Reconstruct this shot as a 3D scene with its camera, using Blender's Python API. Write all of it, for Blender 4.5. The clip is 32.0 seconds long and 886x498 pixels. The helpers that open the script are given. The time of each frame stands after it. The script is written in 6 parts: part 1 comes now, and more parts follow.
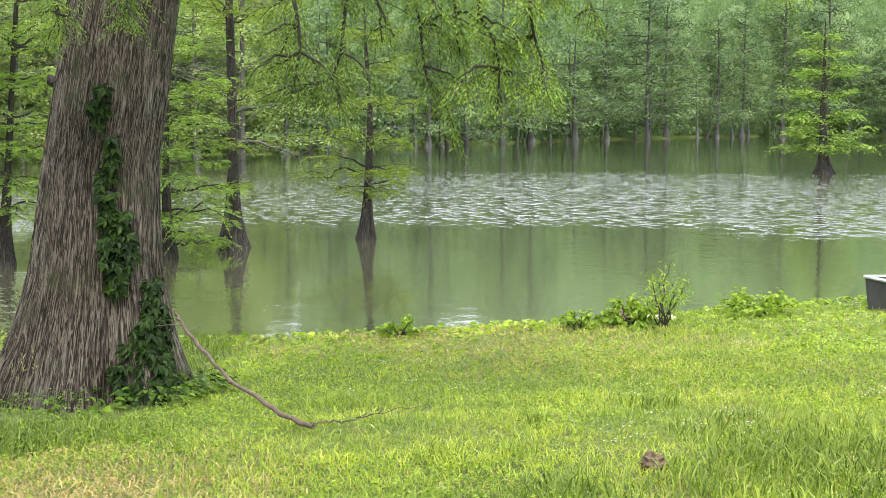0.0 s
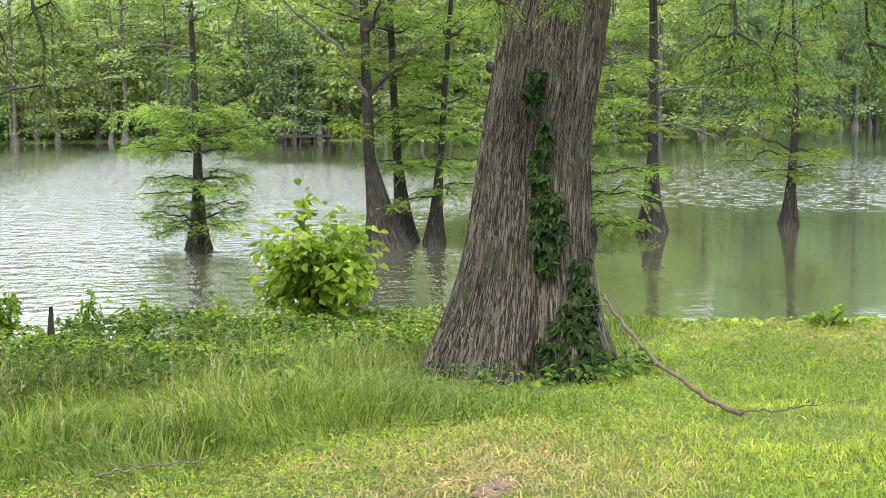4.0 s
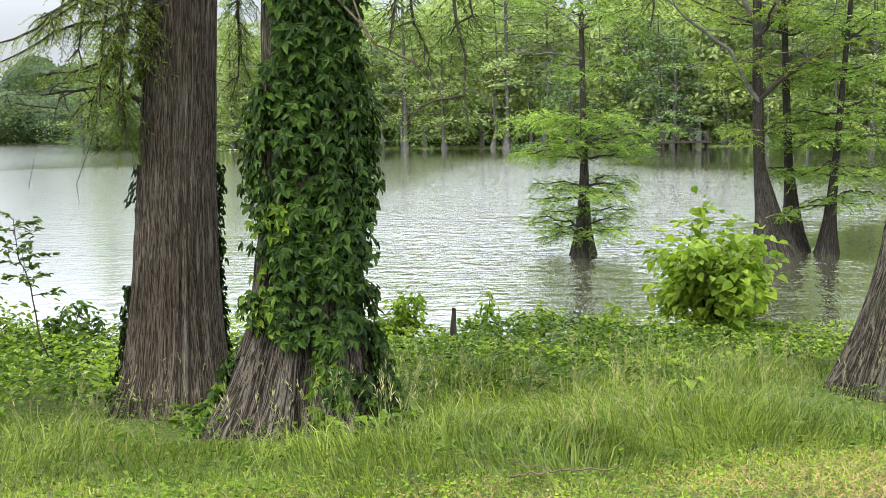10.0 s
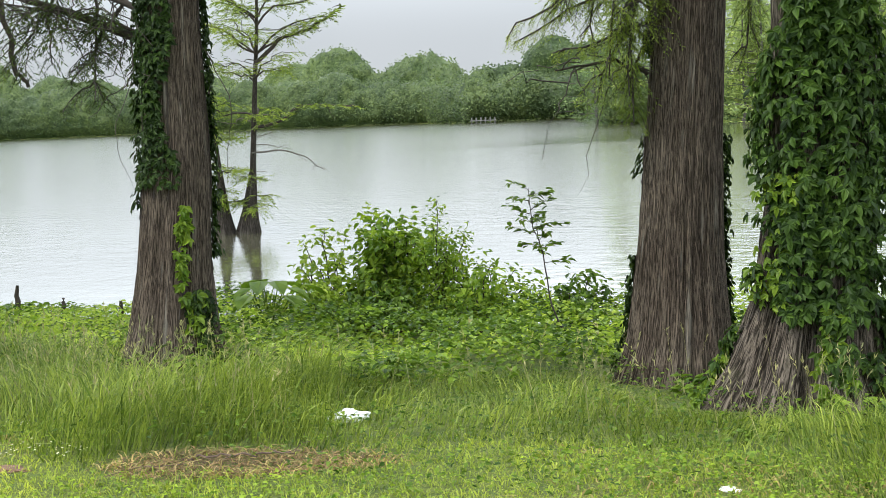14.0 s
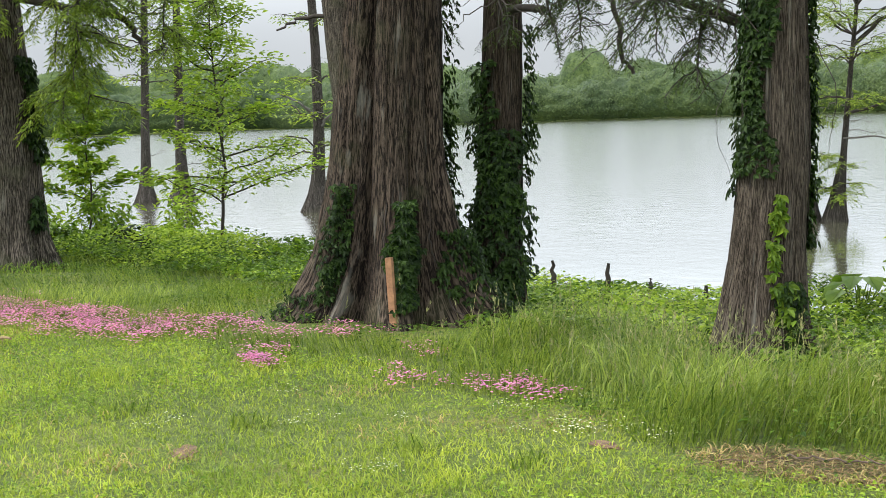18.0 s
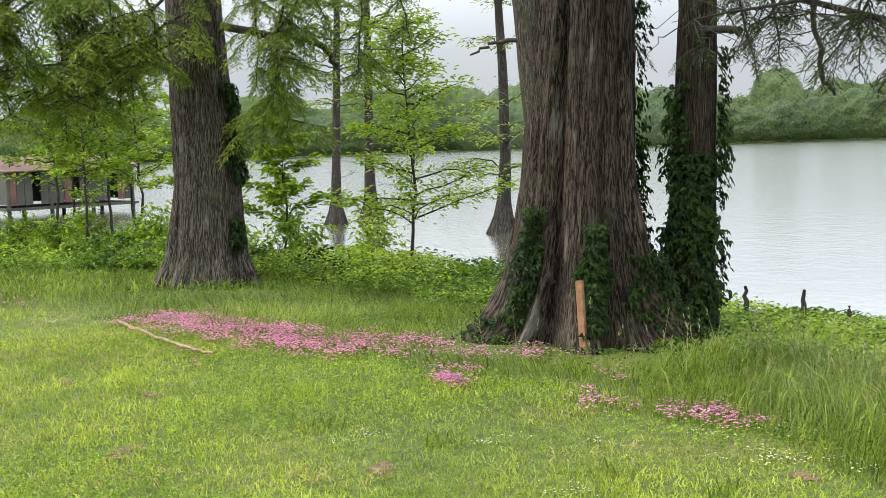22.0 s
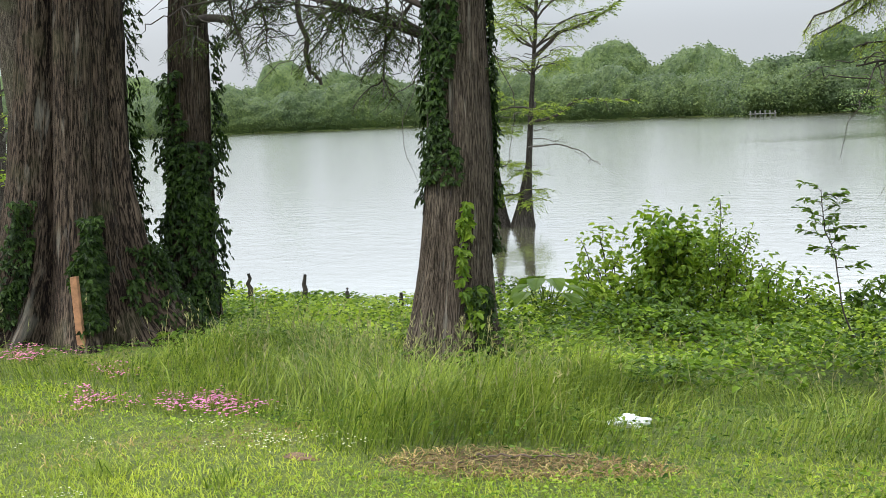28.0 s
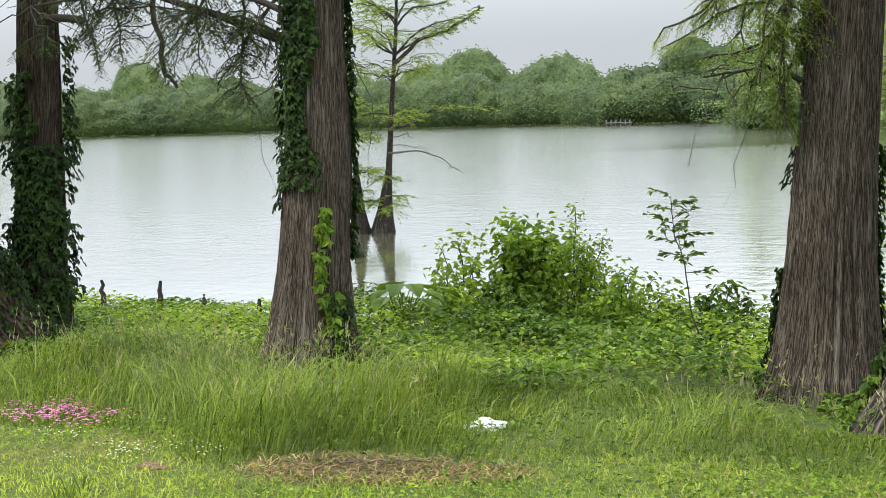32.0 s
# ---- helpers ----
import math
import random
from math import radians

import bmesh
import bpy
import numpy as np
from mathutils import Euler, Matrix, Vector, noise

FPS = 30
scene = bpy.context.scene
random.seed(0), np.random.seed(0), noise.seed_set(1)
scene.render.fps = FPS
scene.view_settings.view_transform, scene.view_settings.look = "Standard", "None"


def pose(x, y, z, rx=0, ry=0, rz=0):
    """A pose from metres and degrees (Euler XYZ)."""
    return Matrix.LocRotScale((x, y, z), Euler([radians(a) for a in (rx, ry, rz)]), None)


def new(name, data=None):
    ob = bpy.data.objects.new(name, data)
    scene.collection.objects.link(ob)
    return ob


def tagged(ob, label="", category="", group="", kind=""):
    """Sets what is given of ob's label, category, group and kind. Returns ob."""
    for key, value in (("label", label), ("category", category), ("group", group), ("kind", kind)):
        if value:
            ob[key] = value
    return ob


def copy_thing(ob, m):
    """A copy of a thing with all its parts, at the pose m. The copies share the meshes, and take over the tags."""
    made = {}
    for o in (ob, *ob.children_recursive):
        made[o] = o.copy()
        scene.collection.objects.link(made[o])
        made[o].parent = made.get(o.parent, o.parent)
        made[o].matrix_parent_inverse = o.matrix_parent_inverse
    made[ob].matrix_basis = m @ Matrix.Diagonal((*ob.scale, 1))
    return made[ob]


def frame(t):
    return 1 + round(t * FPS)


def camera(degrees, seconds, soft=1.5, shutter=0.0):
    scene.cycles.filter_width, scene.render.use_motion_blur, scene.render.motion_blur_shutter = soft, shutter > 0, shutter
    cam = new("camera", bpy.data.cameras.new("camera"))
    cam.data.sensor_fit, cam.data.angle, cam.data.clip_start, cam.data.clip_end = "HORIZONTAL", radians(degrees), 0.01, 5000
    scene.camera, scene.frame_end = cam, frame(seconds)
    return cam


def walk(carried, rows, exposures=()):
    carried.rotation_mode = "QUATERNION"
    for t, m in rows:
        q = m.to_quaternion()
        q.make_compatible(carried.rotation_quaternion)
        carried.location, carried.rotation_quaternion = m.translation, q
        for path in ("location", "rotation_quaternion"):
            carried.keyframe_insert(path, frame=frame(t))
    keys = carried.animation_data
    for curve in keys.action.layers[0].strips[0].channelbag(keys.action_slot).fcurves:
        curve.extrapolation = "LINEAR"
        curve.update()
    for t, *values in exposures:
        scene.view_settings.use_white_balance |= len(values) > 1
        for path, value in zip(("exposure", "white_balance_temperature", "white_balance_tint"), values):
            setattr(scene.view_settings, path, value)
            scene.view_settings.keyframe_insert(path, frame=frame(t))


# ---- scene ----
ROWS = [
    (0.0, 0.213, -0.029, 1.586, 84.233, 0.086, -30.477),
    (0.5, 0.207, -0.025, 1.586, 84.009, 0.281, -28.158),
    (1.0, 0.206, -0.022, 1.585, 83.875, 0.394, -25.597),
    (1.5, 0.197, -0.020, 1.583, 83.793, 0.443, -23.024),
    (2.0, 0.191, -0.003, 1.580, 83.763, 0.407, -20.470),
    (2.5, 0.179, -0.015, 1.581, 83.732, 0.417, -18.039),
    (4.5, 0.079, 0.013, 1.590, 83.602, 0.902, -9.454),
    (5.0, 0.041, 0.027, 1.595, 83.723, 1.138, -6.741),
    (5.5, 0.018, 0.011, 1.598, 83.979, 1.306, -3.609),
    (6.0, 0.000, -0.000, 1.600, 84.256, 1.335, -0.107),
    (6.5, -0.036, -0.004, 1.604, 84.444, 1.323, 3.652),
    (7.0, -0.056, 0.009, 1.599, 84.557, 1.467, 7.716),
    (7.5, -0.093, 0.023, 1.615, 84.456, 1.424, 11.552),
    (8.0, -0.111, 0.054, 1.596, 84.482, 1.763, 14.340),
    (8.5, -0.117, 0.070, 1.595, 84.452, 1.870, 15.417),
    (9.0, -0.110, 0.013, 1.595, 84.519, 1.754, 13.130),
    (9.5, -0.090, 0.029, 1.600, 84.371, 1.360, 9.009),
    (10.0, -0.078, 0.042, 1.604, 84.106, 1.150, 5.174),
    (10.5, -0.065, 0.030, 1.613, 83.755, 0.994, 2.366),
    (11.0, -0.063, 0.038, 1.614, 83.414, 0.933, 1.472),
    (11.5, -0.064, 0.041, 1.606, 83.225, 1.035, 2.750),
    (12.0, -0.059, 0.066, 1.595, 83.168, 1.292, 6.277),
    (12.5, -0.038, 0.049, 1.598, 83.235, 1.625, 11.564),
    (13.0, -0.031, 0.062, 1.593, 83.377, 2.112, 17.627),
    (13.5, -0.037, 0.039, 1.591, 83.541, 2.376, 23.272),
    (14.0, -0.049, 0.039, 1.588, 83.656, 2.667, 28.088),
    (14.5, -0.054, 0.045, 1.591, 83.617, 2.733, 32.039),
    (15.0, -0.064, 0.044, 1.588, 83.527, 2.622, 35.543),
    (15.5, -0.073, 0.061, 1.584, 83.326, 2.590, 39.324),
    (17.5, -0.170, 0.022, 1.625, 83.472, 2.079, 51.426),
    (18.0, -0.183, 0.014, 1.631, 83.940, 2.182, 54.135),
    (18.5, -0.183, -0.003, 1.642, 84.260, 2.225, 56.974),
    (19.0, -0.191, -0.011, 1.638, 84.453, 2.223, 59.792),
    (19.5, -0.211, -0.029, 1.639, 84.538, 2.210, 62.194),
    (20.0, -0.216, -0.049, 1.644, 84.721, 2.156, 64.210),
    (20.5, -0.211, -0.059, 1.648, 85.079, 2.256, 65.613),
    (21.0, -0.224, -0.071, 1.638, 85.409, 2.281, 65.952),
    (21.5, -0.217, -0.073, 1.642, 85.450, 2.248, 64.907),
    (22.0, -0.187, -0.060, 1.644, 85.254, 2.277, 62.485),
    (22.5, -0.198, -0.037, 1.638, 84.976, 2.156, 59.271),
    (23.0, -0.201, -0.019, 1.639, 84.655, 2.111, 56.154),
    (23.5, -0.185, -0.015, 1.634, 84.388, 2.036, 53.717),
    (24.0, -0.184, -0.007, 1.628, 84.186, 2.083, 51.732),
    (24.5, -0.183, 0.008, 1.623, 84.000, 2.078, 49.876),
    (25.0, -0.182, 0.029, 1.623, 83.848, 2.126, 47.933),
    (25.5, -0.170, 0.045, 1.622, 83.766, 2.235, 46.107),
    (26.0, -0.162, 0.056, 1.621, 83.752, 2.370, 44.470),
    (26.5, -0.164, 0.055, 1.622, 83.807, 2.475, 43.073),
    (28.5, -0.164, 0.092, 1.622, 83.918, 2.658, 39.837),
    (29.0, -0.151, 0.076, 1.621, 83.939, 2.646, 39.164),
    (29.5, -0.152, 0.084, 1.621, 83.936, 2.523, 38.376),
    (30.0, -0.148, 0.078, 1.620, 83.850, 2.424, 37.426),
    (30.5, -0.148, 0.091, 1.620, 83.764, 2.215, 36.353),
    (31.0, -0.143, 0.098, 1.622, 83.748, 2.133, 35.291),
    (31.5, -0.136, 0.092, 1.621, 83.829, 2.002, 34.461),
    (32.0, -0.140, 0.087, 1.620, 83.929, 1.947, 34.163),
]
cam = camera(38.9, 32.0, soft=0.6)
# the phone brightens its picture a little while the dark wood fills the view
walk(cam, [(t, pose(*p)) for t, *p in ROWS], exposures=[(0.0, 0.64), (2.0, 0.62), (5.0, 0.68), (6.0, 0.70), (7.0, 0.60), (8.5, 0.48), (10.0, 0.60), (12.0, 0.70), (13.0, 0.47), (16.0, 0.43), (26.0, 0.38), (32.0, 0.40)])

# ---- light: bright overcast sky, a soft high sun behind the cloud ----
world = bpy.data.worlds.new("sky")
scene.world = world
world.use_nodes = True
wn, wl = world.node_tree.nodes, world.node_tree.links
wn.clear()
sky = wn.new("ShaderNodeTexSky")
sky.sky_type, sky.sun_disc = "NISHITA", False
sky.sun_elevation, sky.sun_rotation = radians(58), radians(150)
sky.air_density, sky.dust_density = 1.0, 3.0
skyk = wn.new("ShaderNodeVectorMath")
skyk.operation = "SCALE"
skyk.inputs["Scale"].default_value = 0.10
cloudtex = wn.new("ShaderNodeTexNoise")
cloudtex.inputs["Scale"].default_value, cloudtex.inputs["Detail"].default_value = 2.2, 3
cloudramp = wn.new("ShaderNodeValToRGB")
cloudramp.color_ramp.elements[0].position, cloudramp.color_ramp.elements[1].position = 0.3, 0.75
cloudramp.color_ramp.elements[0].color = (0.60, 0.66, 0.72, 1)
cloudramp.color_ramp.elements[1].color = (0.80, 0.83, 0.87, 1)
# an overcast sky is about three times as bright overhead as at the horizon
skytc = wn.new("ShaderNodeTexCoord")
skyz = wn.new("ShaderNodeSeparateXYZ")
zen = wn.new("ShaderNodeMapRange")
zen.interpolation_type = "SMOOTHSTEP"
zen.inputs["From Min"].default_value, zen.inputs["From Max"].default_value = 0.05, 0.32
zen.inputs["To Min"].default_value, zen.inputs["To Max"].default_value = 0.78, 3.3
wl.new(skytc.outputs["Generated"], skyz.inputs[0])
wl.new(skyz.outputs["Z"], zen.inputs["Value"])
grad = wn.new("ShaderNodeVectorMath")
grad.operation = "SCALE"
cover = wn.new("ShaderNodeMix")
cover.data_type = "RGBA"
cover.inputs[0].default_value = 0.85
back = wn.new("ShaderNodeBackground")
back.inputs["Strength"].default_value = 0.95
wout = wn.new("ShaderNodeOutputWorld")
wl.new(sky.outputs["Color"], skyk.inputs[0])
wl.new(cloudtex.outputs["Fac"], cloudramp.inputs["Fac"])
wl.new(skyk.outputs[0], cover.inputs[6])
wl.new(cloudramp.outputs["Color"], cover.inputs[7])
wl.new(cover.outputs[2], grad.inputs[0])
wl.new(zen.outputs[0], grad.inputs["Scale"])
wl.new(grad.outputs[0], back.inputs["Color"])
wl.new(back.outputs[0], wout.inputs[0])

sun = new("sun", bpy.data.lights.new("sun", "SUN"))
sun.data.energy, sun.data.angle, sun.data.color = 2.4, radians(14), (1.0, 0.96, 0.88)
sun.matrix_world = pose(0, 0, 30, 32, 0, -30)


# ---- materials ----
def shader(name):
    m = bpy.data.materials.new(name)
    m.use_nodes = True
    n, l = m.node_tree.nodes, m.node_tree.links
    return m, n, l, n["Principled BSDF"], n["Material Output"]


def noise_node(n, l, scale, detail=4, stretch=None, rough=0.55, source=None):
    tc = n.new("ShaderNodeTexCoord")
    tx = n.new("ShaderNodeTexNoise")
    tx.inputs["Scale"].default_value, tx.inputs["Detail"].default_value, tx.inputs["Roughness"].default_value = scale, detail, rough
    if stretch:
        mp = n.new("ShaderNodeMapping")
        mp.inputs["Scale"].default_value = stretch
        l.new(source or tc.outputs["Object"], mp.inputs[0])
        l.new(mp.outputs[0], tx.inputs[0])
    else:
        l.new(tc.outputs["Object"], tx.inputs[0])
    return tx


def ramp_node(n, l, source, stops):
    r = n.new("ShaderNodeValToRGB")
    while len(r.color_ramp.elements) < len(stops):
        r.color_ramp.elements.new(0.5)
    for e, (p, c) in zip(r.color_ramp.elements, stops):
        e.position, e.color = p, (*c, 1)
    l.new(source, r.inputs["Fac"])
    return r


def mixed(n, l, fac, a, b, mode="MIX"):
    x = n.new("ShaderNodeMix")
    x.data_type, x.blend_type = "RGBA", mode
    for v, k in ((fac, 0), (a, 6), (b, 7)):
        if isinstance(v, (int, float)):
            x.inputs[k].default_value = v
        elif isinstance(v, tuple):
            x.inputs[k].default_value = (*v, 1)
        else:
            l.new(v, x.inputs[k])
    return x.outputs[2]


def leafy(name, dark, light, glow=0.35, patch=1.5, rough=0.5, tint=None, fine=0.0):
    """Leaves and blades: colour varies from piece to piece and in patches, and light shines through."""
    m, n, l, b, out = shader(name)
    g = n.new("ShaderNodeNewGeometry")
    r = ramp_node(n, l, g.outputs["Random Per Island"], [(0, dark), (1, light)])
    p = noise_node(n, l, patch, 3)
    pr = ramp_node(n, l, p.outputs["Fac"], [(0.35, (0.6, 0.62, 0.55)), (0.65, tint or (1.25, 1.15, 0.95))])
    col = mixed(n, l, 0.8, r.outputs["Color"], pr.outputs["Color"], "MULTIPLY")
    p2 = noise_node(n, l, patch * 7, 2)
    pr2 = ramp_node(n, l, p2.outputs["Fac"], [(0.35, (0.68, 0.74, 0.72)), (0.65, (1.2, 1.14, 1.0))])
    col = mixed(n, l, 0.8, col, pr2.outputs["Color"], "MULTIPLY")
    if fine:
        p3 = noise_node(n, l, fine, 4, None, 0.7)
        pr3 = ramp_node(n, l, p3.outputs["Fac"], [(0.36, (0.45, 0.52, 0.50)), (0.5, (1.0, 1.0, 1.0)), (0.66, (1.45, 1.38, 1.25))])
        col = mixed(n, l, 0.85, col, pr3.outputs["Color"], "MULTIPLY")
        bp = n.new("ShaderNodeBump")
        bp.inputs["Strength"].default_value, bp.inputs["Distance"].default_value = 0.7, 0.5 / fine
        l.new(p3.outputs["Fac"], bp.inputs["Height"])
        l.new(bp.outputs[0], b.inputs["Normal"])
    l.new(col, b.inputs["Base Color"])
    b.inputs["Roughness"].default_value = rough
    b.inputs["Specular IOR Level"].default_value = 0.2
    tr = n.new("ShaderNodeBsdfTranslucent")
    tc = mixed(n, l, 1.0, col, (1.22, 1.27, 0.72), "MULTIPLY")
    l.new(tc, tr.inputs["Color"])
    ms = n.new("ShaderNodeMixShader")
    ms.inputs[0].default_value = glow
    l.new(b.outputs[0], ms.inputs[1])
    l.new(tr.outputs[0], ms.inputs[2])
    l.new(ms.outputs[0], out.inputs["Surface"])
    return m


def bark_material(name, dark, mid, light, fine=1.0, moss=0.0):
    """Shaggy cypress bark: thin vertical strips with dark gaps, weathered in large soft patches."""
    m, n, l, b, out = shader(name)
    # the grain runs along the trunk: its own coordinates round and up the stem
    al = n.new("ShaderNodeAttribute")
    al.attribute_name = "along"
    strips = noise_node(n, l, 1.0, 4, (40 * fine, 40 * fine, 2.6), 0.6, al.outputs["Vector"])
    wide = noise_node(n, l, 1.0, 4, (95 * fine, 95 * fine, 6.0), 0.6, al.outputs["Vector"])
    big = noise_node(n, l, 1.6, 3)
    r = ramp_node(n, l, strips.outputs["Fac"], [(0.30, light), (0.40, mid), (0.43, dark), (0.462, dark), (0.49, mid), (0.52, light), (0.55, mid), (0.575, dark), (0.60, dark), (0.63, mid), (0.72, light)])
    rw = ramp_node(n, l, wide.outputs["Fac"], [(0.34, (0.62, 0.60, 0.58)), (0.5, (0.95, 0.95, 0.95)), (0.68, (1.22, 1.2, 1.18))])
    rb = ramp_node(n, l, big.outputs["Fac"], [(0.3, (0.75, 0.70, 0.66)), (0.7, (1.15, 1.12, 1.1))])
    col = mixed(n, l, 1.0, r.outputs["Color"], rw.outputs["Color"], "MULTIPLY")
    col = mixed(n, l, 1.0, col, rb.outputs["Color"], "MULTIPLY")
    spots = noise_node(n, l, 16, 5, (1, 1, 0.12), 0.55, al.outputs["Vector"])
    sr = ramp_node(n, l, spots.outputs["Fac"], [(0.60, (0, 0, 0)), (0.70, (0.26, 0.26, 0.26))])
    col = mixed(n, l, sr.outputs["Color"], col, (0.36, 0.35, 0.30))
    if moss:
        mo = noise_node(n, l, 2.3, 4)
        mr = ramp_node(n, l, mo.outputs["Fac"], [(0.55, (0, 0, 0)), (0.68, (moss, moss, moss))])
        col = mixed(n, l, mr.outputs["Color"], col, (0.05, 0.055, 0.025))
    l.new(col, b.inputs["Base Color"])
    b.inputs["Roughness"].default_value = 0.9
    b.inputs["Specular IOR Level"].default_value = 0.15
    hh = n.new("ShaderNodeMath")
    hh.operation = "MULTIPLY_ADD"
    hh.inputs[1].default_value = 0.25
    l.new(r.outputs["Color"], hh.inputs[0])
    l.new(wide.outputs["Fac"], hh.inputs[1])
    bp = n.new("ShaderNodeBump")
    bp.inputs["Strength"].default_value, bp.inputs["Distance"].default_value = 1.0, 0.03
    l.new(hh.outputs[0], bp.inputs["Height"])
    l.new(bp.outputs[0], b.inputs["Normal"])
    return m


def plain(name, color, rough=0.7, metal=0.0, vary=0.3, scale=6.0, bump=0.0):
    m, n, l, b, out = shader(name)
    tx = noise_node(n, l, scale, 5)
    lo, hi = tuple(c * (1 - vary) for c in color), tuple(min(1, c * (1 + vary)) for c in color)
    r = ramp_node(n, l, tx.outputs["Fac"], [(0.3, lo), (0.7, hi)])
    l.new(r.outputs["Color"], b.inputs["Base Color"])
    b.inputs["Roughness"].default_value, b.inputs["Metallic"].default_value = rough, metal
    if bump:
        bp = n.new("ShaderNodeBump")
        bp.inputs["Strength"].default_value, bp.inputs["Distance"].default_value = bump, 0.02
        l.new(tx.outputs["Fac"], bp.inputs["Height"])
        l.new(bp.outputs[0], b.inputs["Normal"])
    return m


M_BARK = bark_material("cypress_bark", (0.015, 0.013, 0.010), (0.076, 0.065, 0.053), (0.185, 0.166, 0.138), moss=0.5)
M_BARK_RED = bark_material("red_cypress_bark", (0.020, 0.016, 0.012), (0.078, 0.065, 0.051), (0.150, 0.129, 0.103))
# browner bark, darkened in its colour for the deep shade on these trunks
M_BARK_SHADE = bark_material("shaded_cypress_bark", (0.007, 0.005, 0.004), (0.044, 0.034, 0.025), (0.098, 0.078, 0.059), moss=0.25)
M_BARK_WET = bark_material("water_cypress_bark", (0.014, 0.012, 0.010), (0.042, 0.038, 0.033), (0.115, 0.108, 0.096), fine=0.8, moss=0.2)
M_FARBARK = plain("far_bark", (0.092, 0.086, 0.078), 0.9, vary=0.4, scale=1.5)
M_TWIG = plain("twig_bark", (0.034, 0.027, 0.021), 0.9, vary=0.4, scale=14)
M_DEADWOOD = plain("dead_wood", (0.10, 0.070, 0.050), 0.85, vary=0.45, scale=18, bump=0.5)
M_GREYTWIG = plain("lichened_twigs", (0.105, 0.098, 0.085), 0.9, vary=0.35, scale=14)
M_NEEDLE = leafy("cypress_leaves", (0.10, 0.165, 0.022), (0.26, 0.35, 0.06), 0.40, 0.8)
# darker copy of cypress_leaves: shade of boughs against the sky put into the colour
M_NEEDLE_SHADE = leafy("shaded_cypress_leaves", (0.016, 0.034, 0.007), (0.075, 0.12, 0.023), 0.25, 0.8)
M_NEEDLE_BRIGHT = leafy("bright_cypress_leaves", (0.115, 0.22, 0.038), (0.29, 0.42, 0.10), 0.40, 0.8)
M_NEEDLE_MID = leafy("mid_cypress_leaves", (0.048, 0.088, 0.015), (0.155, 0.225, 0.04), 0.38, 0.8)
# paler than real leaves: the haze of distance is put into this colour
M_FARLEAF = leafy("hazy_cypress_leaves", (0.20, 0.29, 0.115), (0.38, 0.48, 0.20), 0.38, 0.15, fine=4.0)
# darker copy of the far leaves, with the wood's shade put into the colour
M_FARLEAF_C = leafy("shaded_far_leaves", (0.080, 0.15, 0.075), (0.22, 0.32, 0.160), 0.3, 0.15, fine=3.5)
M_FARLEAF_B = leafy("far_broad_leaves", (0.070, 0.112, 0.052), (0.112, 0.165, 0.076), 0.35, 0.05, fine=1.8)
M_CREEPER = leafy("creeper_leaves", (0.010, 0.028, 0.006), (0.056, 0.112, 0.017), 0.2, 2.5, 0.55)
# ivy green taken near black: shade from the crowns above is in the colour
M_IVY = leafy("shaded_ivy_leaves", (0.006, 0.018, 0.004), (0.034, 0.070, 0.012), 0.16, 2.5, 0.55)
M_IVY_BRIGHT = leafy("young_ivy_leaves", (0.07, 0.14, 0.015), (0.17, 0.26, 0.03), 0.35, 2.5, 0.4)
M_BUSH = leafy("bush_leaves", (0.09, 0.18, 0.02), (0.30, 0.43, 0.05), 0.38, 2.0, 0.42)
M_BUSH_BRIGHT = leafy("bright_bush_leaves", (0.15, 0.26, 0.03), (0.37, 0.49, 0.08), 0.42, 2.0, 0.42)
M_WEED = leafy("weed_leaves", (0.028, 0.072, 0.009), (0.155, 0.255, 0.032), 0.35, 1.2, 0.45)
M_GRASS = leafy("tall_grass", (0.060, 0.115, 0.016), (0.30, 0.385, 0.090), 0.35, 0.9, 0.45)
M_LAWN = leafy("lawn_grass", (0.17, 0.265, 0.045), (0.40, 0.50, 0.110), 0.38, 0.9, 0.5, (1.35, 1.15, 0.8))
M_STRAW = leafy("dry_grass", (0.28, 0.21, 0.10), (0.48, 0.40, 0.22), 0.2, 2.0, 0.8)
M_SEED = leafy("grass_seed_heads", (0.19, 0.20, 0.10), (0.36, 0.36, 0.22), 0.25, 2.0, 0.8)
M_PINK = leafy("pink_petals", (0.60, 0.12, 0.42), (0.85, 0.42, 0.70), 0.3, 3.0, 0.6, (1.1, 1.05, 1.1))
M_WHITE = leafy("white_petals", (0.65, 0.66, 0.55), (0.85, 0.85, 0.78), 0.25, 3.0, 0.6, (1.05, 1.05, 1.0))


def ground_material():
    m, n, l, b, out = shader("ground_soil")
    a = noise_node(n, l, 0.8, 6)
    f = noise_node(n, l, 75, 5, None, 0.7)
    g = noise_node(n, l, 9, 3)
    r = ramp_node(n, l, a.outputs["Fac"], [(0.3, (0.085, 0.125, 0.018)), (0.55, (0.13, 0.175, 0.027)), (0.75, (0.19, 0.185, 0.05))])
    rf = ramp_node(n, l, f.outputs["Fac"], [(0.34, (0.30, 0.32, 0.30)), (0.5, (0.95, 0.95, 0.95)), (0.66, (1.6, 1.55, 1.5))])
    rg = ramp_node(n, l, g.outputs["Fac"], [(0.35, (0.65, 0.72, 0.7)), (0.65, (1.25, 1.15, 1.05))])
    col = mixed(n, l, 1.0, r.outputs["Color"], rf.outputs["Color"], "MULTIPLY")
    col = mixed(n, l, 1.0, col, rg.outputs["Color"], "MULTIPLY")
    l.new(col, b.inputs["Base Color"])
    b.inputs["Roughness"].default_value = 0.95
    bp = n.new("ShaderNodeBump")
    bp.inputs["Strength"].default_value, bp.inputs["Distance"].default_value = 1.0, 0.03
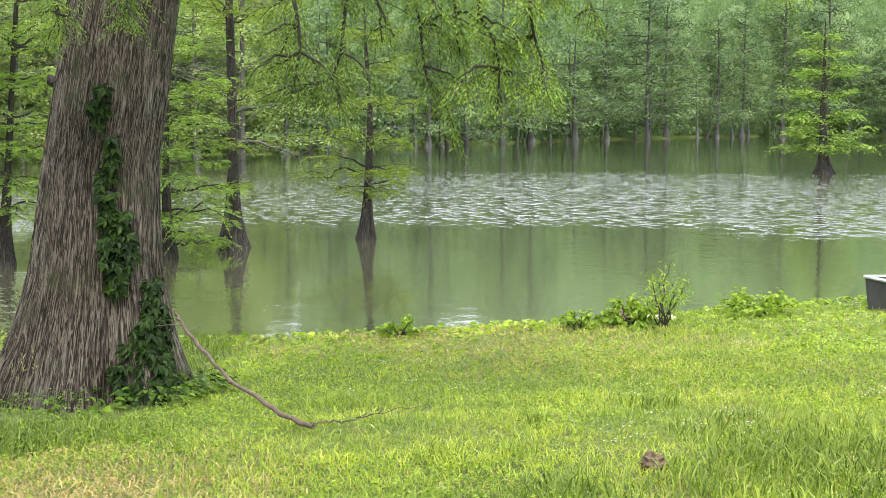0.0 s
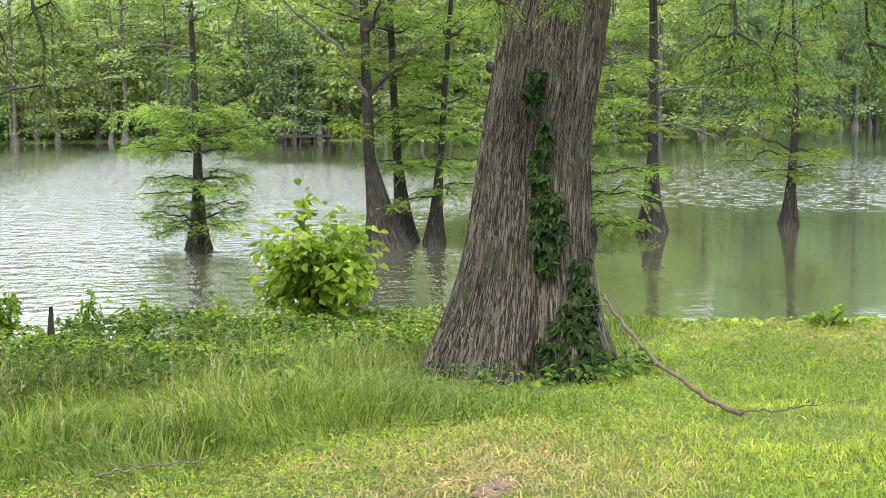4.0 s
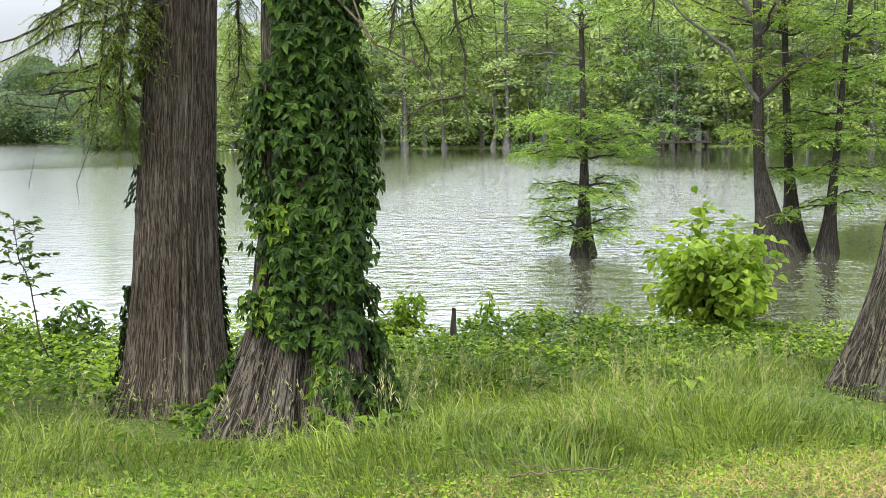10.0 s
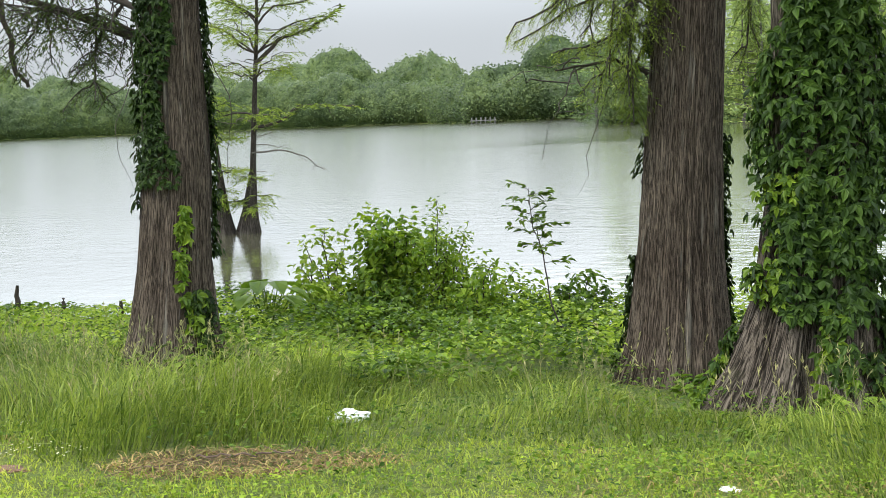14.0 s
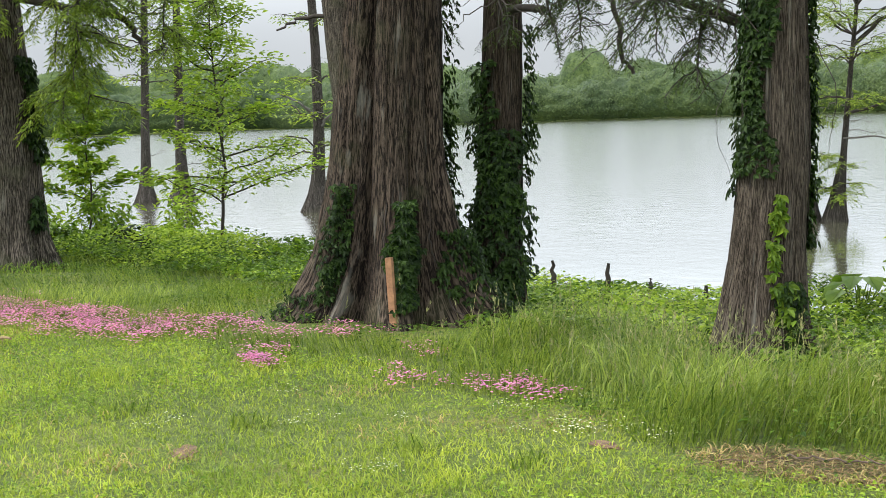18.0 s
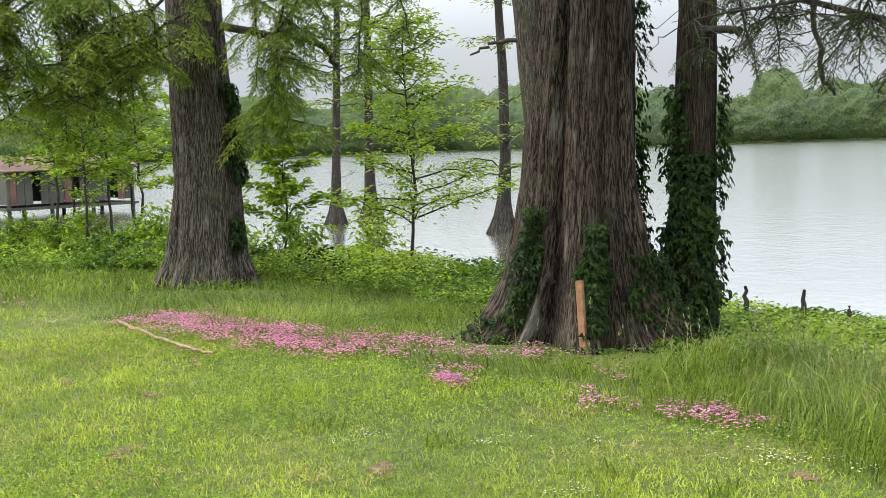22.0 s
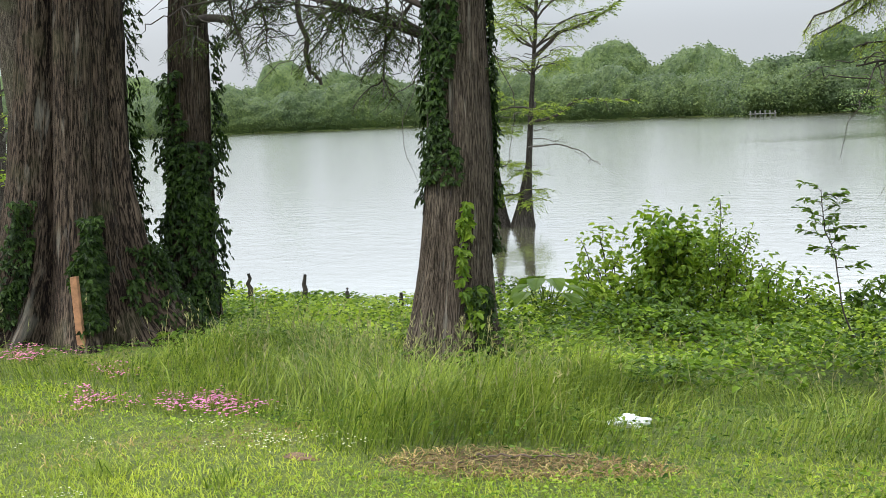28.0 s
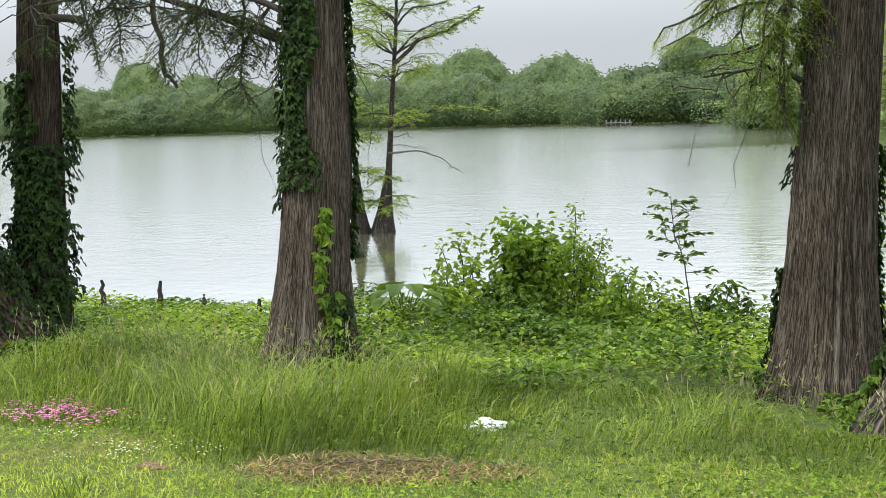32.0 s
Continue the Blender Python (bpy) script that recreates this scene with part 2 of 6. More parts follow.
    l.new(f.outputs["Fac"], bp.inputs["Height"])
    l.new(bp.outputs[0], b.inputs["Normal"])
    return m


def water_material():
    """Murky lake water: ruffled by wind in the open, calm in the sheltered cove, ruffled again in a belt beyond it."""
    m, n, l, b, out = shader("lake_water")
    b.inputs["Base Color"].default_value = (0.088, 0.088, 0.052, 1)
    b.inputs["IOR"].default_value = 1.6
    b.inputs["Coat Weight"].default_value, b.inputs["Coat IOR"].default_value, b.inputs["Coat Roughness"].default_value = 1.0, 1.6, 0.06
    tc = n.new("ShaderNodeTexCoord")
    sep = n.new("ShaderNodeSeparateXYZ")
    l.new(tc.outputs["Object"], sep.inputs[0])
    dist = n.new("ShaderNodeVectorMath")
    dist.operation = "LENGTH"
    l.new(tc.outputs["Object"], dist.inputs[0])
    wide = noise_node(n, l, 0.12, 4, (0.45, 1.0, 1.0))

    def ranged(src, a, c):
        mr = n.new("ShaderNodeMapRange")
        mr.interpolation_type = "SMOOTHSTEP"
        mr.inputs["From Min"].default_value, mr.inputs["From Max"].default_value = a, c
        l.new(src, mr.inputs["Value"])
        return mr.outputs[0]

    def calc(op, a, c):
        k = n.new("ShaderNodeMath")
        k.operation = op
        for v, s in ((a, 0), (c, 1)):
            if isinstance(v, (int, float)):
                k.inputs[s].default_value = v
            else:
                l.new(v, k.inputs[s])
        return k.outputs[0]

    shift = calc("MULTIPLY", calc("SUBTRACT", wide.outputs["Fac"], 0.5), 14.0)
    xx = calc("ADD", sep.outputs["X"], shift)
    dd = calc("ADD", dist.outputs["Value"], shift)
    open_lake = ranged(xx, 7.0, 1.0)
    belt = calc("MULTIPLY", ranged(dd, 26, 33), ranged(dd, 68, 46))
    calm = calc("ADD", 0.2, calc("MULTIPLY", ranged(dd, 17, 30), 0.8))
    gate = calc("MULTIPLY", calc("MAXIMUM", open_lake, belt), calm)
    near_shore = ranged(dist.outputs["Value"], 90, 72)
    gate = calc("MULTIPLY", gate, calc("MAXIMUM", near_shore, ranged(sep.outputs["X"], -15, -40)))
    glint = n.new("ShaderNodeTexNoise")
    glint.inputs["Scale"].default_value, glint.inputs["Detail"].default_value = 1.0, 3
    turn = n.new("ShaderNodeMapping")
    turn.inputs["Rotation"].default_value, turn.inputs["Scale"].default_value = (0, 0, radians(22)), (5.0, 1.5, 1)
    l.new(tc.outputs["Object"], turn.inputs[0])
    l.new(turn.outputs[0], glint.inputs[0])
    sparkle = calc("MULTIPLY", calc("MULTIPLY", calc("MAXIMUM", belt, open_lake), ranged(xx, -7, 3)), calc("MULTIPLY", near_shore, calm))
    lively = calc("ADD", 0.035, calc("MULTIPLY", calc("MULTIPLY", ranged(sep.outputs["X"], -9, 1), calc("ADD", 0.2, calc("MULTIPLY", ranged(sep.outputs["X"], 14, 3), 0.8))), 0.9))
    rip = noise_node(n, l, 1.0, 4, (1.6, 3.4, 1), 0.6)
    swell = noise_node(n, l, 0.5, 2, (1.0, 1.6, 1))
    chop = noise_node(n, l, 1.0, 3, (4.5, 1.5, 1), 0.6)
    waves = calc("ADD", rip.outputs["Fac"], calc("MULTIPLY", chop.outputs["Fac"], 0.8))
    height = calc("ADD", calc("MULTIPLY", waves, calc("ADD", calc("MULTIPLY", calc("MULTIPLY", gate, lively), calc("SUBTRACT", 1.0, calc("MULTIPLY", ranged(sep.outputs["X"], 4, 12), 0.7))), 0.022)), calc("ADD", calc("MULTIPLY", swell.outputs["Fac"], 0.04), calc("MULTIPLY", calc("MULTIPLY", ranged(glint.outputs["Fac"], 0.5, 0.72), sparkle), 0.27)))
    ruffle = calc("ADD", calc("MULTIPLY", calc("MULTIPLY", open_lake, gate), calc("SUBTRACT", 0.10, calc("MULTIPLY", ranged(sep.outputs["X"], -9, -1), 0.06))), 0.05)
    l.new(ruffle, b.inputs["Roughness"])
    l.new(ruffle, b.inputs["Coat Roughness"])
    bp = n.new("ShaderNodeBump")
    bp.inputs["Strength"].default_value, bp.inputs["Distance"].default_value = 0.8, 0.16
    l.new(height, bp.inputs["Height"])
    l.new(bp.outputs[0], b.inputs["Normal"])
    l.new(bp.outputs[0], b.inputs["Coat Normal"])
    return m


M_GROUND = ground_material()
M_WATER = water_material()


# ---- mesh helpers ----
class Geo:
    """Collects points and faces, then becomes one mesh."""

    def __init__(self):
        self.v, self.f, self.n = [], {3: [], 4: []}, 0
        self.along = None

    def add(self, v, quads=None, tris=None):
        v = np.asarray(v, float).reshape(-1, 3)
        for faces, k in ((quads, 4), (tris, 3)):
            if faces is not None and len(faces):
                self.f[k].append(np.asarray(faces, int).reshape(-1, k) + self.n)
        self.v.append(v)
        self.n += len(v)
        return self

    def mesh(self, name, origin=(0, 0, 0), smooth=False):
        me = bpy.data.meshes.new(name)
        v = np.concatenate(self.v) - np.asarray(origin, float) if self.v else np.zeros((0, 3))
        loops, sizes = [], []
        for k in (4, 3):
            if self.f[k]:
                fk = np.concatenate(self.f[k])
                loops.append(fk.ravel())
                sizes.append(np.full(len(fk), k))
        loops, sizes = np.concatenate(loops), np.concatenate(sizes)
        me.vertices.add(len(v))
        me.vertices.foreach_set("co", v.ravel())
        me.loops.add(len(loops))
        me.loops.foreach_set("vertex_index", loops)
        me.polygons.add(len(sizes))
        me.polygons.foreach_set("loop_start", np.r_[0, np.cumsum(sizes)[:-1]])
        me.polygons.foreach_set("use_smooth", np.full(len(sizes), smooth))
        me.update(calc_edges=True)
        if self.along is not None:
            me.attributes.new("along", "FLOAT_VECTOR", "POINT").data.foreach_set("vector", np.asarray(self.along, float).ravel())
        return me


def thing(name, at, label, category, group=""):
    ob = new(name)
    ob.location = at
    ob.empty_display_size = 0.1
    return tagged(ob, label, category, group)


def part(name, shape, material, parent, label="", smooth=False, origin=None, kind=""):
    """Links a Geo or a mesh as one object under a thing or a part. A Geo is in world metres; origin is the thing's base."""
    if isinstance(shape, Geo):
        o = origin if origin is not None else (parent.location if parent else (0, 0, 0))
        shape = shape.mesh(name, o, smooth)
    if not shape.materials:
        shape.materials.append(material)
    ob = new(name, shape)
    ob.parent = parent
    return tagged(ob, label, kind=kind)


def unit(a):
    return a / np.maximum(np.linalg.norm(a, axis=-1, keepdims=True), 1e-9)


def cards(geo, c, a, nrm, length, width, fold=0.15):
    """Narrow leaflets: four points each, folded along the middle. c: where the stalk joins."""
    n = len(c)
    length, width = np.broadcast_to(length, n)[:, None], np.broadcast_to(width, n)[:, None]
    side = unit(np.cross(a, nrm))
    mid = c + a * length * 0.45
    v = np.stack([c, mid + side * width / 2 + nrm * width * fold, c + a * length, mid - side * width / 2 + nrm * width * fold], 1)
    i = np.arange(n)[:, None] * 4
    geo.add(v, tris=np.concatenate([i + [0, 1, 2], i + [0, 2, 3]]))


def leaves(geo, c, a, nrm, length, width, fold=0.2):
    """Broad pointed leaves: six points each with a fold along the rib and a drooping tip."""
    n = len(c)
    length, width = np.broadcast_to(length, n)[:, None], np.broadcast_to(width, n)[:, None]
    side = unit(np.cross(a, nrm))
    up = nrm * width * fold
    v = np.stack([c, c + a * length * 0.3 + side * width * 0.5 + up, c + a * length * 0.68 + side * width * 0.36 + up * 0.6,
                  c + a * length - nrm * length * 0.15, c + a * length * 0.68 - side * width * 0.36 + up * 0.6, c + a * length * 0.3 - side * width * 0.5 + up], 1)
    i = np.arange(n)[:, None] * 6
    geo.add(v, tris=np.concatenate([i + [0, 1, 2], i + [0, 2, 3], i + [0, 3, 4], i + [0, 4, 5]]))


def tube(geo, pts, radii, sides=7):
    pts, radii = np.asarray(pts, float), np.asarray(radii, float)
    k = len(pts)
    d = unit(np.gradient(pts, axis=0))
    ref = np.where(np.abs(d[:, 2:3]) > 0.9, [1.0, 0, 0], [0, 0, 1.0])
    s = unit(np.cross(d, ref))
    u = np.cross(s, d)
    th = np.linspace(0, 2 * np.pi, sides, endpoint=False)
    v = pts[:, None] + radii[:, None, None] * (np.cos(th)[None, :, None] * s[:, None] + np.sin(th)[None, :, None] * u[:, None])
    i, j = np.meshgrid(np.arange(k - 1), np.arange(sides), indexing="ij")
    q = np.stack([i * sides + j, i * sides + (j + 1) % sides, (i + 1) * sides + (j + 1) % sides, (i + 1) * sides + j], -1).reshape(-1, 4)
    base = geo.n
    geo.add(v, quads=q)
    fan = [[0, j, j + 1] for j in range(1, sides - 1)]
    top = [[(k - 1) * sides, (k - 1) * sides + j + 1, (k - 1) * sides + j] for j in range(1, sides - 1)]
    geo.f[3].append(np.array(fan + top) + base)


def box(geo, lo, hi, turn=0.0, about=(0, 0), bevel=0.0):
    (x0, y0, z0), (x1, y1, z1) = lo, hi
    v = np.array([(x, y, z) for z in (z0, z1) for x, y in ((x0, y0), (x1, y0), (x1, y1), (x0, y1))], float)
    c, s = math.cos(radians(turn)), math.sin(radians(turn))
    p = v[:, :2] - about
    v[:, :2] = np.stack([p[:, 0] * c - p[:, 1] * s, p[:, 0] * s + p[:, 1] * c], 1) + about
    geo.add(v, quads=[[3, 2, 1, 0], [4, 5, 6, 7], [0, 1, 5, 4], [1, 2, 6, 5], [2, 3, 7, 6], [3, 0, 4, 7]])


def wander(p0, p1, n, wob, rng, sag=0.0):
    """A bent line from p0 to p1."""
    p0, p1 = np.asarray(p0, float), np.asarray(p1, float)
    s = np.linspace(0, 1, n)
    length = np.linalg.norm(p1 - p0)
    off = np.cumsum(rng.normal(0, 1, (n, 3)), 0)
    off -= off[0] + (off[-1] - off[0]) * s[:, None]
    out = p0 + (p1 - p0) * s[:, None] + off * wob * length / n
    out[:, 2] += sag * length * np.sin(s * np.pi)
    return out


def smooth01(x):
    x = np.clip(x, 0, 1)
    return x * x * (3 - 2 * x)


# ---- the lie of the land ----
WATER_Z = -0.8
SHORE_X = [-3000, -300, -60, -40, -28, -20, -14, -10.5, -6, -2, 1.5, 4, 6, 8.5, 11, 13.5, 18, 30, 60, 3000]
SHORE_Y = [-900, -60, 2, 4.5, 6.2, 8.0, 9.2, 9.7, 10.7, 11.5, 11.9, 11.4, 10.7, 10.25, 10.2, 9.9, 8.2, 3.5, -8, -800]
FAR_AZ = [-180, -100, -80, -62, -52, -48, -29, -27, -21.6, -20.8, -15, -5.7, 5.6, 23.3, 33.5, 46, 60, 100, 180]
FAR_D = [9e4, 330, 460, 450, 305, 298, 225, 200, 196, 132, 117, 104, 95, 95, 139, 215, 240, 260, 9e4]


def inland(x, y):
    return (np.interp(x, SHORE_X, SHORE_Y) - y) * 0.92


def far_shore(az):
    return np.interp(az, FAR_AZ, FAR_D)


def ground_z(x, y):
    x, y = np.asarray(x, float), np.asarray(y, float)
    d = inland(x, y)
    reach = 6.5 - 1.8 * smooth01((-x - 1) / 5)
    land = -0.8 + 0.45 * smooth01(d / 0.7) + 0.35 * smooth01((d - 0.7) / reach) + np.clip(0.01 * (-x - 6), 0, 0.1)
    land = land - 0.065 * np.exp(-((np.hypot(x, y) - 8.2) / 1.7) ** 2) * smooth01((y - 3) / 3)
    land = land + 0.018 * np.sin(x * 1.7 + 0.6 * y) * np.sin(y * 1.3 - 0.4 * x) * smooth01(d)
    bed = -0.8 + np.maximum(d * 0.25, -1.4)
    z = np.where(d > 0, land, bed)
    r, az = np.hypot(x, y), np.degrees(np.arctan2(x, y))
    f = r - far_shore(az)
    return np.where((d < 0) & (r > 60), np.where(f > 0, -0.75 + 0.5 * smooth01(f / 12), z), z)


def on_ground(x, y):
    return np.stack([x, y, ground_z(x, y)], -1)


rings = np.r_[0.0, np.linspace(0.5, 3, 6), np.arange(3.2, 16, 0.2), np.arange(16.5, 40, 1), np.geomspace(42, 700, 90), 1000, 2000, 4000]
azs = np.radians(np.arange(0, 360, 1.2))
gr, ga = np.meshgrid(rings, azs, indexing="ij")
gx, gy = gr * np.sin(ga), gr * np.cos(ga)
gi, gj = np.meshgrid(np.arange(len(rings) - 1), np.arange(len(azs)), indexing="ij")
na = len(azs)
gq = np.stack([gi * na + gj, gi * na + (gj + 1) % na, (gi + 1) * na + (gj + 1) % na, (gi + 1) * na + gj], -1).reshape(-1, 4)[:, ::-1]
ground_geo = Geo().add(on_ground(gx, gy), quads=gq)
tagged(part("ground", ground_geo, M_GROUND, None, smooth=True), "grassy lakeside ground sloping to the water", "ground", kind="structure")

water_geo = Geo()
wa = np.radians(np.arange(0, 360, 3))
water_geo.add(np.concatenate([[[0, 0, WATER_Z]], np.stack([4000 * np.sin(wa), 4000 * np.cos(wa), np.full(len(wa), WATER_Z)], 1)]),
              tris=[[0, 1 + (i + 1) % len(wa), 1 + i] for i in range(len(wa))])
tagged(part("water", water_geo, M_WATER, None), "calm grey-green lake with light ripples", "lake", kind="structure")


# ---- trees ----
def trunk_axis(axis, radii, top, top_r):
    """Adds the unseen upper part of a trunk."""
    axis = [np.array(p, float) for p in axis]
    lean = (axis[-1] - axis[-2]) / max(0.3, axis[-1][2] - axis[-2][2])
    axis.append(axis[-1] + np.array([lean[0] * 0.6, lean[1] * 0.6, 1]) * (top - axis[-1][2]))
    return np.array(axis), np.r_[radii, top_r]


class Trunk:
    """A fluted trunk: centre line and radius by height, ribs that spread at the foot."""

    def __init__(self, axis, radii, ribs=6, rib=0.25, rib_h=0.7, seed=0, bark=0.02, cracks=(), lobes=()):
        self.cracks, self.lobes = cracks, lobes
        self.axis, self.radii = np.asarray(axis, float), np.asarray(radii, float)
        self.z0, self.z1 = self.axis[0, 2] - 0.15, self.axis[-1, 2]
        self.ribs, self.rib, self.rib_h, self.bark = ribs, rib, rib_h, bark
        r = np.random.default_rng(seed)
        self.ph, self.tw = r.uniform(0, 6.28, 40), r.normal(0, 1, 40)
        self.amp = r.uniform(0.5, 1.2, 12)
        self.fr = np.r_[r.integers(9, 16, 4), r.integers(18, 34, 6), r.integers(36, 62, 8)]

    def centre(self, z):
        return np.stack([np.interp(z, self.axis[:, 2], self.axis[:, 0]), np.interp(z, self.axis[:, 2], self.axis[:, 1]), z], -1)

    def radius(self, th, z):
        base = np.interp(z, self.axis[:, 2], self.radii)
        h = z - self.axis[0, 2]
        foot = np.exp(-np.maximum(h, 0) / self.rib_h)
        wave = np.cos(self.ribs * th + self.ph[0] + 0.5 * np.sin(th + self.ph[1])) + 0.5 * np.cos((self.ribs + 3) * th + self.ph[2] + h * 0.3)
        out = base * (1 + self.rib * foot * wave + 0.3 * self.rib * (1 - foot) * 0.4 * np.cos(3 * th + self.ph[3]))
        for t0, push, wid in self.lobes:
            dt = np.angle(np.exp(1j * (th - t0)))
            out = out + base * push * foot * np.exp(-(dt / wid) ** 2)
        for t0, depth, wid, drift in self.cracks:
            dt = np.angle(np.exp(1j * (th - t0 - drift * h)))
            out = out - base * depth * np.exp(-(dt / wid) ** 2)
        fine = 0
        for k, f in enumerate(self.fr):
            fine = fine + np.cos(f * th + self.ph[4 + k] + self.tw[4 + k] * 1.2 * np.sin(h * (1.5 + 0.3 * k) + self.ph[k])) / (2 + 0.25 * k)
        return out + self.bark * np.abs(base) ** 0.5 * (-np.abs(fine) * 0.8 + 0.3)

    def geo(self, around=170, up=84, dense_to=3.2):
        zs = np.r_[np.linspace(self.z0, min(dense_to, self.z1), up), np.linspace(min(dense_to, self.z1), self.z1, 14)[1:]] if self.z1 > dense_to else np.linspace(self.z0, self.z1, up)
        th = np.linspace(0, 2 * np.pi, around, endpoint=False)
        T, Z = np.meshgrid(th, zs)
        R = self.radius(T, Z)
        C = self.centre(Z)
        v = C + np.stack([R * np.cos(T), R * np.sin(T), 0 * R], -1)
        n, m = Z.shape
        i, j = np.meshgrid(np.arange(n - 1), np.arange(m), indexing="ij")
        q = np.stack([i * m + j, i * m + (j + 1) % m, (i + 1) * m + (j + 1) % m, (i + 1) * m + j], -1).reshape(-1, 4)
        out = Geo().add(v, quads=q)
        out.along = np.stack([0.45 * np.cos(T), 0.45 * np.sin(T), Z], -1)
        return out

    def surface(self, th, z, off=0.0):
        R = self.radius(th, z) + off
        return self.centre(z) + np.stack([R * np.cos(th), R * np.sin(th), 0 * R], -1)


def feather(leaf_geo, twig_geo, line, rng, twig=0.4, step=0.1, leaf=0.06, width=0.015, start=0.2, droop=0.25, gap=0.03, twig_r=0.003, flat=0.25):
    """Dresses a branch with alternating side twigs, each lined with small leaflets: the feathery cypress spray."""
    line = np.asarray(line, float)
    seg = np.linalg.norm(np.diff(line, axis=0), axis=1)
    s = np.r_[0, np.cumsum(seg)]
    total = s[-1]
    at = np.arange(total * start, total, step)
    if not len(at):
        return
    at = at + rng.uniform(-0.4, 0.4, len(at)) * step
    p = np.stack([np.interp(at, s, line[:, k]) for k in range(3)], 1)
    d = unit(np.stack([np.interp(np.clip(at, 0, total * 0.999), (s[1:] + s[:-1]) / 2, np.diff(line[:, k]) / np.maximum(seg, 1e-6)) for k in range(3)], 1))
    side = unit(np.cross(d, [0, 0, 1.0]) + 1e-6)
    sgn = np.where(np.arange(len(at)) % 2 == 0, 1.0, -1.0)[:, None]
    tdir = unit(side * sgn + d * rng.uniform(0.3, 1.0, (len(at), 1)) + rng.normal(0, flat, (len(at), 3)) * [0.6, 0.6, 1] - [0, 0, droop * 0.6])
    tl = twig * rng.uniform(0.5, 1.15, len(at)) * (1 - 0.55 * (at / total) ** 2)
    k = max(3, int(twig / gap))
    u = (np.arange(k) + 0.5) / k
    pos = p[:, None] + tdir[:, None] * (tl[:, None] * u)[..., None]
    pos[..., 2] -= droop * (tl[:, None] * u ** 2)
    ldir0 = unit(np.cross(tdir, [0, 0, 1.0]) + 1e-6)
    ls = np.where(np.arange(k) % 2 == 0, 1.0, -1.0)
    ldir = unit(ldir0[:, None] * ls[None, :, None] + tdir[:, None] * 0.7 + rng.normal(0, 0.25, (len(at), k, 3)) - [0, 0, droop * 0.7])
    nn = unit(np.array([0, 0, 1.0]) + rng.normal(0, 0.45, (len(at), k, 3)))
    cards(leaf_geo, pos.reshape(-1, 3), ldir.reshape(-1, 3), nn.reshape(-1, 3), leaf * rng.uniform(0.6, 1.2, len(at) * k), width)
    if twig_geo is not None:
        for a, b, c in zip(p, pos[:, k // 2], pos[:, -1]):
            tube(twig_geo, [a, b, c], [twig_r, twig_r * 0.8, twig_r * 0.4], 3)


def clumps(leaf_geo, centres, sizes, rng, per, leaf, width, flat=0.5, heart=None):
    """Clusters of leaflets round points, for crowns far off or out of sight."""
    n = len(centres)
    off = rng.normal(0, 0.5, (n, per, 3)) * np.asarray(sizes)[:, None, None] * [1, 1, flat]
    c = (np.asarray(centres)[:, None] + off).reshape(-1, 3)
    a = unit(rng.normal(0, 1, c.shape) * [1, 1, 0.5] + unit(off.reshape(-1, 3)) * 0.6)
    nn = unit(rng.normal(0, 0.7, c.shape) + [0, 0, 1.0]) if heart is None else unit(unit(c - heart) + [0, 0, 0.5] + rng.normal(0, 0.35, c.shape))
    cards(leaf_geo, c, a, nn, leaf * rng.uniform(0.6, 1.4, len(c)), width * rng.uniform(0.7, 1.3, len(c)))


def limb_part(root, limb_geo, leaf_geo, leaf_mat):
    """One limb with its own foliage."""
    limb = part("limb", limb_geo, M_TWIG, root, smooth=True)
    part("foliage", leaf_geo, leaf_mat, limb, origin=root.location)
    return limb


def high_crown(trunk, rng, root, leaf_mat, lo=4.6, reach=3.2, limbs=16, per=26):
    """The crown over the lawn: limbs with sprays, from lo metres up to the top."""
    top = trunk.z1
    for i in range(limbs):
        z = lo + (top - lo) * (i + rng.uniform(0, 0.8)) / limbs
        a = i * 2.4 + rng.uniform(-0.4, 0.4)
        r = reach * (1 - 0.65 * (z - lo) / (top - lo)) * rng.uniform(0.75, 1.15)
        c = trunk.centre(np.array(z))
        e = c + np.array([math.cos(a) * r, math.sin(a) * r, rng.uniform(-0.2, 0.7)])
        ln = wander(c, e, 7, 0.25, rng, 0.06)
        limb_geo, leaf_geo = Geo(), Geo()
        tube(limb_geo, ln, np.linspace(0.06, 0.012, 7), 5)
        k = 9
        cc = ln[np.clip((np.linspace(0.3, 1, k) * 6).astype(int), 0, 6)] + rng.normal(0, 0.25, (k, 3))
        clumps(leaf_geo, cc, np.full(k, 0.6), rng, per, 0.22, 0.07, 0.45)
        limb_part(root, limb_geo, leaf_geo, leaf_mat)


def tree(name, label, axis, radii, mat, top=12.0, ribs=6, rib=0.22, rib_h=0.6, seed=1, leaf_mat=None, around=170, lo=4.6, reach=3.2, bark=0.03, cracks=(), lobes=()):
    ax, rr = trunk_axis(axis, radii, top, 0.06)
    face = math.atan2(-ax[0][1], -ax[0][0])
    tk = Trunk(ax, rr, ribs, rib, rib_h, seed, bark, cracks, [(face + a, p, w) for a, p, w in lobes])
    root = thing(name, ax[0], label, "tree", "tall cypresses on the bank")
    part("trunk", tk.geo(around), mat, root, smooth=True)
    rng = np.random.default_rng(seed + 50)
    high_crown(tk, rng, root, leaf_mat or M_NEEDLE, lo, reach)
    return root, tk


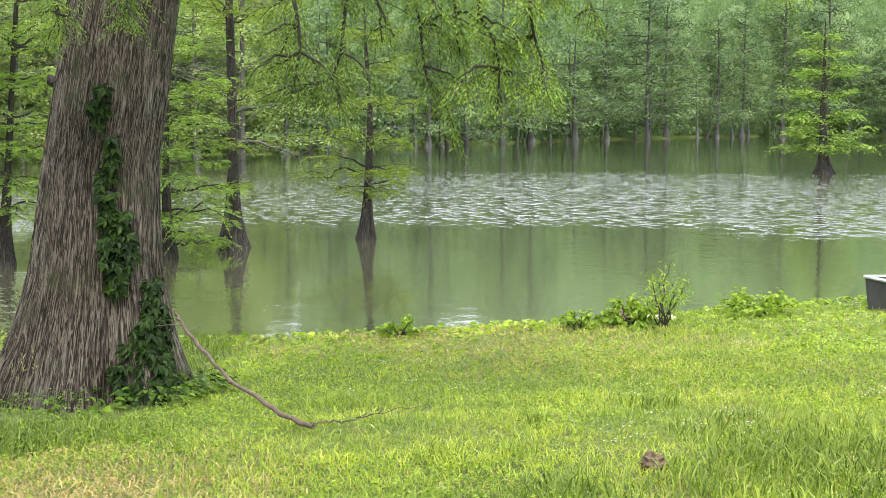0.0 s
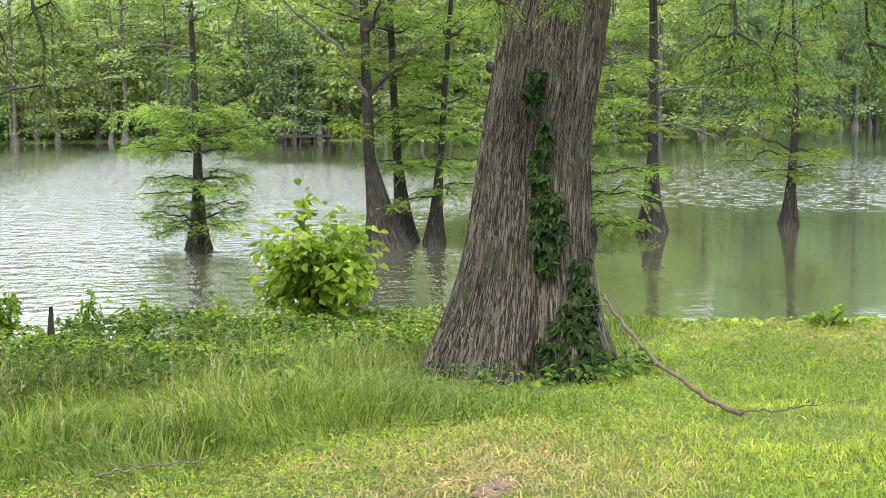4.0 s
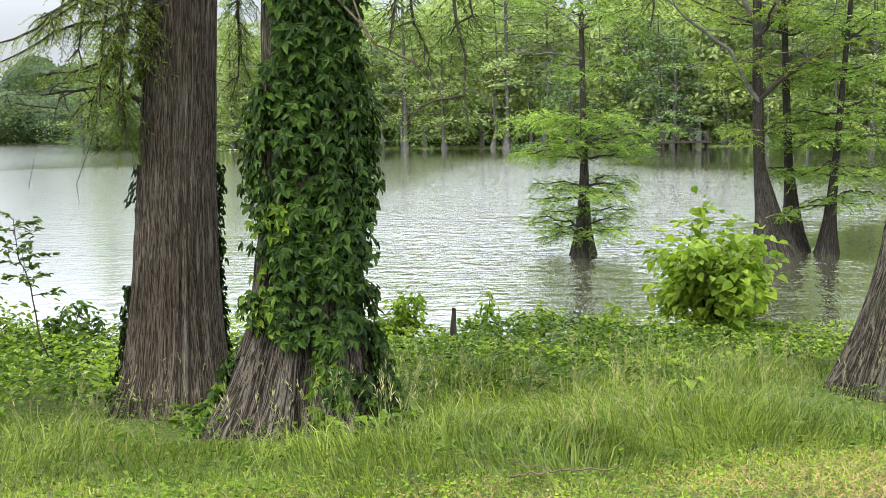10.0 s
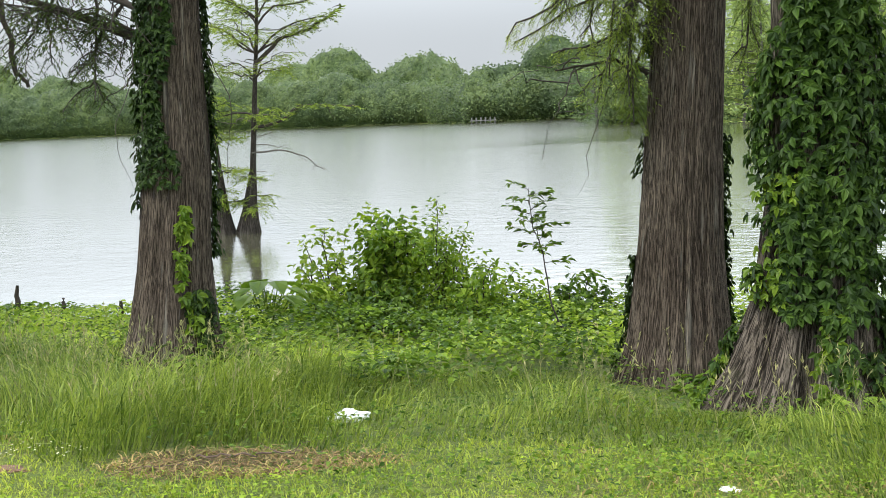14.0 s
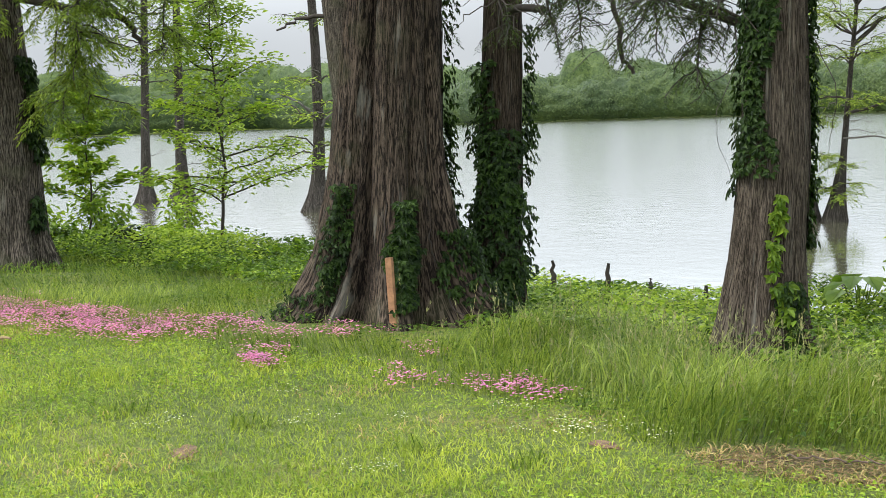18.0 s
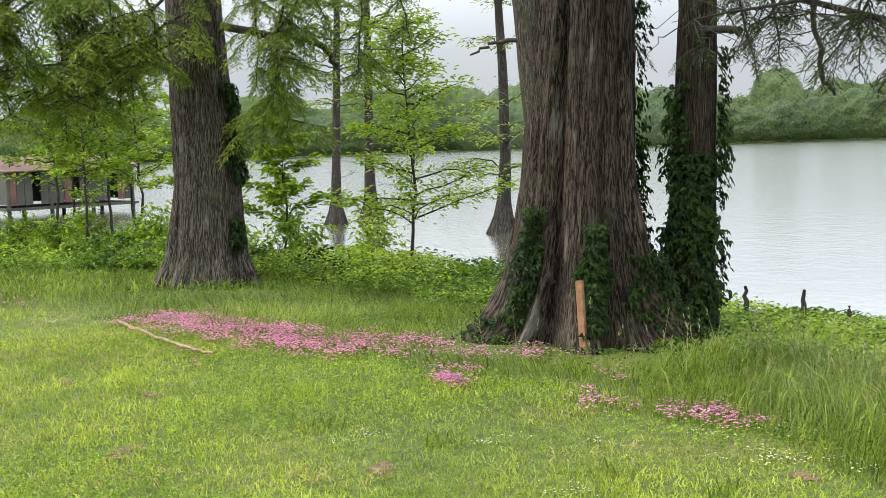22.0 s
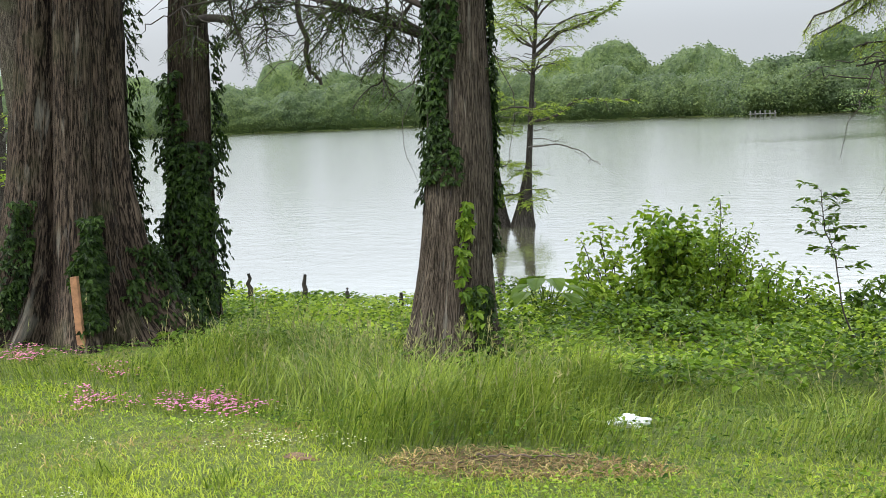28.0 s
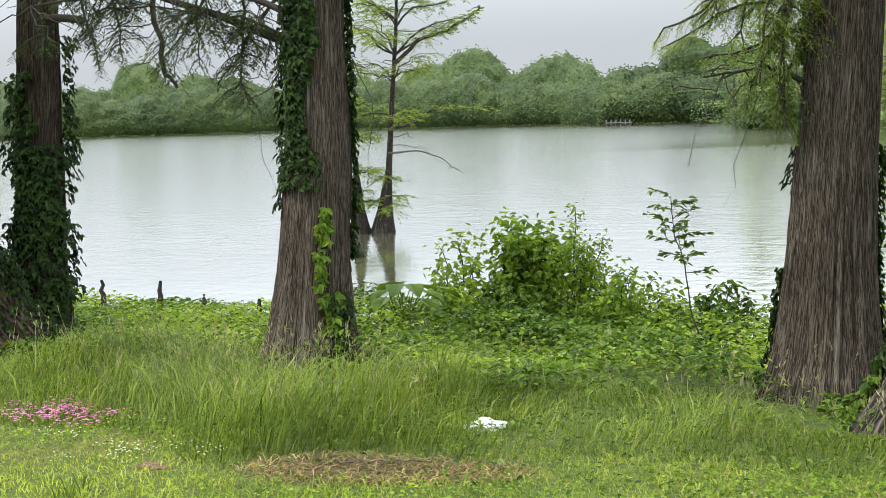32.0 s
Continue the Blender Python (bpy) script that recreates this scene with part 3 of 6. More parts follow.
T0, K0 = tree("bald_cypress", "massive bald cypress with shaggy grey bark and flared foot",
              [(2.51, 8.78, -0.3), (2.53, 8.77, 0.1), (2.56, 8.76, 0.55), (2.61, 8.75, 1.26), (2.79, 8.7, 2.43)], [0.68, 0.55, 0.45, 0.395, 0.375], M_BARK, ribs=6, rib=0.12, seed=3, around=220)
T1, K1 = tree("bald_cypress", "bald cypress with ribbed red-brown bark and vine behind",
              [(-2.67, 8.12, -0.31), (-2.64, 8.125, 0.0), (-2.62, 8.13, 0.57), (-2.58, 8.15, 1.34), (-2.51, 8.17, 2.46)], [0.42, 0.34, 0.285, 0.25, 0.225], M_BARK_RED, ribs=5, rib=0.06, seed=4, lobes=[(0.8, 0.25, 0.3), (-0.9, 0.2, 0.3), (0.0, 0.12, 0.25)])
T2, K2 = tree("bald_cypress", "bald cypress wrapped in dark green creeper over buttressed foot",
              [(-1.67, 7.45, -0.26), (-1.65, 7.455, 0.05), (-1.61, 7.46, 0.44), (-1.56, 7.47, 1.0), (-1.53, 7.48, 2.35)], [0.56, 0.42, 0.33, 0.30, 0.275], M_BARK, ribs=6, rib=0.10, rib_h=0.5, seed=5, lobes=[(-1.0, 0.42, 0.2), (-0.25, 0.34, 0.15), (0.45, 0.38, 0.16), (1.2, 0.36, 0.2)], cracks=[(-2.0, 0.2, 0.08, 0.0), (-1.35, 0.15, 0.07, 0.02)])
T4, K4 = tree("bald_cypress", "bald cypress with ivy strands climbing its ribbed trunk",
              [(-6.13, 7.07, -0.18), (-6.12, 7.08, 0.1), (-6.09, 7.1, 0.52), (-6.04, 7.14, 1.26), (-6.02, 7.16, 2.48)], [0.37, 0.31, 0.265, 0.235, 0.20], M_BARK_RED, ribs=6, rib=0.08, seed=6, lobes=[(-0.9, 0.25, 0.3), (0.0, 0.12, 0.25), (0.9, 0.25, 0.3)])
T5, K5 = tree("bald_cypress", "huge old bald cypress with deeply split buttressed trunk",
              [(-9.28, 5.83, -0.14), (-9.26, 5.86, 0.15), (-9.24, 5.89, 0.52), (-9.21, 5.93, 1.25), (-9.16, 6.01, 2.68)], [0.80, 0.66, 0.56, 0.48, 0.42], M_BARK_SHADE, ribs=7, rib=0.20, rib_h=0.9, seed=7, around=230, cracks=[(-0.95, 0.34, 0.10, -0.02), (-1.22, 0.16, 0.07, 0.05), (-0.2, 0.10, 0.07, 0.03), (0.25, 0.16, 0.1, 0.0)], lobes=[(1.0, 0.85, 0.22), (-1.05, 0.5, 0.28), (-0.45, 0.25, 0.16), (0.3, 0.28, 0.16)])
T6, K6 = tree("bald_cypress", "slim dark cypress covered in ivy beside the huge trunk",
              [(-8.99, 6.92, -0.18), (-8.99, 6.92, 0.45), (-8.95, 6.96, 1.2), (-8.91, 7.02, 2.68)], [0.26, 0.22, 0.19, 0.165], M_BARK_SHADE, ribs=4, rib=0.08, seed=8)
T7, K7 = tree("bald_cypress", "leaning bald cypress with flared fluted foot at the bank",
              [(-15.16, 4.39, 0.05), (-15.15, 4.42, 0.4), (-15.13, 4.47, 1.27), (-15.15, 4.42, 3.29)], [0.60, 0.48, 0.40, 0.34], M_BARK, ribs=7, rib=0.12, seed=9, leaf_mat=M_NEEDLE_SHADE)
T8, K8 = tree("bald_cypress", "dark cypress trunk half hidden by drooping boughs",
              [(-23.13, 1.91, 0.05), (-23.1, 2.17, 2.42), (-23.1, 2.2, 4.35)], [0.62, 0.45, 0.40], M_BARK, ribs=6, rib=0.12, seed=10, leaf_mat=M_NEEDLE_SHADE, lo=5.5)


def water_cypress(name, label, axis, radii, tiers, seed, leaf_mat, top, flare=None, leaf=0.08, width=0.021, twig=0.55, step=0.08, bark=0.012, gap=0.024, bare=0):
    """A cypress standing in the lake on a flared base; tiers: height, reach, branches, lift."""
    rng = np.random.default_rng(seed)
    ax, rr = trunk_axis(axis, radii, top, 0.02)
    z0 = ax[0][2]
    lowz, lowr = [z0, z0 + 0.25, z0 + 0.6, z0 + 1.0], flare or [radii[0], radii[0] * 0.80, radii[0] * 0.56, radii[0] * 0.41]
    low = [np.array([np.interp(z, ax[:, 2], ax[:, 0]), np.interp(z, ax[:, 2], ax[:, 1]), z]) for z in lowz]
    keep = ax[:, 2] > z0 + 1.1
    rr = rr * 0.78
    ax2, rr2 = np.concatenate([low, ax[keep]]), np.r_[lowr, rr[keep]]
    tk = Trunk(ax2, rr2, 7, 0.13, 0.5, seed, bark)
    root = thing(name, ax2[0], label, "tree", "cypresses standing in the lake")
    part("trunk", tk.geo(72, 60, top), M_BARK_WET, root, smooth=True)
    for z, reach, count, lift in tiers:
        a0 = rng.uniform(0, 6.28)
        for i in range(count):
            a = a0 + i * 6.28 / count + rng.uniform(-0.35, 0.35)
            r = reach * rng.uniform(0.65, 1.1)
            c = tk.centre(np.array(z + rng.uniform(-0.12, 0.12)))
            e = c + np.array([math.cos(a) * r, math.sin(a) * r, lift * r + rng.uniform(-0.06, 0.06)])
            ln = wander(c, e, 9, 0.35, rng, 0.05)
            limb, lf = Geo(), Geo()
            tube(limb, ln, np.linspace(0.008 + 0.012 * reach, 0.004, 9), 5)
            feather(lf, None, ln, rng, twig=twig * min(1, 0.5 + reach / 3), step=step, leaf=leaf, width=width, start=0.22, droop=0.28, gap=gap, flat=0.4)
            for s in (0.35, 0.55, 0.75):
                q0 = ln[int(s * 8)]
                d = unit(e - c) * 0.6 + np.array([-math.sin(a), math.cos(a), 0]) * rng.choice([-1, 1]) * rng.uniform(0.5, 0.9)
                l2 = wander(q0, q0 + d * r * 0.45 * [1, 1, 0.5], 5, 0.3, rng)
                tube(limb, l2, np.linspace(0.008, 0.003, 5), 3)
                feather(lf, None, l2, rng, twig=twig * 0.7, step=step, leaf=leaf, width=width, start=0.1, droop=0.28, gap=gap, flat=0.4)
            limb_part(root, limb, lf, leaf_mat)
    for i in range(bare):
        z = rng.uniform(z0 + 1.2, min(top * 0.7, 4.2))
        a, r = rng.uniform(0, 6.28), rng.uniform(0.5, 1.3)
        c = tk.centre(np.array(z))
        dead = Geo()
        ln = wander(c, c + np.array([math.cos(a) * r, math.sin(a) * r, rng.uniform(-0.25, 0.3)]), 9, 0.5, rng)
        tube(dead, ln, np.linspace(0.012, 0.003, 9), 4)
        for k in (3, 5, 6, 7):
            tube(dead, wander(ln[k], ln[k] + rng.normal(0, 0.18, 3) * [1, 1, 0.6], 5, 0.4, rng), np.linspace(0.006, 0.002, 5), 3)
        part("dead_limb", dead, M_GREYTWIG, root, smooth=True)
    return root, tk


W1, KW1 = water_cypress("water_cypress", "small bald cypress with layered flat green boughs standing in water",
    [(0.34, 21.9, -0.9), (0.38, 21.9, 0.78), (0.36, 21.9, 2.25), (0.34, 21.9, 3.7)], [0.25, 0.09, 0.065, 0.05],
    [(-0.4, 1.15, 8, 0.1), (-0.1, 0.9, 4, 0.1), (0.28, 1.3, 8, 0.1), (0.95, 1.5, 8, 0.1), (1.3, 1.5, 8, 0.12), (1.6, 1.0, 5, 0.15), (2.3, 1.2, 3, 0.15), (3.2, 1.3, 4, 0.25), (4.0, 1.1, 5, 0.3), (4.8, 0.9, 5, 0.3), (5.5, 0.6, 5, 0.3)], 21, M_NEEDLE_BRIGHT, 6.2, bare=5)
WA, KWA = water_cypress("water_cypress", "cypress with forked grey limbs on a wide fluted base",
    [(3.62, 21.7, -0.9), (3.33, 21.75, 0.72), (3.29, 21.75, 2.18), (3.28, 21.75, 3.62)], [0.46, 0.13, 0.11, 0.09],
    [(1.2, 1.2, 3, 0.15), (2.0, 1.6, 3, 0.35), (2.9, 1.8, 4, 0.45), (3.8, 1.7, 5, 0.4), (4.8, 1.5, 5, 0.4), (5.8, 1.2, 6, 0.4), (6.6, 0.8, 5, 0.4)], 22, M_NEEDLE, 7.4, bare=8)
WB, KWB = water_cypress("water_cypress", "slender cypress in a cluster standing in the lake",
    [(4.06, 22.44, -0.9), (3.94, 22.46, 0.68), (3.88, 22.47, 2.19), (3.84, 22.47, 3.67)], [0.30, 0.10, 0.08, 0.06],
    [(0.6, 1.0, 4, 0.0), (1.3, 1.2, 5, 0.05), (2.1, 1.3, 5, 0.15), (3.0, 1.4, 5, 0.25), (4.0, 1.3, 5, 0.3), (5.0, 1.0, 5, 0.3), (6.0, 0.7, 5, 0.3)], 23, M_NEEDLE_BRIGHT, 6.8)
WC, KWC = water_cypress("water_cypress", "leafy young cypress leaning out of a cluster in the lake",
    [(4.48, 21.95, -0.9), (4.62, 21.92, 0.68), (4.73, 21.89, 2.15), (4.85, 21.87, 3.59)], [0.22, 0.08, 0.06, 0.05],
    [(0.1, 1.2, 5, -0.12), (0.6, 1.3, 6, -0.05), (1.1, 1.3, 6, 0.0), (1.6, 1.3, 6, 0.05), (2.2, 1.2, 6, 0.1), (2.9, 1.2, 6, 0.2), (3.7, 1.0, 6, 0.2), (4.6, 0.8, 6, 0.25)], 24, M_NEEDLE_BRIGHT, 5.6)
WD, KWD = water_cypress("water_cypress", "leafy low-boughed young cypress behind the great trunk",
    [(7.25, 21.6, -0.9), (7.25, 21.6, 0.7), (7.3, 21.6, 2.2), (7.3, 21.6, 3.6)], [0.2, 0.08, 0.06, 0.05],
    [(-0.45, 1.3, 6, -0.02), (-0.05, 1.4, 6, 0.0), (0.45, 1.4, 6, 0.02), (0.95, 1.4, 6, 0.05), (1.5, 1.3, 6, 0.1), (2.1, 1.2, 6, 0.15), (2.8, 1.1, 6, 0.2), (3.6, 0.9, 6, 0.25)], 33, M_NEEDLE_BRIGHT, 4.8)
W2, KW2 = water_cypress("water_cypress", "grey lichened cypress with bare lower limbs in the lake",
    [(8.85, 22.58, -0.9), (8.88, 22.57, 0.7), (8.88, 22.56, 2.3), (8.86, 22.57, 3.88)], [0.34, 0.13, 0.115, 0.09],
    [(0.4, 0.7, 3, 0.1), (1.1, 1.2, 3, 0.1), (2.0, 1.2, 3, 0.2), (3.4, 1.5, 5, 0.3), (4.4, 1.5, 6, 0.3), (5.4, 1.3, 6, 0.3), (6.4, 1.0, 6, 0.3)], 25, M_NEEDLE, 7.4, bare=14)
W2B, KW2B = water_cypress("water_cypress", "small cypress with tangled grey twigs over the water",
    [(11.85, 22.89, -0.9), (11.92, 22.85, 0.63), (11.95, 22.83, 1.78), (11.89, 22.87, 2.92)], [0.22, 0.10, 0.075, 0.05],
    [(0.2, 1.1, 5, 0.0), (0.55, 1.5, 6, 0.08), (1.2, 1.2, 5, 0.1), (1.9, 1.1, 5, 0.15), (2.6, 0.9, 5, 0.25), (3.3, 0.7, 5, 0.3)], 26, M_NEEDLE, 3.9, bare=12)
W0, KW0 = water_cypress("water_cypress", "bright green cypress with tiered boughs out in the lake",
    [(45.07, 41.3, -0.95), (44.99, 41.4, 2.0), (45.0, 41.39, 5.1)], [0.55, 0.16, 0.08],
    [(0.35, 2.2, 8, 0.05), (0.9, 2.4, 8, 0.1), (1.6, 2.0, 8, 0.15), (2.6, 2.1, 8, 0.2), (3.6, 1.8, 8, 0.25), (4.5, 1.4, 7, 0.3), (5.3, 0.9, 6, 0.4)], 27, M_NEEDLE_BRIGHT, 6.2, leaf=0.22, width=0.075, twig=0.8, step=0.18, gap=0.11)
W3, KW3 = water_cypress("water_cypress", "thin crooked cypress with sparse one-sided boughs in the lake",
    [(-16.13, 21.22, -0.9), (-15.98, 21.33, 0.53), (-15.86, 21.42, 2.3), (-15.78, 21.48, 3.35)], [0.28, 0.085, 0.06, 0.05],
    [(-0.1, 0.7, 5, -0.05), (0.4, 0.6, 2, -0.1), (1.6, 1.4, 3, 0.15), (2.4, 1.2, 4, 0.3), (3.0, 1.7, 6, 0.5), (3.6, 1.5, 6, 0.45), (4.3, 1.2, 6, 0.45), (4.9, 0.8, 6, 0.4)], 28, M_NEEDLE, 5.4, bare=7)
W3B, KW3B = water_cypress("water_cypress", "short cypress stem beside a taller one in the lake",
    [(-16.55, 21.0, -0.9), (-16.6, 21.0, 0.6), (-16.7, 21.0, 1.6)], [0.24, 0.06, 0.04], [(0.0, 0.6, 4, 0), (0.5, 0.8, 5, 0.1), (1.1, 0.8, 5, 0.2), (1.8, 0.6, 5, 0.3)], 29, M_NEEDLE, 2.6)
W5, KW5 = water_cypress("water_cypress", "tall cypress on a broad fluted base in the lake",
    [(-29.63, 17.0, -0.9), (-29.56, 17.12, 1.26), (-29.55, 17.13, 3.53), (-29.58, 17.09, 5.03)], [0.46, 0.19, 0.16, 0.14],
    [(0.9, 1.8, 4, 0.0), (1.8, 1.8, 5, 0.1), (2.6, 1.6, 3, 0.15), (4.2, 1.6, 4, 0.2), (5.4, 2.0, 6, 0.2), (6.6, 2.0, 7, 0.2), (8, 1.6, 7, 0.2)], 30, M_NEEDLE, 9.5, leaf=0.17, width=0.05, step=0.2, gap=0.09, bare=6)
W4, KW4 = water_cypress("water_cypress", "tall straight cypress trunk rising from the lake",
    [(-38.09, 15.64, -0.9), (-38.05, 15.73, 1.4), (-38.0, 15.86, 4.11), (-37.96, 15.94, 5.89)], [0.42, 0.17, 0.15, 0.13],
    [(3.0, 1.5, 3, 0.1), (4.2, 2.0, 4, 0.1), (5.2, 2.4, 6, 0.1), (6.2, 2.4, 7, 0.1), (7.4, 2.2, 7, 0.1), (8.8, 1.6, 7, 0.2)], 31, M_NEEDLE, 10, leaf=0.2, width=0.06, step=0.22, gap=0.1, bare=6)
W4B, KW4B = water_cypress("water_cypress", "straight cypress with high boughs in the lake",
    [(-38.54, 17.11, -0.9), (-38.54, 17.12, 1.35), (-38.5, 17.21, 4.13), (-38.48, 17.24, 5.97)], [0.50, 0.19, 0.17, 0.14],
    [(3.4, 1.5, 3, 0.1), (4.6, 2.0, 5, 0.1), (5.6, 2.4, 6, 0.1), (6.8, 2.4, 7, 0.1), (8.2, 1.9, 7, 0.1)], 32, M_NEEDLE, 9.6, leaf=0.2, width=0.06, step=0.22, gap=0.1, bare=6)


# ---- the far banks ----
def bank_tree(seed, height, reach, leaf_mat, crown_lo):
    """A tall bank tree, foot at the origin: trunk, then broad uneven layers of boughs."""
    rng = np.random.default_rng(seed)
    root = thing("bank_tree", (0, 0, 0), "tall green cypress on the far bank", "tree", "trees along the far bank")
    tr, lf = Geo(), Geo()
    tube(tr, [(0, 0, -0.4), (0, 0, 0.6), (0.1, 0, 2), (0.15, 0.1, height * 0.5), (0.0, 0.1, height * 0.97)], [0.45, 0.24, 0.16, 0.12, 0.03], 8)
    n = int(height * 1.05)
    for i in range(n):
        f = i / n
        z = crown_lo + (height - crown_lo) * f + rng.uniform(-0.3, 0.3)
        k = 4
        for j in range(k):
            if rng.uniform() < 0.12:
                continue
            a = i * 2.4 + j * 6.28 / k + rng.uniform(-0.6, 0.6)
            r = reach * (1.03 - f ** 1.6) ** 0.6 * rng.uniform(0.45, 1.2)
            e = np.array([math.cos(a) * r, math.sin(a) * r, z + rng.uniform(-0.05, 0.3) * r])
            tube(tr, [(0.1, 0.05, z), e * [0.5, 0.5, 1] + [0, 0, 0.1], e], [0.06, 0.04, 0.015], 3)
            m = 8
            s = rng.uniform(0.3, 1.0, m)[:, None]
            cc = np.array([0, 0, z]) * (1 - s) + e * s + rng.normal(0, 0.35, (m, 3)) * [1, 1, 0.35]
            clumps(lf, cc, np.full(m, 0.9), rng, 14, 0.25, 0.12, 0.3, np.array([0, 0, z - 1.5]))
    part("trunk", tr, M_FARBARK, root, smooth=True)
    part("crown", lf, leaf_mat, root, smooth=True)
    return root


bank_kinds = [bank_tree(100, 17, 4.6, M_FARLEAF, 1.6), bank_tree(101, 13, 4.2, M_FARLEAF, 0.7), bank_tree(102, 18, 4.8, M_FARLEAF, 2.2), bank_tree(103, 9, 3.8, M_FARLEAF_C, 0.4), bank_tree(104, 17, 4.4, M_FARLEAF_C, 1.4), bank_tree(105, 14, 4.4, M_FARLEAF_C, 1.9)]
rng = np.random.default_rng(77)
spots = []
for az in np.arange(-21.5, 60, 1.6):
    D = float(far_shore(az)) if az > -20.8 else 134
    for row, gap in ((0, 1.0),):
        a = az + rng.uniform(-0.6, 0.6) + 0.5 * row
        d = D + gap + rng.uniform(-1.2, 2.5)
        spots.append((d * math.sin(radians(a)), d * math.cos(radians(a)), rng.integers(0, 4) if az < 22 else rng.integers(3, 6), rng.uniform(0.85, 1.2) * min(1.6, max(1, D / 118)), rng.uniform(0, 360)))
first = {}
for x, y, k, s, turn in spots:
    src = bank_kinds[k]
    m = pose(x, y, float(ground_z(x, y)), 0, 0, turn)
    if k not in first:
        first[k] = True
        src.matrix_basis = m @ Matrix.Diagonal((s, s, s, 1))
    else:
        c = copy_thing(src, m)
        c.scale = (s, s, s * float(rng.uniform(0.92, 1.08)))

rng = np.random.default_rng(78)
woods, scrub, near_wood, deep_wood = Geo(), Geo(), Geo(), Geo()


def wood_crown(geo, x, y, z, h, w, lobes, per, leaf, lo=0.0, flat=0.6):
    """A distant crown: leafy boughs heaped from lo of its height up to a rounded, uneven top."""
    f = (np.arange(lobes) + rng.uniform(0, 1, lobes)) / lobes
    # the boughs reach for the light over the water
    a = math.atan2(-y, -x) + rng.normal(0, 1.1, lobes)
    r = w * np.maximum(1 - f ** 2.2, 0.02) ** 0.5 * rng.uniform(0.35, 0.95, lobes)
    c = np.stack([x + r * np.cos(a), y + r * np.sin(a), z + h * (lo + (1 - lo) * f) - 0.3 * w * f], 1)
    rl = w * rng.uniform(0.34, 0.55, lobes) * (1 - 0.35 * f)
    o = unit(rng.normal(0, 1, (lobes, per, 3)) + [-0.5 * x / math.hypot(x, y), -0.5 * y / math.hypot(x, y), 0.5])
    p = (c[:, None] + o * (rl[:, None] * rng.uniform(0.55, 1.05, (lobes, per)))[..., None] * [1, 1, flat]).reshape(-1, 3)
    o = o.reshape(-1, 3)
    t = unit(np.cross(o, rng.normal(0, 1, o.shape)) - [0, 0, 0.2])
    cards(geo, p, t, unit(o + [0, 0, 0.4] + rng.normal(0, 0.2, o.shape)), leaf * rng.uniform(0.6, 1.4, len(p)), leaf * rng.uniform(0.5, 1.0, len(p)), 0.1)


def wood_mass(geo, az0, az1, step, rows, back, tall, crown, spread, lumps, per, leaf):
    """A closed canopy along the far shore: crowns run into one another, domed tops at uneven heights, foliage in heaps, loose leaves all over it."""
    az = np.arange(az0, az1, step)
    D = np.where(az < -20.8, far_shore(np.where(az < -20.8, az, -21)), np.maximum(far_shore(az), 95))
    n = int((az1 - az0) / crown)
    ci = az0 + (np.arange(n) + rng.uniform(-0.4, 0.4, n)) * crown
    wi, hi = crown * rng.uniform(0.8, 1.6, n), rng.choice([0.66, 0.78, 0.88, 1.0, 1.12], n) * rng.uniform(0.94, 1.06, n)
    dome = np.sqrt(np.maximum(1 - ((az[:, None] - ci) / wi) ** 2, 0))
    top = (hi * (0.55 + 0.45 * dome)).max(1)
    bulge = dome.max(1)
    v = np.linspace(0, 1, rows)
    H = tall * top * np.maximum(1, D / 125) ** spread
    dist = D[:, None] + back + 5 * v[None] ** 3 + 2.0 * np.maximum(0, 1 - 6 * v[None]) - 2.5 * bulge[:, None] * np.sin(np.pi * v[None]) ** 0.5
    A = np.radians(az)[:, None]
    p = np.stack([dist * np.sin(A), dist * np.cos(A), -0.5 + H[:, None] * v[None] ** 0.9], -1).reshape(-1, 3)
    out = np.stack([-np.sin(A) + 0 * dist, -np.cos(A) + 0 * dist, 0.35 + v[None] + 0 * A], -1).reshape(-1, 3)
    push = np.array([noise.noise(Vector((x * lumps, y * lumps, z * lumps * 1.7))) * 1.5 + noise.noise(Vector((x * lumps * 3, y * lumps * 3, z * lumps * 5))) * 0.75 for x, y, z in p])
    p = p + out * (push / (lumps * 3.2) * np.tile(np.clip(0.4 + 3 * v, 0, 1) * (1 - 0.6 * v ** 4), len(az)))[:, None]
    i, j = np.meshgrid(np.arange(len(az) - 1), np.arange(rows - 1), indexing="ij")
    geo.add(p, quads=np.stack([i * rows + j, i * rows + j + 1, (i + 1) * rows + j + 1, (i + 1) * rows + j], -1).reshape(-1, 4))
    pick = rng.integers(0, len(p), per)
    o = unit(out[pick] + rng.normal(0, 0.55, (per, 3)))
    t = unit(np.cross(o, rng.normal(0, 1, o.shape)) - [0, 0, 0.2])
    cards(geo, p[pick] + out[pick] * rng.uniform(0.0, 0.35, (per, 1)) + rng.normal(0, 0.25, (per, 3)), t, o, leaf * rng.uniform(0.6, 1.4, per), leaf * rng.uniform(0.5, 1.0, per), 0.1)


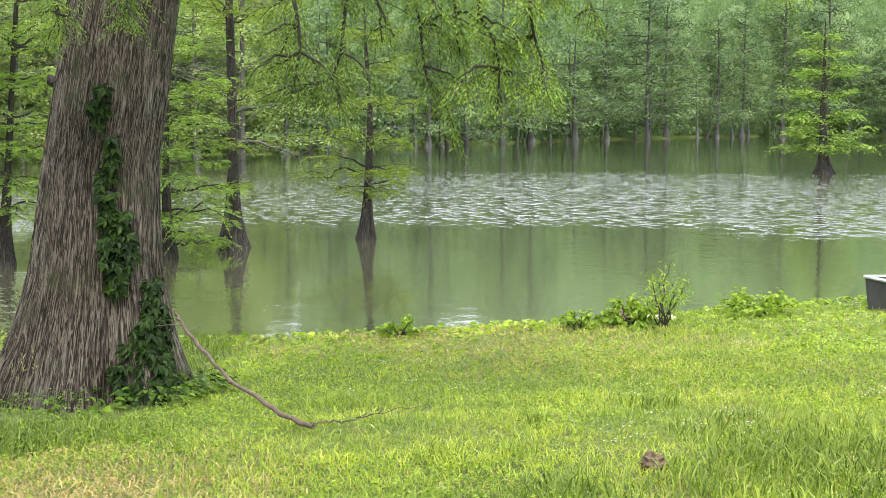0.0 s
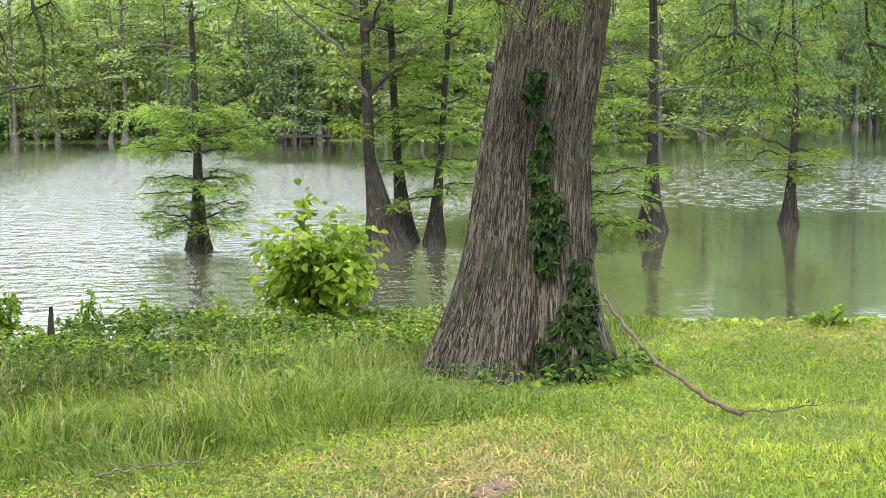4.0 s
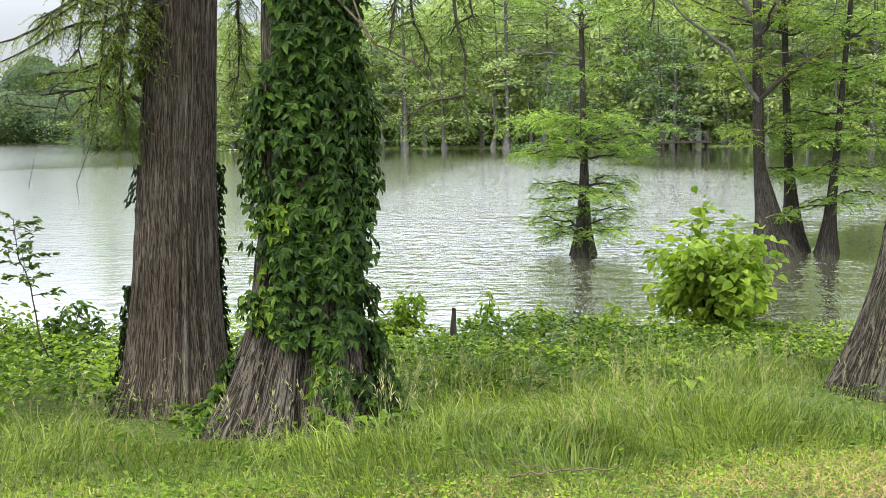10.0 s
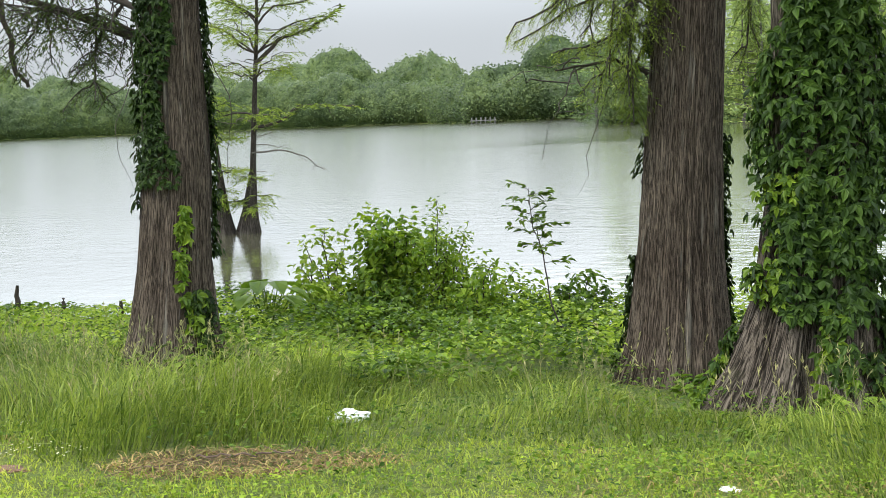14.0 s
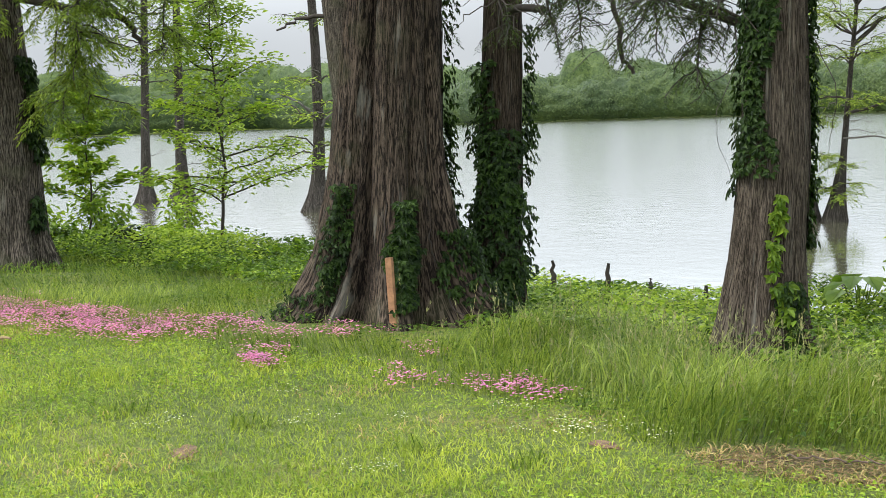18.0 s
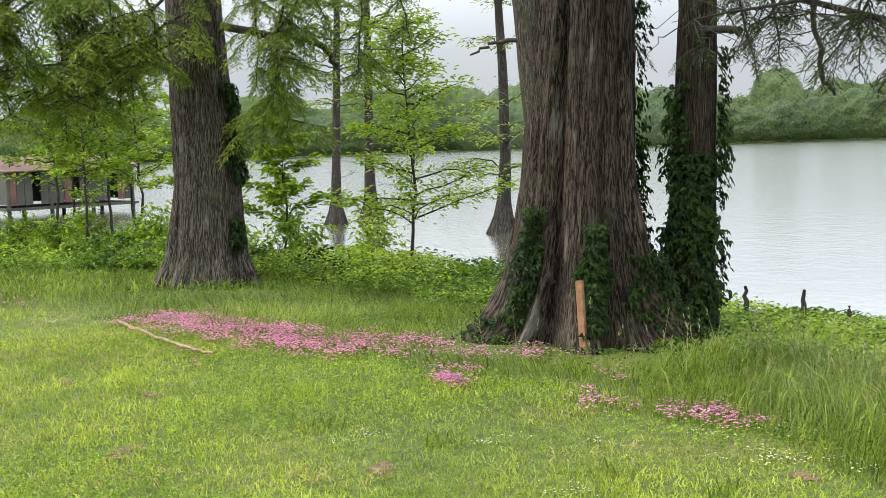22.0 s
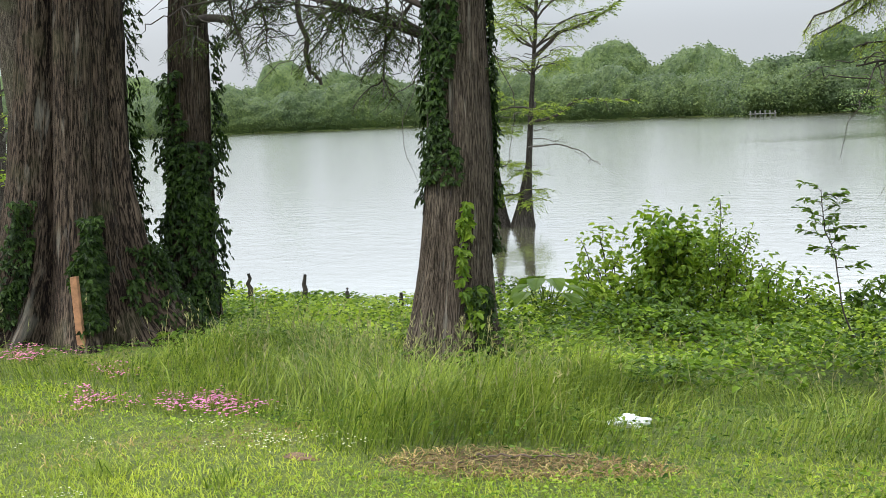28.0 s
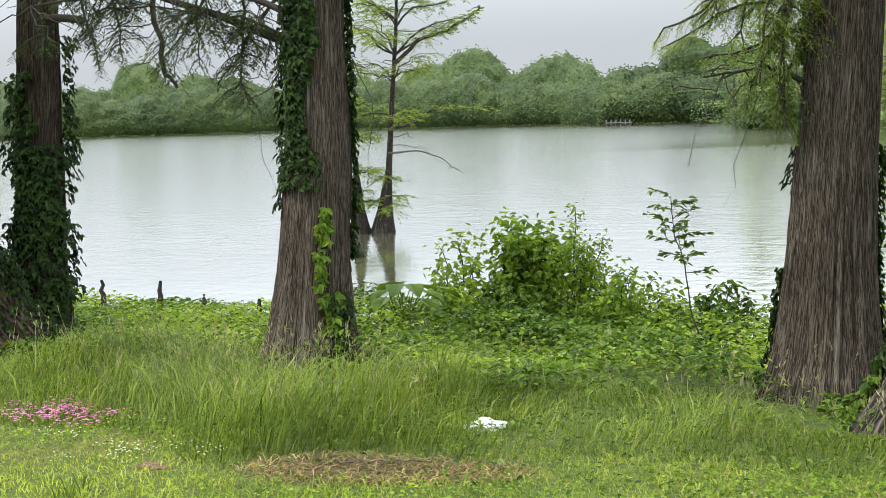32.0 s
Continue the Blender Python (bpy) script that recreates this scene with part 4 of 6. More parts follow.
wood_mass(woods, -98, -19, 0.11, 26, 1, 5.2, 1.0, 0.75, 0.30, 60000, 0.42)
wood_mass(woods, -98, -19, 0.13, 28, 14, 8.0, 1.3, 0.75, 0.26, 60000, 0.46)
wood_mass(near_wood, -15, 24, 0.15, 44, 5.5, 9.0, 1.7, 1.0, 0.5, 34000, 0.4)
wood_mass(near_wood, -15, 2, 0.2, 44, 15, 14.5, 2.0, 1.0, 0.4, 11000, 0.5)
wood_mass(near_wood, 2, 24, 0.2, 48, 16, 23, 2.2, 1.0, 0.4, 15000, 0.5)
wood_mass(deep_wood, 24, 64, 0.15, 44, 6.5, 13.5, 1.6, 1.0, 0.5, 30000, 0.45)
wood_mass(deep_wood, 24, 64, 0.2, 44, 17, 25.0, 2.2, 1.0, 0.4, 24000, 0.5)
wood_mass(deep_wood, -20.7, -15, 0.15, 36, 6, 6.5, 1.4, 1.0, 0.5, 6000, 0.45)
# the wood goes on behind the front rows on the nearer bank, with slender stems and scrub under it
stems = Geo()
for az in np.arange(-19.4, 62, 0.9):
    D = float(far_shore(az)) if az > -20.6 else 134
    a, d = az + rng.uniform(-0.4, 0.4), D + rng.uniform(3, 7)
    x, y = d * math.sin(radians(a)), d * math.cos(radians(a))
    h = rng.uniform(8, 15) * max(1, D / 125) * (0.6 if az < -16 else 1.1 if az > 28 else 1)
    wood_crown(near_wood if -15 < az < 24 else deep_wood, x, y, float(ground_z(x, y)), h, rng.uniform(2.4, 3.4), 28, 20, 0.42, 0.05, 0.4)
    a, d = az + rng.uniform(-0.5, 0.5), D + rng.uniform(0.3, 5)
    x, y = d * math.sin(radians(a)), d * math.cos(radians(a))
    z = float(ground_z(x, y))
    tube(stems, wander((x, y, z - 0.3), (x + rng.normal(0, 0.5), y, z + rng.uniform(7, 13)), 6, 0.12, rng), [0.30, 0.12, 0.09, 0.08, 0.06, 0.03], 5)
for az in np.arange(-21, 62, 0.5):
    D = float(far_shore(az)) if az > -20.6 else 134
    a, d = az + rng.uniform(-0.3, 0.3), D + rng.uniform(0.8, 5)
    if 36 < az < 52 and rng.uniform() < 0.7:
        continue
    x, y = d * math.sin(radians(a)), d * math.cos(radians(a))
    wood_crown(scrub, x, y, float(ground_z(x, y)) - 0.2, rng.uniform(0.8, 2.8), 1.4, 6, 10, 0.25)
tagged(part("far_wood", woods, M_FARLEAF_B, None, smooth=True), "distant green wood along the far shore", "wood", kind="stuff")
tagged(part("bank_wood", near_wood, M_FARLEAF, None, smooth=True), "dense green wood behind the far bank, paled in colour for haze", "wood", kind="stuff")
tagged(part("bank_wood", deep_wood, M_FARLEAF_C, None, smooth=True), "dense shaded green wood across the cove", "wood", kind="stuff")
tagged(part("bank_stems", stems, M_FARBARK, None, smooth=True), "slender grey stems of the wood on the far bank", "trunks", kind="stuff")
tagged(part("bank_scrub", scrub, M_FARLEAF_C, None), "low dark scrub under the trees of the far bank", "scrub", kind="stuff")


# ---- grass ----
LAWN_AZ = [-95, -84.6, -77, -65, -57.7, -49, -43, -35, -28, -19.5, -10, 0, 7, 13, 16, 20.2, 22.5, 30, 60]
LAWN_R = [16.5, 15.2, 12.4, 9.0, 8.1, 6.9, 6.1, 5.9, 6.3, 5.5, 5.3, 5.5, 6.3, 6.9, 7.0, 8.3, 11.5, 14, 14]
HEDGE_AZ = [-95, -84, -72, -62, -50, -33, -24, -10, -2.4, 8, 13, 17, 22, 30, 60]
HEDGE_R = [19, 18.5, 15.5, 12.6, 9.8, 7.9, 7.8, 8.6, 8.6, 9.0, 9.6, 10.4, 11.3, 12.4, 12.6]


def scatter(n, az0, az1, r0, r1, rng):
    az = np.radians(rng.uniform(az0, az1, n))
    r = np.sqrt(rng.uniform(r0 * r0, r1 * r1, n))
    return r * np.sin(az), r * np.cos(az), np.degrees(az), r


def blades(geo, x, y, h, w, lean, rng, sway=None):
    """Grass blades: a narrow tapering strip that bends over."""
    n = len(x)
    a = rng.uniform(0, 6.28, n)
    side = np.stack([np.cos(a), np.sin(a), 0 * a], 1) * (w / 2)[:, None]
    b = rng.uniform(0, 6.28, n) if sway is None else sway + rng.normal(0, 0.9, n)
    bend = np.stack([np.cos(b), np.sin(b), 0 * b], 1) * (lean * h)[:, None]
    p = on_ground(x, y) - [0, 0, 0.01]
    up = np.stack([0 * h, 0 * h, h], 1)
    m = p + bend * 0.35 + up * 0.6
    t = p + bend + up * (1 - 0.25 * lean)[:, None]
    v = np.stack([p - side, p + side, m + side * 0.75, m - side * 0.75, t], 1)
    i = np.arange(n)[:, None] * 5
    geo.add(v, quads=i + [0, 1, 2, 3], tris=i + [3, 2, 4])


def wave_noise(x, y, k, seed):
    r = np.random.default_rng(seed)
    out = 0
    for _ in range(7):
        a, f = r.uniform(0, 6.28), k * r.uniform(0.5, 1.8)
        out = out + np.sin(f * (x * math.cos(a) + y * math.sin(a)) + r.uniform(0, 6.28))
    return out / 3.2


# bare mulch patch by the path of the mower, in plan: x, y, half sizes
BARE = [(-3.55, 4.6, 0.70, 0.24)]


def bare(x, y):
    out = np.zeros_like(x)
    for cx, cy, sx, sy in BARE:
        c, s = math.cos(-0.6), math.sin(-0.6)
        u, v = (x - cx) * c - (y - cy) * s, (x - cx) * s + (y - cy) * c
        out = np.maximum(out, 1.2 - np.hypot(u / sx, v / sy) + 0.25 * wave_noise(x, y, 6, 5))
    return out


TRUNKS = [(2.51, 8.78, 0.62), (-2.67, 8.12, 0.38), (-1.67, 7.45, 0.45), (-6.13, 7.07, 0.37), (-9.28, 5.83, 0.78), (-8.99, 6.92, 0.26), (-15.16, 4.39, 0.6)]


def clear_of_trunks(x, y, k=0.8):
    ok = np.ones(len(x), bool)
    for cx, cy, r in TRUNKS:
        ok &= np.hypot(x - cx, y - cy) > r * k
    return ok


rng = np.random.default_rng(200)
lawn = Geo()


def worn(az, r):
    """The dry, thin stretch of lawn before the great tree."""
    return np.exp(-((az - 15) / 8) ** 2 - ((r - 5.7) / 0.9) ** 2)


x, y, az, r = scatter(850000, -90, 54, 3.5, 15.5, rng)
lim = np.interp(az, LAWN_AZ, LAWN_R) + 0.35 * wave_noise(x, y, 2.2, 1)
keep = (rng.uniform(0, 1, len(x)) < np.clip((5.2 / r) ** 1.5, 0.16, 1) * (1 - 0.65 * worn(az, r))) & (r < lim + rng.normal(0, 0.15, len(x))) & (inland(x, y) > 0.25) & (bare(x, y) < rng.uniform(0, 1.1, len(x))) & clear_of_trunks(x, y)
x, y, r = x[keep], y[keep], r[keep]
patch = wave_noise(x, y, 1.6, 2)
tuft = np.clip(wave_noise(x, y, 9, 12) - 0.3, 0, 1) * np.clip(wave_noise(x, y, 1.3, 13) + 0.4, 0, 1)
h = (0.042 + 0.018 * patch + 0.045 * tuft + rng.uniform(-0.015, 0.03, len(x))).clip(0.02) * (0.85 + 0.25 * (r > 8))
blades(lawn, x, y, h, rng.uniform(0.004, 0.009, len(x)) * (0.55 + r / 14), rng.uniform(0.35, 1.3, len(x)), rng)
tagged(part("lawn", lawn, M_LAWN, None), "mown yellow-green lawn with clover and weeds", "grass", kind="stuff")

straw = Geo()
x, y, az, r = scatter(420000, -92, 56, 3.3, 12, rng)
dry = 0.55 * wave_noise(x, y, 1.1, 3) + 0.3 * wave_noise(x, y, 4, 4)
keep = (r < np.interp(az, LAWN_AZ, LAWN_R) + 0.2) & (rng.uniform(0, 1, len(x)) < np.clip(dry + 0.02, 0, 1) * 0.55 + 0.55 * (bare(x, y) > 0.2) + 1.0 * worn(az, r)) & (inland(x, y) > 0.3) & clear_of_trunks(x, y)
x, y = x[keep], y[keep]
blades(straw, x, y, rng.uniform(0.02, 0.07, len(x)), rng.uniform(0.005, 0.010, len(x)), rng.uniform(0.8, 2.2, len(x)), rng)
tagged(part("dry_grass", straw, M_STRAW, None), "dry brown mown grass and thatch in the lawn", "grass", kind="stuff")

clover = Geo()
x, y, az, r = scatter(150000, -92, 56, 3.3, 12, rng)
keep = (r < np.interp(az, LAWN_AZ, LAWN_R) + 0.3) & (rng.uniform(0, 1, len(x)) < np.clip(wave_noise(x, y, 1.8, 6) + 0.35, 0, 1)) & (inland(x, y) > 0.3) & (bare(x, y) < 0.1) & clear_of_trunks(x, y)
x, y = x[keep], y[keep]
c = on_ground(x, y) + np.stack([0 * x, 0 * x, rng.uniform(0.02, 0.06, len(x))], 1)
a = rng.uniform(0, 6.28, len(x))
leaves(clover, c, np.stack([np.cos(a), np.sin(a), 0 * a], 1), unit(rng.normal(0, 0.3, (len(x), 3)) + [0, 0, 1]), rng.uniform(0.014, 0.028, len(x)), rng.uniform(0.011, 0.022, len(x)))
tagged(part("clover", clover, M_BUSH, None), "low clover and broad weeds in the lawn", "grass", kind="stuff")

tall = Geo()
x, y, az, r = scatter(440000, -95, 24, 4.8, 16.5, rng)
lim, hed = np.interp(az, LAWN_AZ, LAWN_R) + 0.35 * wave_noise(x, y, 2.2, 1), np.interp(az, HEDGE_AZ, HEDGE_R)
keep = (r > lim - 0.1) & (r < hed + 0.5) & (rng.uniform(0, 1, len(x)) < np.clip((6 / r) ** 1.1, 0.2, 1) * 0.9) & clear_of_trunks(x, y, 0.9) & (bare(x, y) < 0.1)
x, y, r, az, lim = x[keep], y[keep], r[keep], az[keep], lim[keep]
grow = smooth01((r - lim + 0.2) / 1.0) * (0.7 + 0.4 * wave_noise(x, y, 2.4, 7) + 0.35 * wave_noise(x, y, 9, 8)).clip(0.1)
lush = np.interp(az, [-95, -60, -53, -47, -36, -32, -28, -20, -12, 2, 10, 16], [0.4, 0.45, 0.75, 1.35, 1.25, 0.5, 0.38, 0.55, 0.95, 0.9, 0.7, 0.4])
h = (0.06 + 0.28 * grow * lush).clip(0.05) * rng.uniform(0.5, 1.3, len(x))
for cx, cy, cr in TRUNKS:
    near = np.hypot(x - cx * 0.94, y - cy * 0.94)
    h = h * (0.25 + 0.75 * smooth01((near - cr * 0.9) / 0.8))
wid = np.where(rng.uniform(0, 1, len(x)) < 0.12, rng.uniform(0.008, 0.013, len(x)), rng.uniform(0.0035, 0.007, len(x)))
blades(tall, x, y, h, wid, rng.uniform(0.3, 1.3, len(x)), rng, 3.5 * wave_noise(x, y, 1.6, 15))
x, y, az, r = scatter(60000, -98, -58, 15, 30, rng)
keep = (inland(x, y) > 0.3) & clear_of_trunks(x, y)
x, y = x[keep], y[keep]
blades(tall, x, y, rng.uniform(0.06, 0.2, len(x)), rng.uniform(0.01, 0.025, len(x)), rng.uniform(0.2, 0.9, len(x)), rng)
# coarse tufts in the mown lawn
for tx, ty, tr, tn in [(4.2, 3.9, 0.5, 900), (4.7, 4.0, 0.5, 900), (5.0, 4.6, 0.6, 700), (3.4, 4.2, 0.3, 250), (3.3, 5.2, 0.10, 60), (4.1, 5.6, 0.08, 50), (3.6, 5.0, 0.09, 50), (5.2, 5.9, 0.2, 120), (1.9, 7.0, 0.6, 700), (1.4, 6.9, 0.5, 500),
                       (-5.2, 3.4, 0.12, 60), (-6.2, 3.0, 0.12, 60), (-7.0, 2.6, 0.15, 70), (-4.6, 3.6, 0.1, 50)]:
    a, q = rng.uniform(0, 6.28, tn), tr * np.sqrt(rng.uniform(0, 1, tn))
    x, y = tx + np.cos(a) * q, ty + np.sin(a) * q
    ok = clear_of_trunks(x, y)
    x, y = x[ok], y[ok]
    blades(tall, x, y, rng.uniform(0.06, 0.16, len(x)), rng.uniform(0.005, 0.011, len(x)), rng.uniform(0.3, 1.0, len(x)), rng)
tagged(part("tall_grass", tall, M_GRASS, None), "long unmown green grass round the trees", "grass", kind="stuff")


seed = Geo()
x, y, az, r = scatter(5500, -62, 14, 5.2, 10, rng)
thick = np.interp(az, [-62, -52, -48, -38, -34, -28, -24, -16, -4, 4, 12, 14], [0.1, 0.2, 0.8, 0.8, 0.2, 0.3, 0.3, 0.25, 0.5, 0.5, 0.3, 0.1])
keep = (r > np.interp(az, LAWN_AZ, LAWN_R) + 0.15) & (r < np.interp(az, HEDGE_AZ, HEDGE_R) + 0.2) & (rng.uniform(0, 1, len(x)) < thick * (0.5 + 0.5 * wave_noise(x, y, 3, 9))) & clear_of_trunks(x, y, 1.0)
x, y = x[keep], y[keep]
h = rng.uniform(0.25, 0.48, len(x))
tilt = rng.normal(0, 0.22, (len(x), 2))
p0 = on_ground(x, y)
p1 = p0 + np.stack([tilt[:, 0] * h, tilt[:, 1] * h, h], 1)
cards(seed, p0, unit(p1 - p0), unit(rng.normal(0, 1, (len(x), 3))), h, 0.003)
for k in range(7):
    q = p0 + (p1 - p0) * rng.uniform(0.78, 1.0, (len(x), 1))
    cards(seed, q, unit(unit(p1 - p0) + rng.normal(0, 0.35, (len(x), 3))), unit(rng.normal(0, 1, (len(x), 3))), rng.uniform(0.02, 0.05, len(x)), 0.006)
tagged(part("seeding_grass", seed, M_SEED, None), "pale seeding grass stalks above the long grass", "grass", kind="stuff")


# ---- bank weeds and bushes ----
def weeds(name, label, n, az0, az1, hmax, mat, seed, lo=0.0, hi=9.0, leaf=(0.05, 0.10), r0=7, r1=19, shape=None, lip=0.05):
    """A belt of leafy weeds between the long grass and the water's edge."""
    rng = np.random.default_rng(seed)
    g = Geo()
    x, y, az, r = scatter(n, az0, az1, r0, r1, rng)
    hed = np.interp(az, HEDGE_AZ, HEDGE_R)
    d = inland(x, y)
    keep = (r > hed + lo + 0.3 * wave_noise(x, y, 2, seed)) & (r < hed + hi) & (d > lip) & clear_of_trunks(x, y, 1.0)
    x, y, r, az = x[keep], y[keep], r[keep], az[keep]
    prof = hmax * (0.7 + 0.45 * wave_noise(x, y, 2.6, seed + 1)).clip(0.15) * (shape(x, y, az) if shape else 1)
    u = rng.uniform(0.25, 1, len(x)) ** 0.6
    c = on_ground(x, y) + np.stack([0 * x, 0 * x, prof * u], 1)
    a = rng.uniform(0, 6.28, len(x))
    dirs = unit(np.stack([np.cos(a), np.sin(a), rng.uniform(-0.5, 0.35, len(x))], 1))
    ln = rng.uniform(*leaf, len(x))
    leaves(g, c, dirs, unit(rng.normal(0, 0.4, (len(x), 3)) + [0, 0, 1]), ln, ln * rng.uniform(0.5, 0.75, len(x)))
    tagged(part(name, g, mat, None), label, "weeds", kind="stuff")


def bank_height(x, y, az):
    return np.interp(az, [-95, -62, -57, -44, -41, -20, -12, 12], [1.25, 1.2, 0.55, 0.5, 1.0, 1.0, 0.85, 0.7])


weeds("bank_weeds", "dense green weeds and creeper on the bank", 175000, -95, 14, 0.34, M_WEED, 300, leaf=(0.03, 0.068), shape=bank_height)
weeds("bright_bank_weeds", "bright yellow-green weeds along the water's edge", 125000, -95, 14, 0.38, M_BUSH_BRIGHT, 310, lo=0.35, leaf=(0.03, 0.065), shape=bank_height)
weeds("meadow_weeds", "small leafy weeds among the long grass", 70000, -95, 16, 0.15, M_WEED, 305, lo=-2.9, hi=0.4, leaf=(0.015, 0.038), r0=5, r1=17)
weeds("lawn_edge_weeds", "low bright weeds fringing the lawn at the water", 12000, 13, 56, 0.09, M_BUSH_BRIGHT, 320, lo=-2.2, r0=9, r1=17, lip=0.0, shape=lambda x, y, az: smooth01(1.3 - inland(x, y)))


def bush(name, label, at, w, h, stems, n, leaf, mat, seed, wide=0.6, group=""):
    """A leafy bush: stems fanning up from one foot, leaves gathered along their outer parts."""
    rng = np.random.default_rng(seed)
    x, y = at
    base = np.array([x, y, float(ground_z(x, y)) - 0.03])
    root = thing(name, base, label, "bush", group)
    per = n // stems
    for i in range(stems):
        st, lf = Geo(), Geo()
        a, q = i * 2.4 + rng.uniform(-0.3, 0.3), math.sqrt((i + 0.5) / stems)
        e = base + np.array([math.cos(a) * q * w / 2, math.sin(a) * q * w / 2, h * (1 - 0.45 * q * q) * rng.choice([0.5, 0.7, 0.85, 0.98])])
        ln = wander(base + rng.normal(0, 0.02, 3) * [1, 1, 0], e, 8, 0.3, rng, 0.03)
        tube(st, ln, np.linspace(0.010, 0.003, 8), 5)
        s = rng.uniform(0.35, 1.05, per) ** 0.7
        c = np.stack([np.interp(s, np.linspace(0, 1, 8), ln[:, k]) for k in range(3)], 1) + rng.normal(0, 0.16 * min(w, h) / 2, (per, 3))
        d = unit((c - (base + [0, 0, h * 0.5])) * [1, 1, 0.4] + rng.normal(0, 0.45, (per, 3)) * [1, 1, 0.5] - [0, 0, 0.22])
        ll = rng.uniform(*leaf, per)
        leaves(lf, c, d, unit(rng.normal(0, 0.35, (per, 3)) + [0, 0, 1] + d * 0.3), ll, ll * wide * rng.uniform(0.8, 1.2, per))
        stem = part("stem", st, M_TWIG, root, smooth=True)
        part("foliage", lf, mat, stem, origin=root.location)
    return root



# creeping ivy and weeds round the great trunk's foot
rng = np.random.default_rng(330)
foot = Geo()
for cx, cy, cr, cn in [(2.75, 8.05, 0.3, 130), (3.1, 8.35, 0.28, 200), (2.2, 7.95, 0.3, 50), (-5.6, 6.85, 0.3, 300), (-8.2, 6.4, 0.4, 500), (-1.2, 7.1, 0.3, 350), (-2.15, 7.5, 0.3, 250)]:
    a, q = rng.uniform(0, 6.28, cn), cr * np.sqrt(rng.uniform(0, 1, cn))
    x, y = cx + np.cos(a) * q, cy + np.sin(a) * q
    ok = clear_of_trunks(x, y, 0.85)
    x, y, a = x[ok], y[ok], a[ok]
    c = on_ground(x, y) + np.stack([0 * x, 0 * x, rng.uniform(0.02, 0.14, len(x))], 1)
    leaves(foot, c, unit(np.stack([np.cos(a), np.sin(a), rng.uniform(-0.4, 0.2, len(x))], 1)), unit(rng.normal(0, 0.35, (len(x), 3)) + [0, 0, 1]), rng.uniform(0.04, 0.075, len(x)), rng.uniform(0.03, 0.055, len(x)))
tagged(part("ground_ivy", foot, M_WEED, None), "creeping ivy and weeds round the trunks", "ivy", kind="stuff")


# ---- bushes and saplings ----
bush("sycamore_bush", "bushy young sycamore with large yellow-green leaves at the water", (1.3, 11.3), 1.1, 1.4, 26, 1700, (0.07, 0.13), M_BUSH_BRIGHT, 400, 0.85)
bush("leafy_bush", "tall domed green bush on the bank by the water", (-5.95, 9.95), 0.8, 1.27, 26, 2800, (0.05, 0.09), M_BUSH, 401, 0.75, group="bank bushes")
bush("leafy_bush", "upright fine-leaved bush beside a domed one", (-5.32, 9.75), 0.55, 1.25, 14, 1500, (0.035, 0.065), M_BUSH, 402, 0.5, group="bank bushes")
bush("leafy_bush", "open leafy bush behind the ivy-hung tree", (-6.55, 9.75), 0.75, 0.95, 12, 600, (0.05, 0.085), M_BUSH_BRIGHT, 403, 0.7, group="bank bushes")
bush("leafy_bush", "spreading light green bush above the water", (-4.85, 9.6), 1.0, 0.8, 18, 1400, (0.04, 0.075), M_BUSH, 414, group="bank bushes")
bush("leafy_bush", "low green bush before the domed one", (-5.6, 9.3), 1.3, 0.5, 18, 1300, (0.045, 0.08), M_WEED, 415, group="bank bushes")
bush("leafy_bush", "low light bush before the domed one", (-6.25, 9.2), 1.0, 0.5, 14, 800, (0.045, 0.08), M_BUSH_BRIGHT, 416, group="bank bushes")
bush("leafy_bush", "low dark tangled bush above the water", (-4.3, 10.1), 1.0, 0.55, 14, 800, (0.05, 0.09), M_WEED, 404, group="bank bushes")
bush("leafy_bush", "weedy bush beside the creeper-clad trunk", (-1.44, 10.7), 0.45, 0.72, 8, 420, (0.05, 0.09), M_BUSH, 405, group="bank bushes")
bush("leafy_bush", "thin weedy bush at the water's edge", (-0.75, 11.0), 0.42, 0.52, 7, 240, (0.04, 0.08), M_BUSH, 406, group="bank bushes")
bush("leafy_bush", "thin weedy bush at the water's edge", (-0.3, 11.1), 0.46, 0.50, 7, 240, (0.04, 0.08), M_BUSH_BRIGHT, 407, group="bank bushes")
bush("leafy_bush", "small bright bush against the dark water", (0.35, 11.2), 0.4, 0.45, 7, 200, (0.04, 0.08), M_BUSH_BRIGHT, 408, group="bank bushes")
bush("cypress_seedling", "feathery bright cypress seedling at the lawn's edge", (7.93, 9.0), 0.55, 0.75, 9, 420, (0.04, 0.07), M_BUSH_BRIGHT, 409, 0.3)
bush("leafy_bush", "low bright bush at the lawn's edge", (7.75, 9.25), 0.6, 0.32, 10, 420, (0.05, 0.08), M_BUSH_BRIGHT, 410, group="bank bushes")
bush("leafy_bush", "low bright bush at the lawn's edge", (9.2, 9.1), 0.9, 0.30, 14, 600, (0.05, 0.08), M_BUSH_BRIGHT, 411, group="bank bushes")
bush("leafy_bush", "small weed bush at the lawn's edge", (7.2, 9.35), 0.35, 0.26, 7, 160, (0.04, 0.07), M_BUSH, 412, group="bank bushes")
bush("leafy_bush", "small weed bush at the lawn's edge", (5.6, 9.9), 0.45, 0.24, 7, 160, (0.04, 0.07), M_BUSH, 413, group="bank bushes")
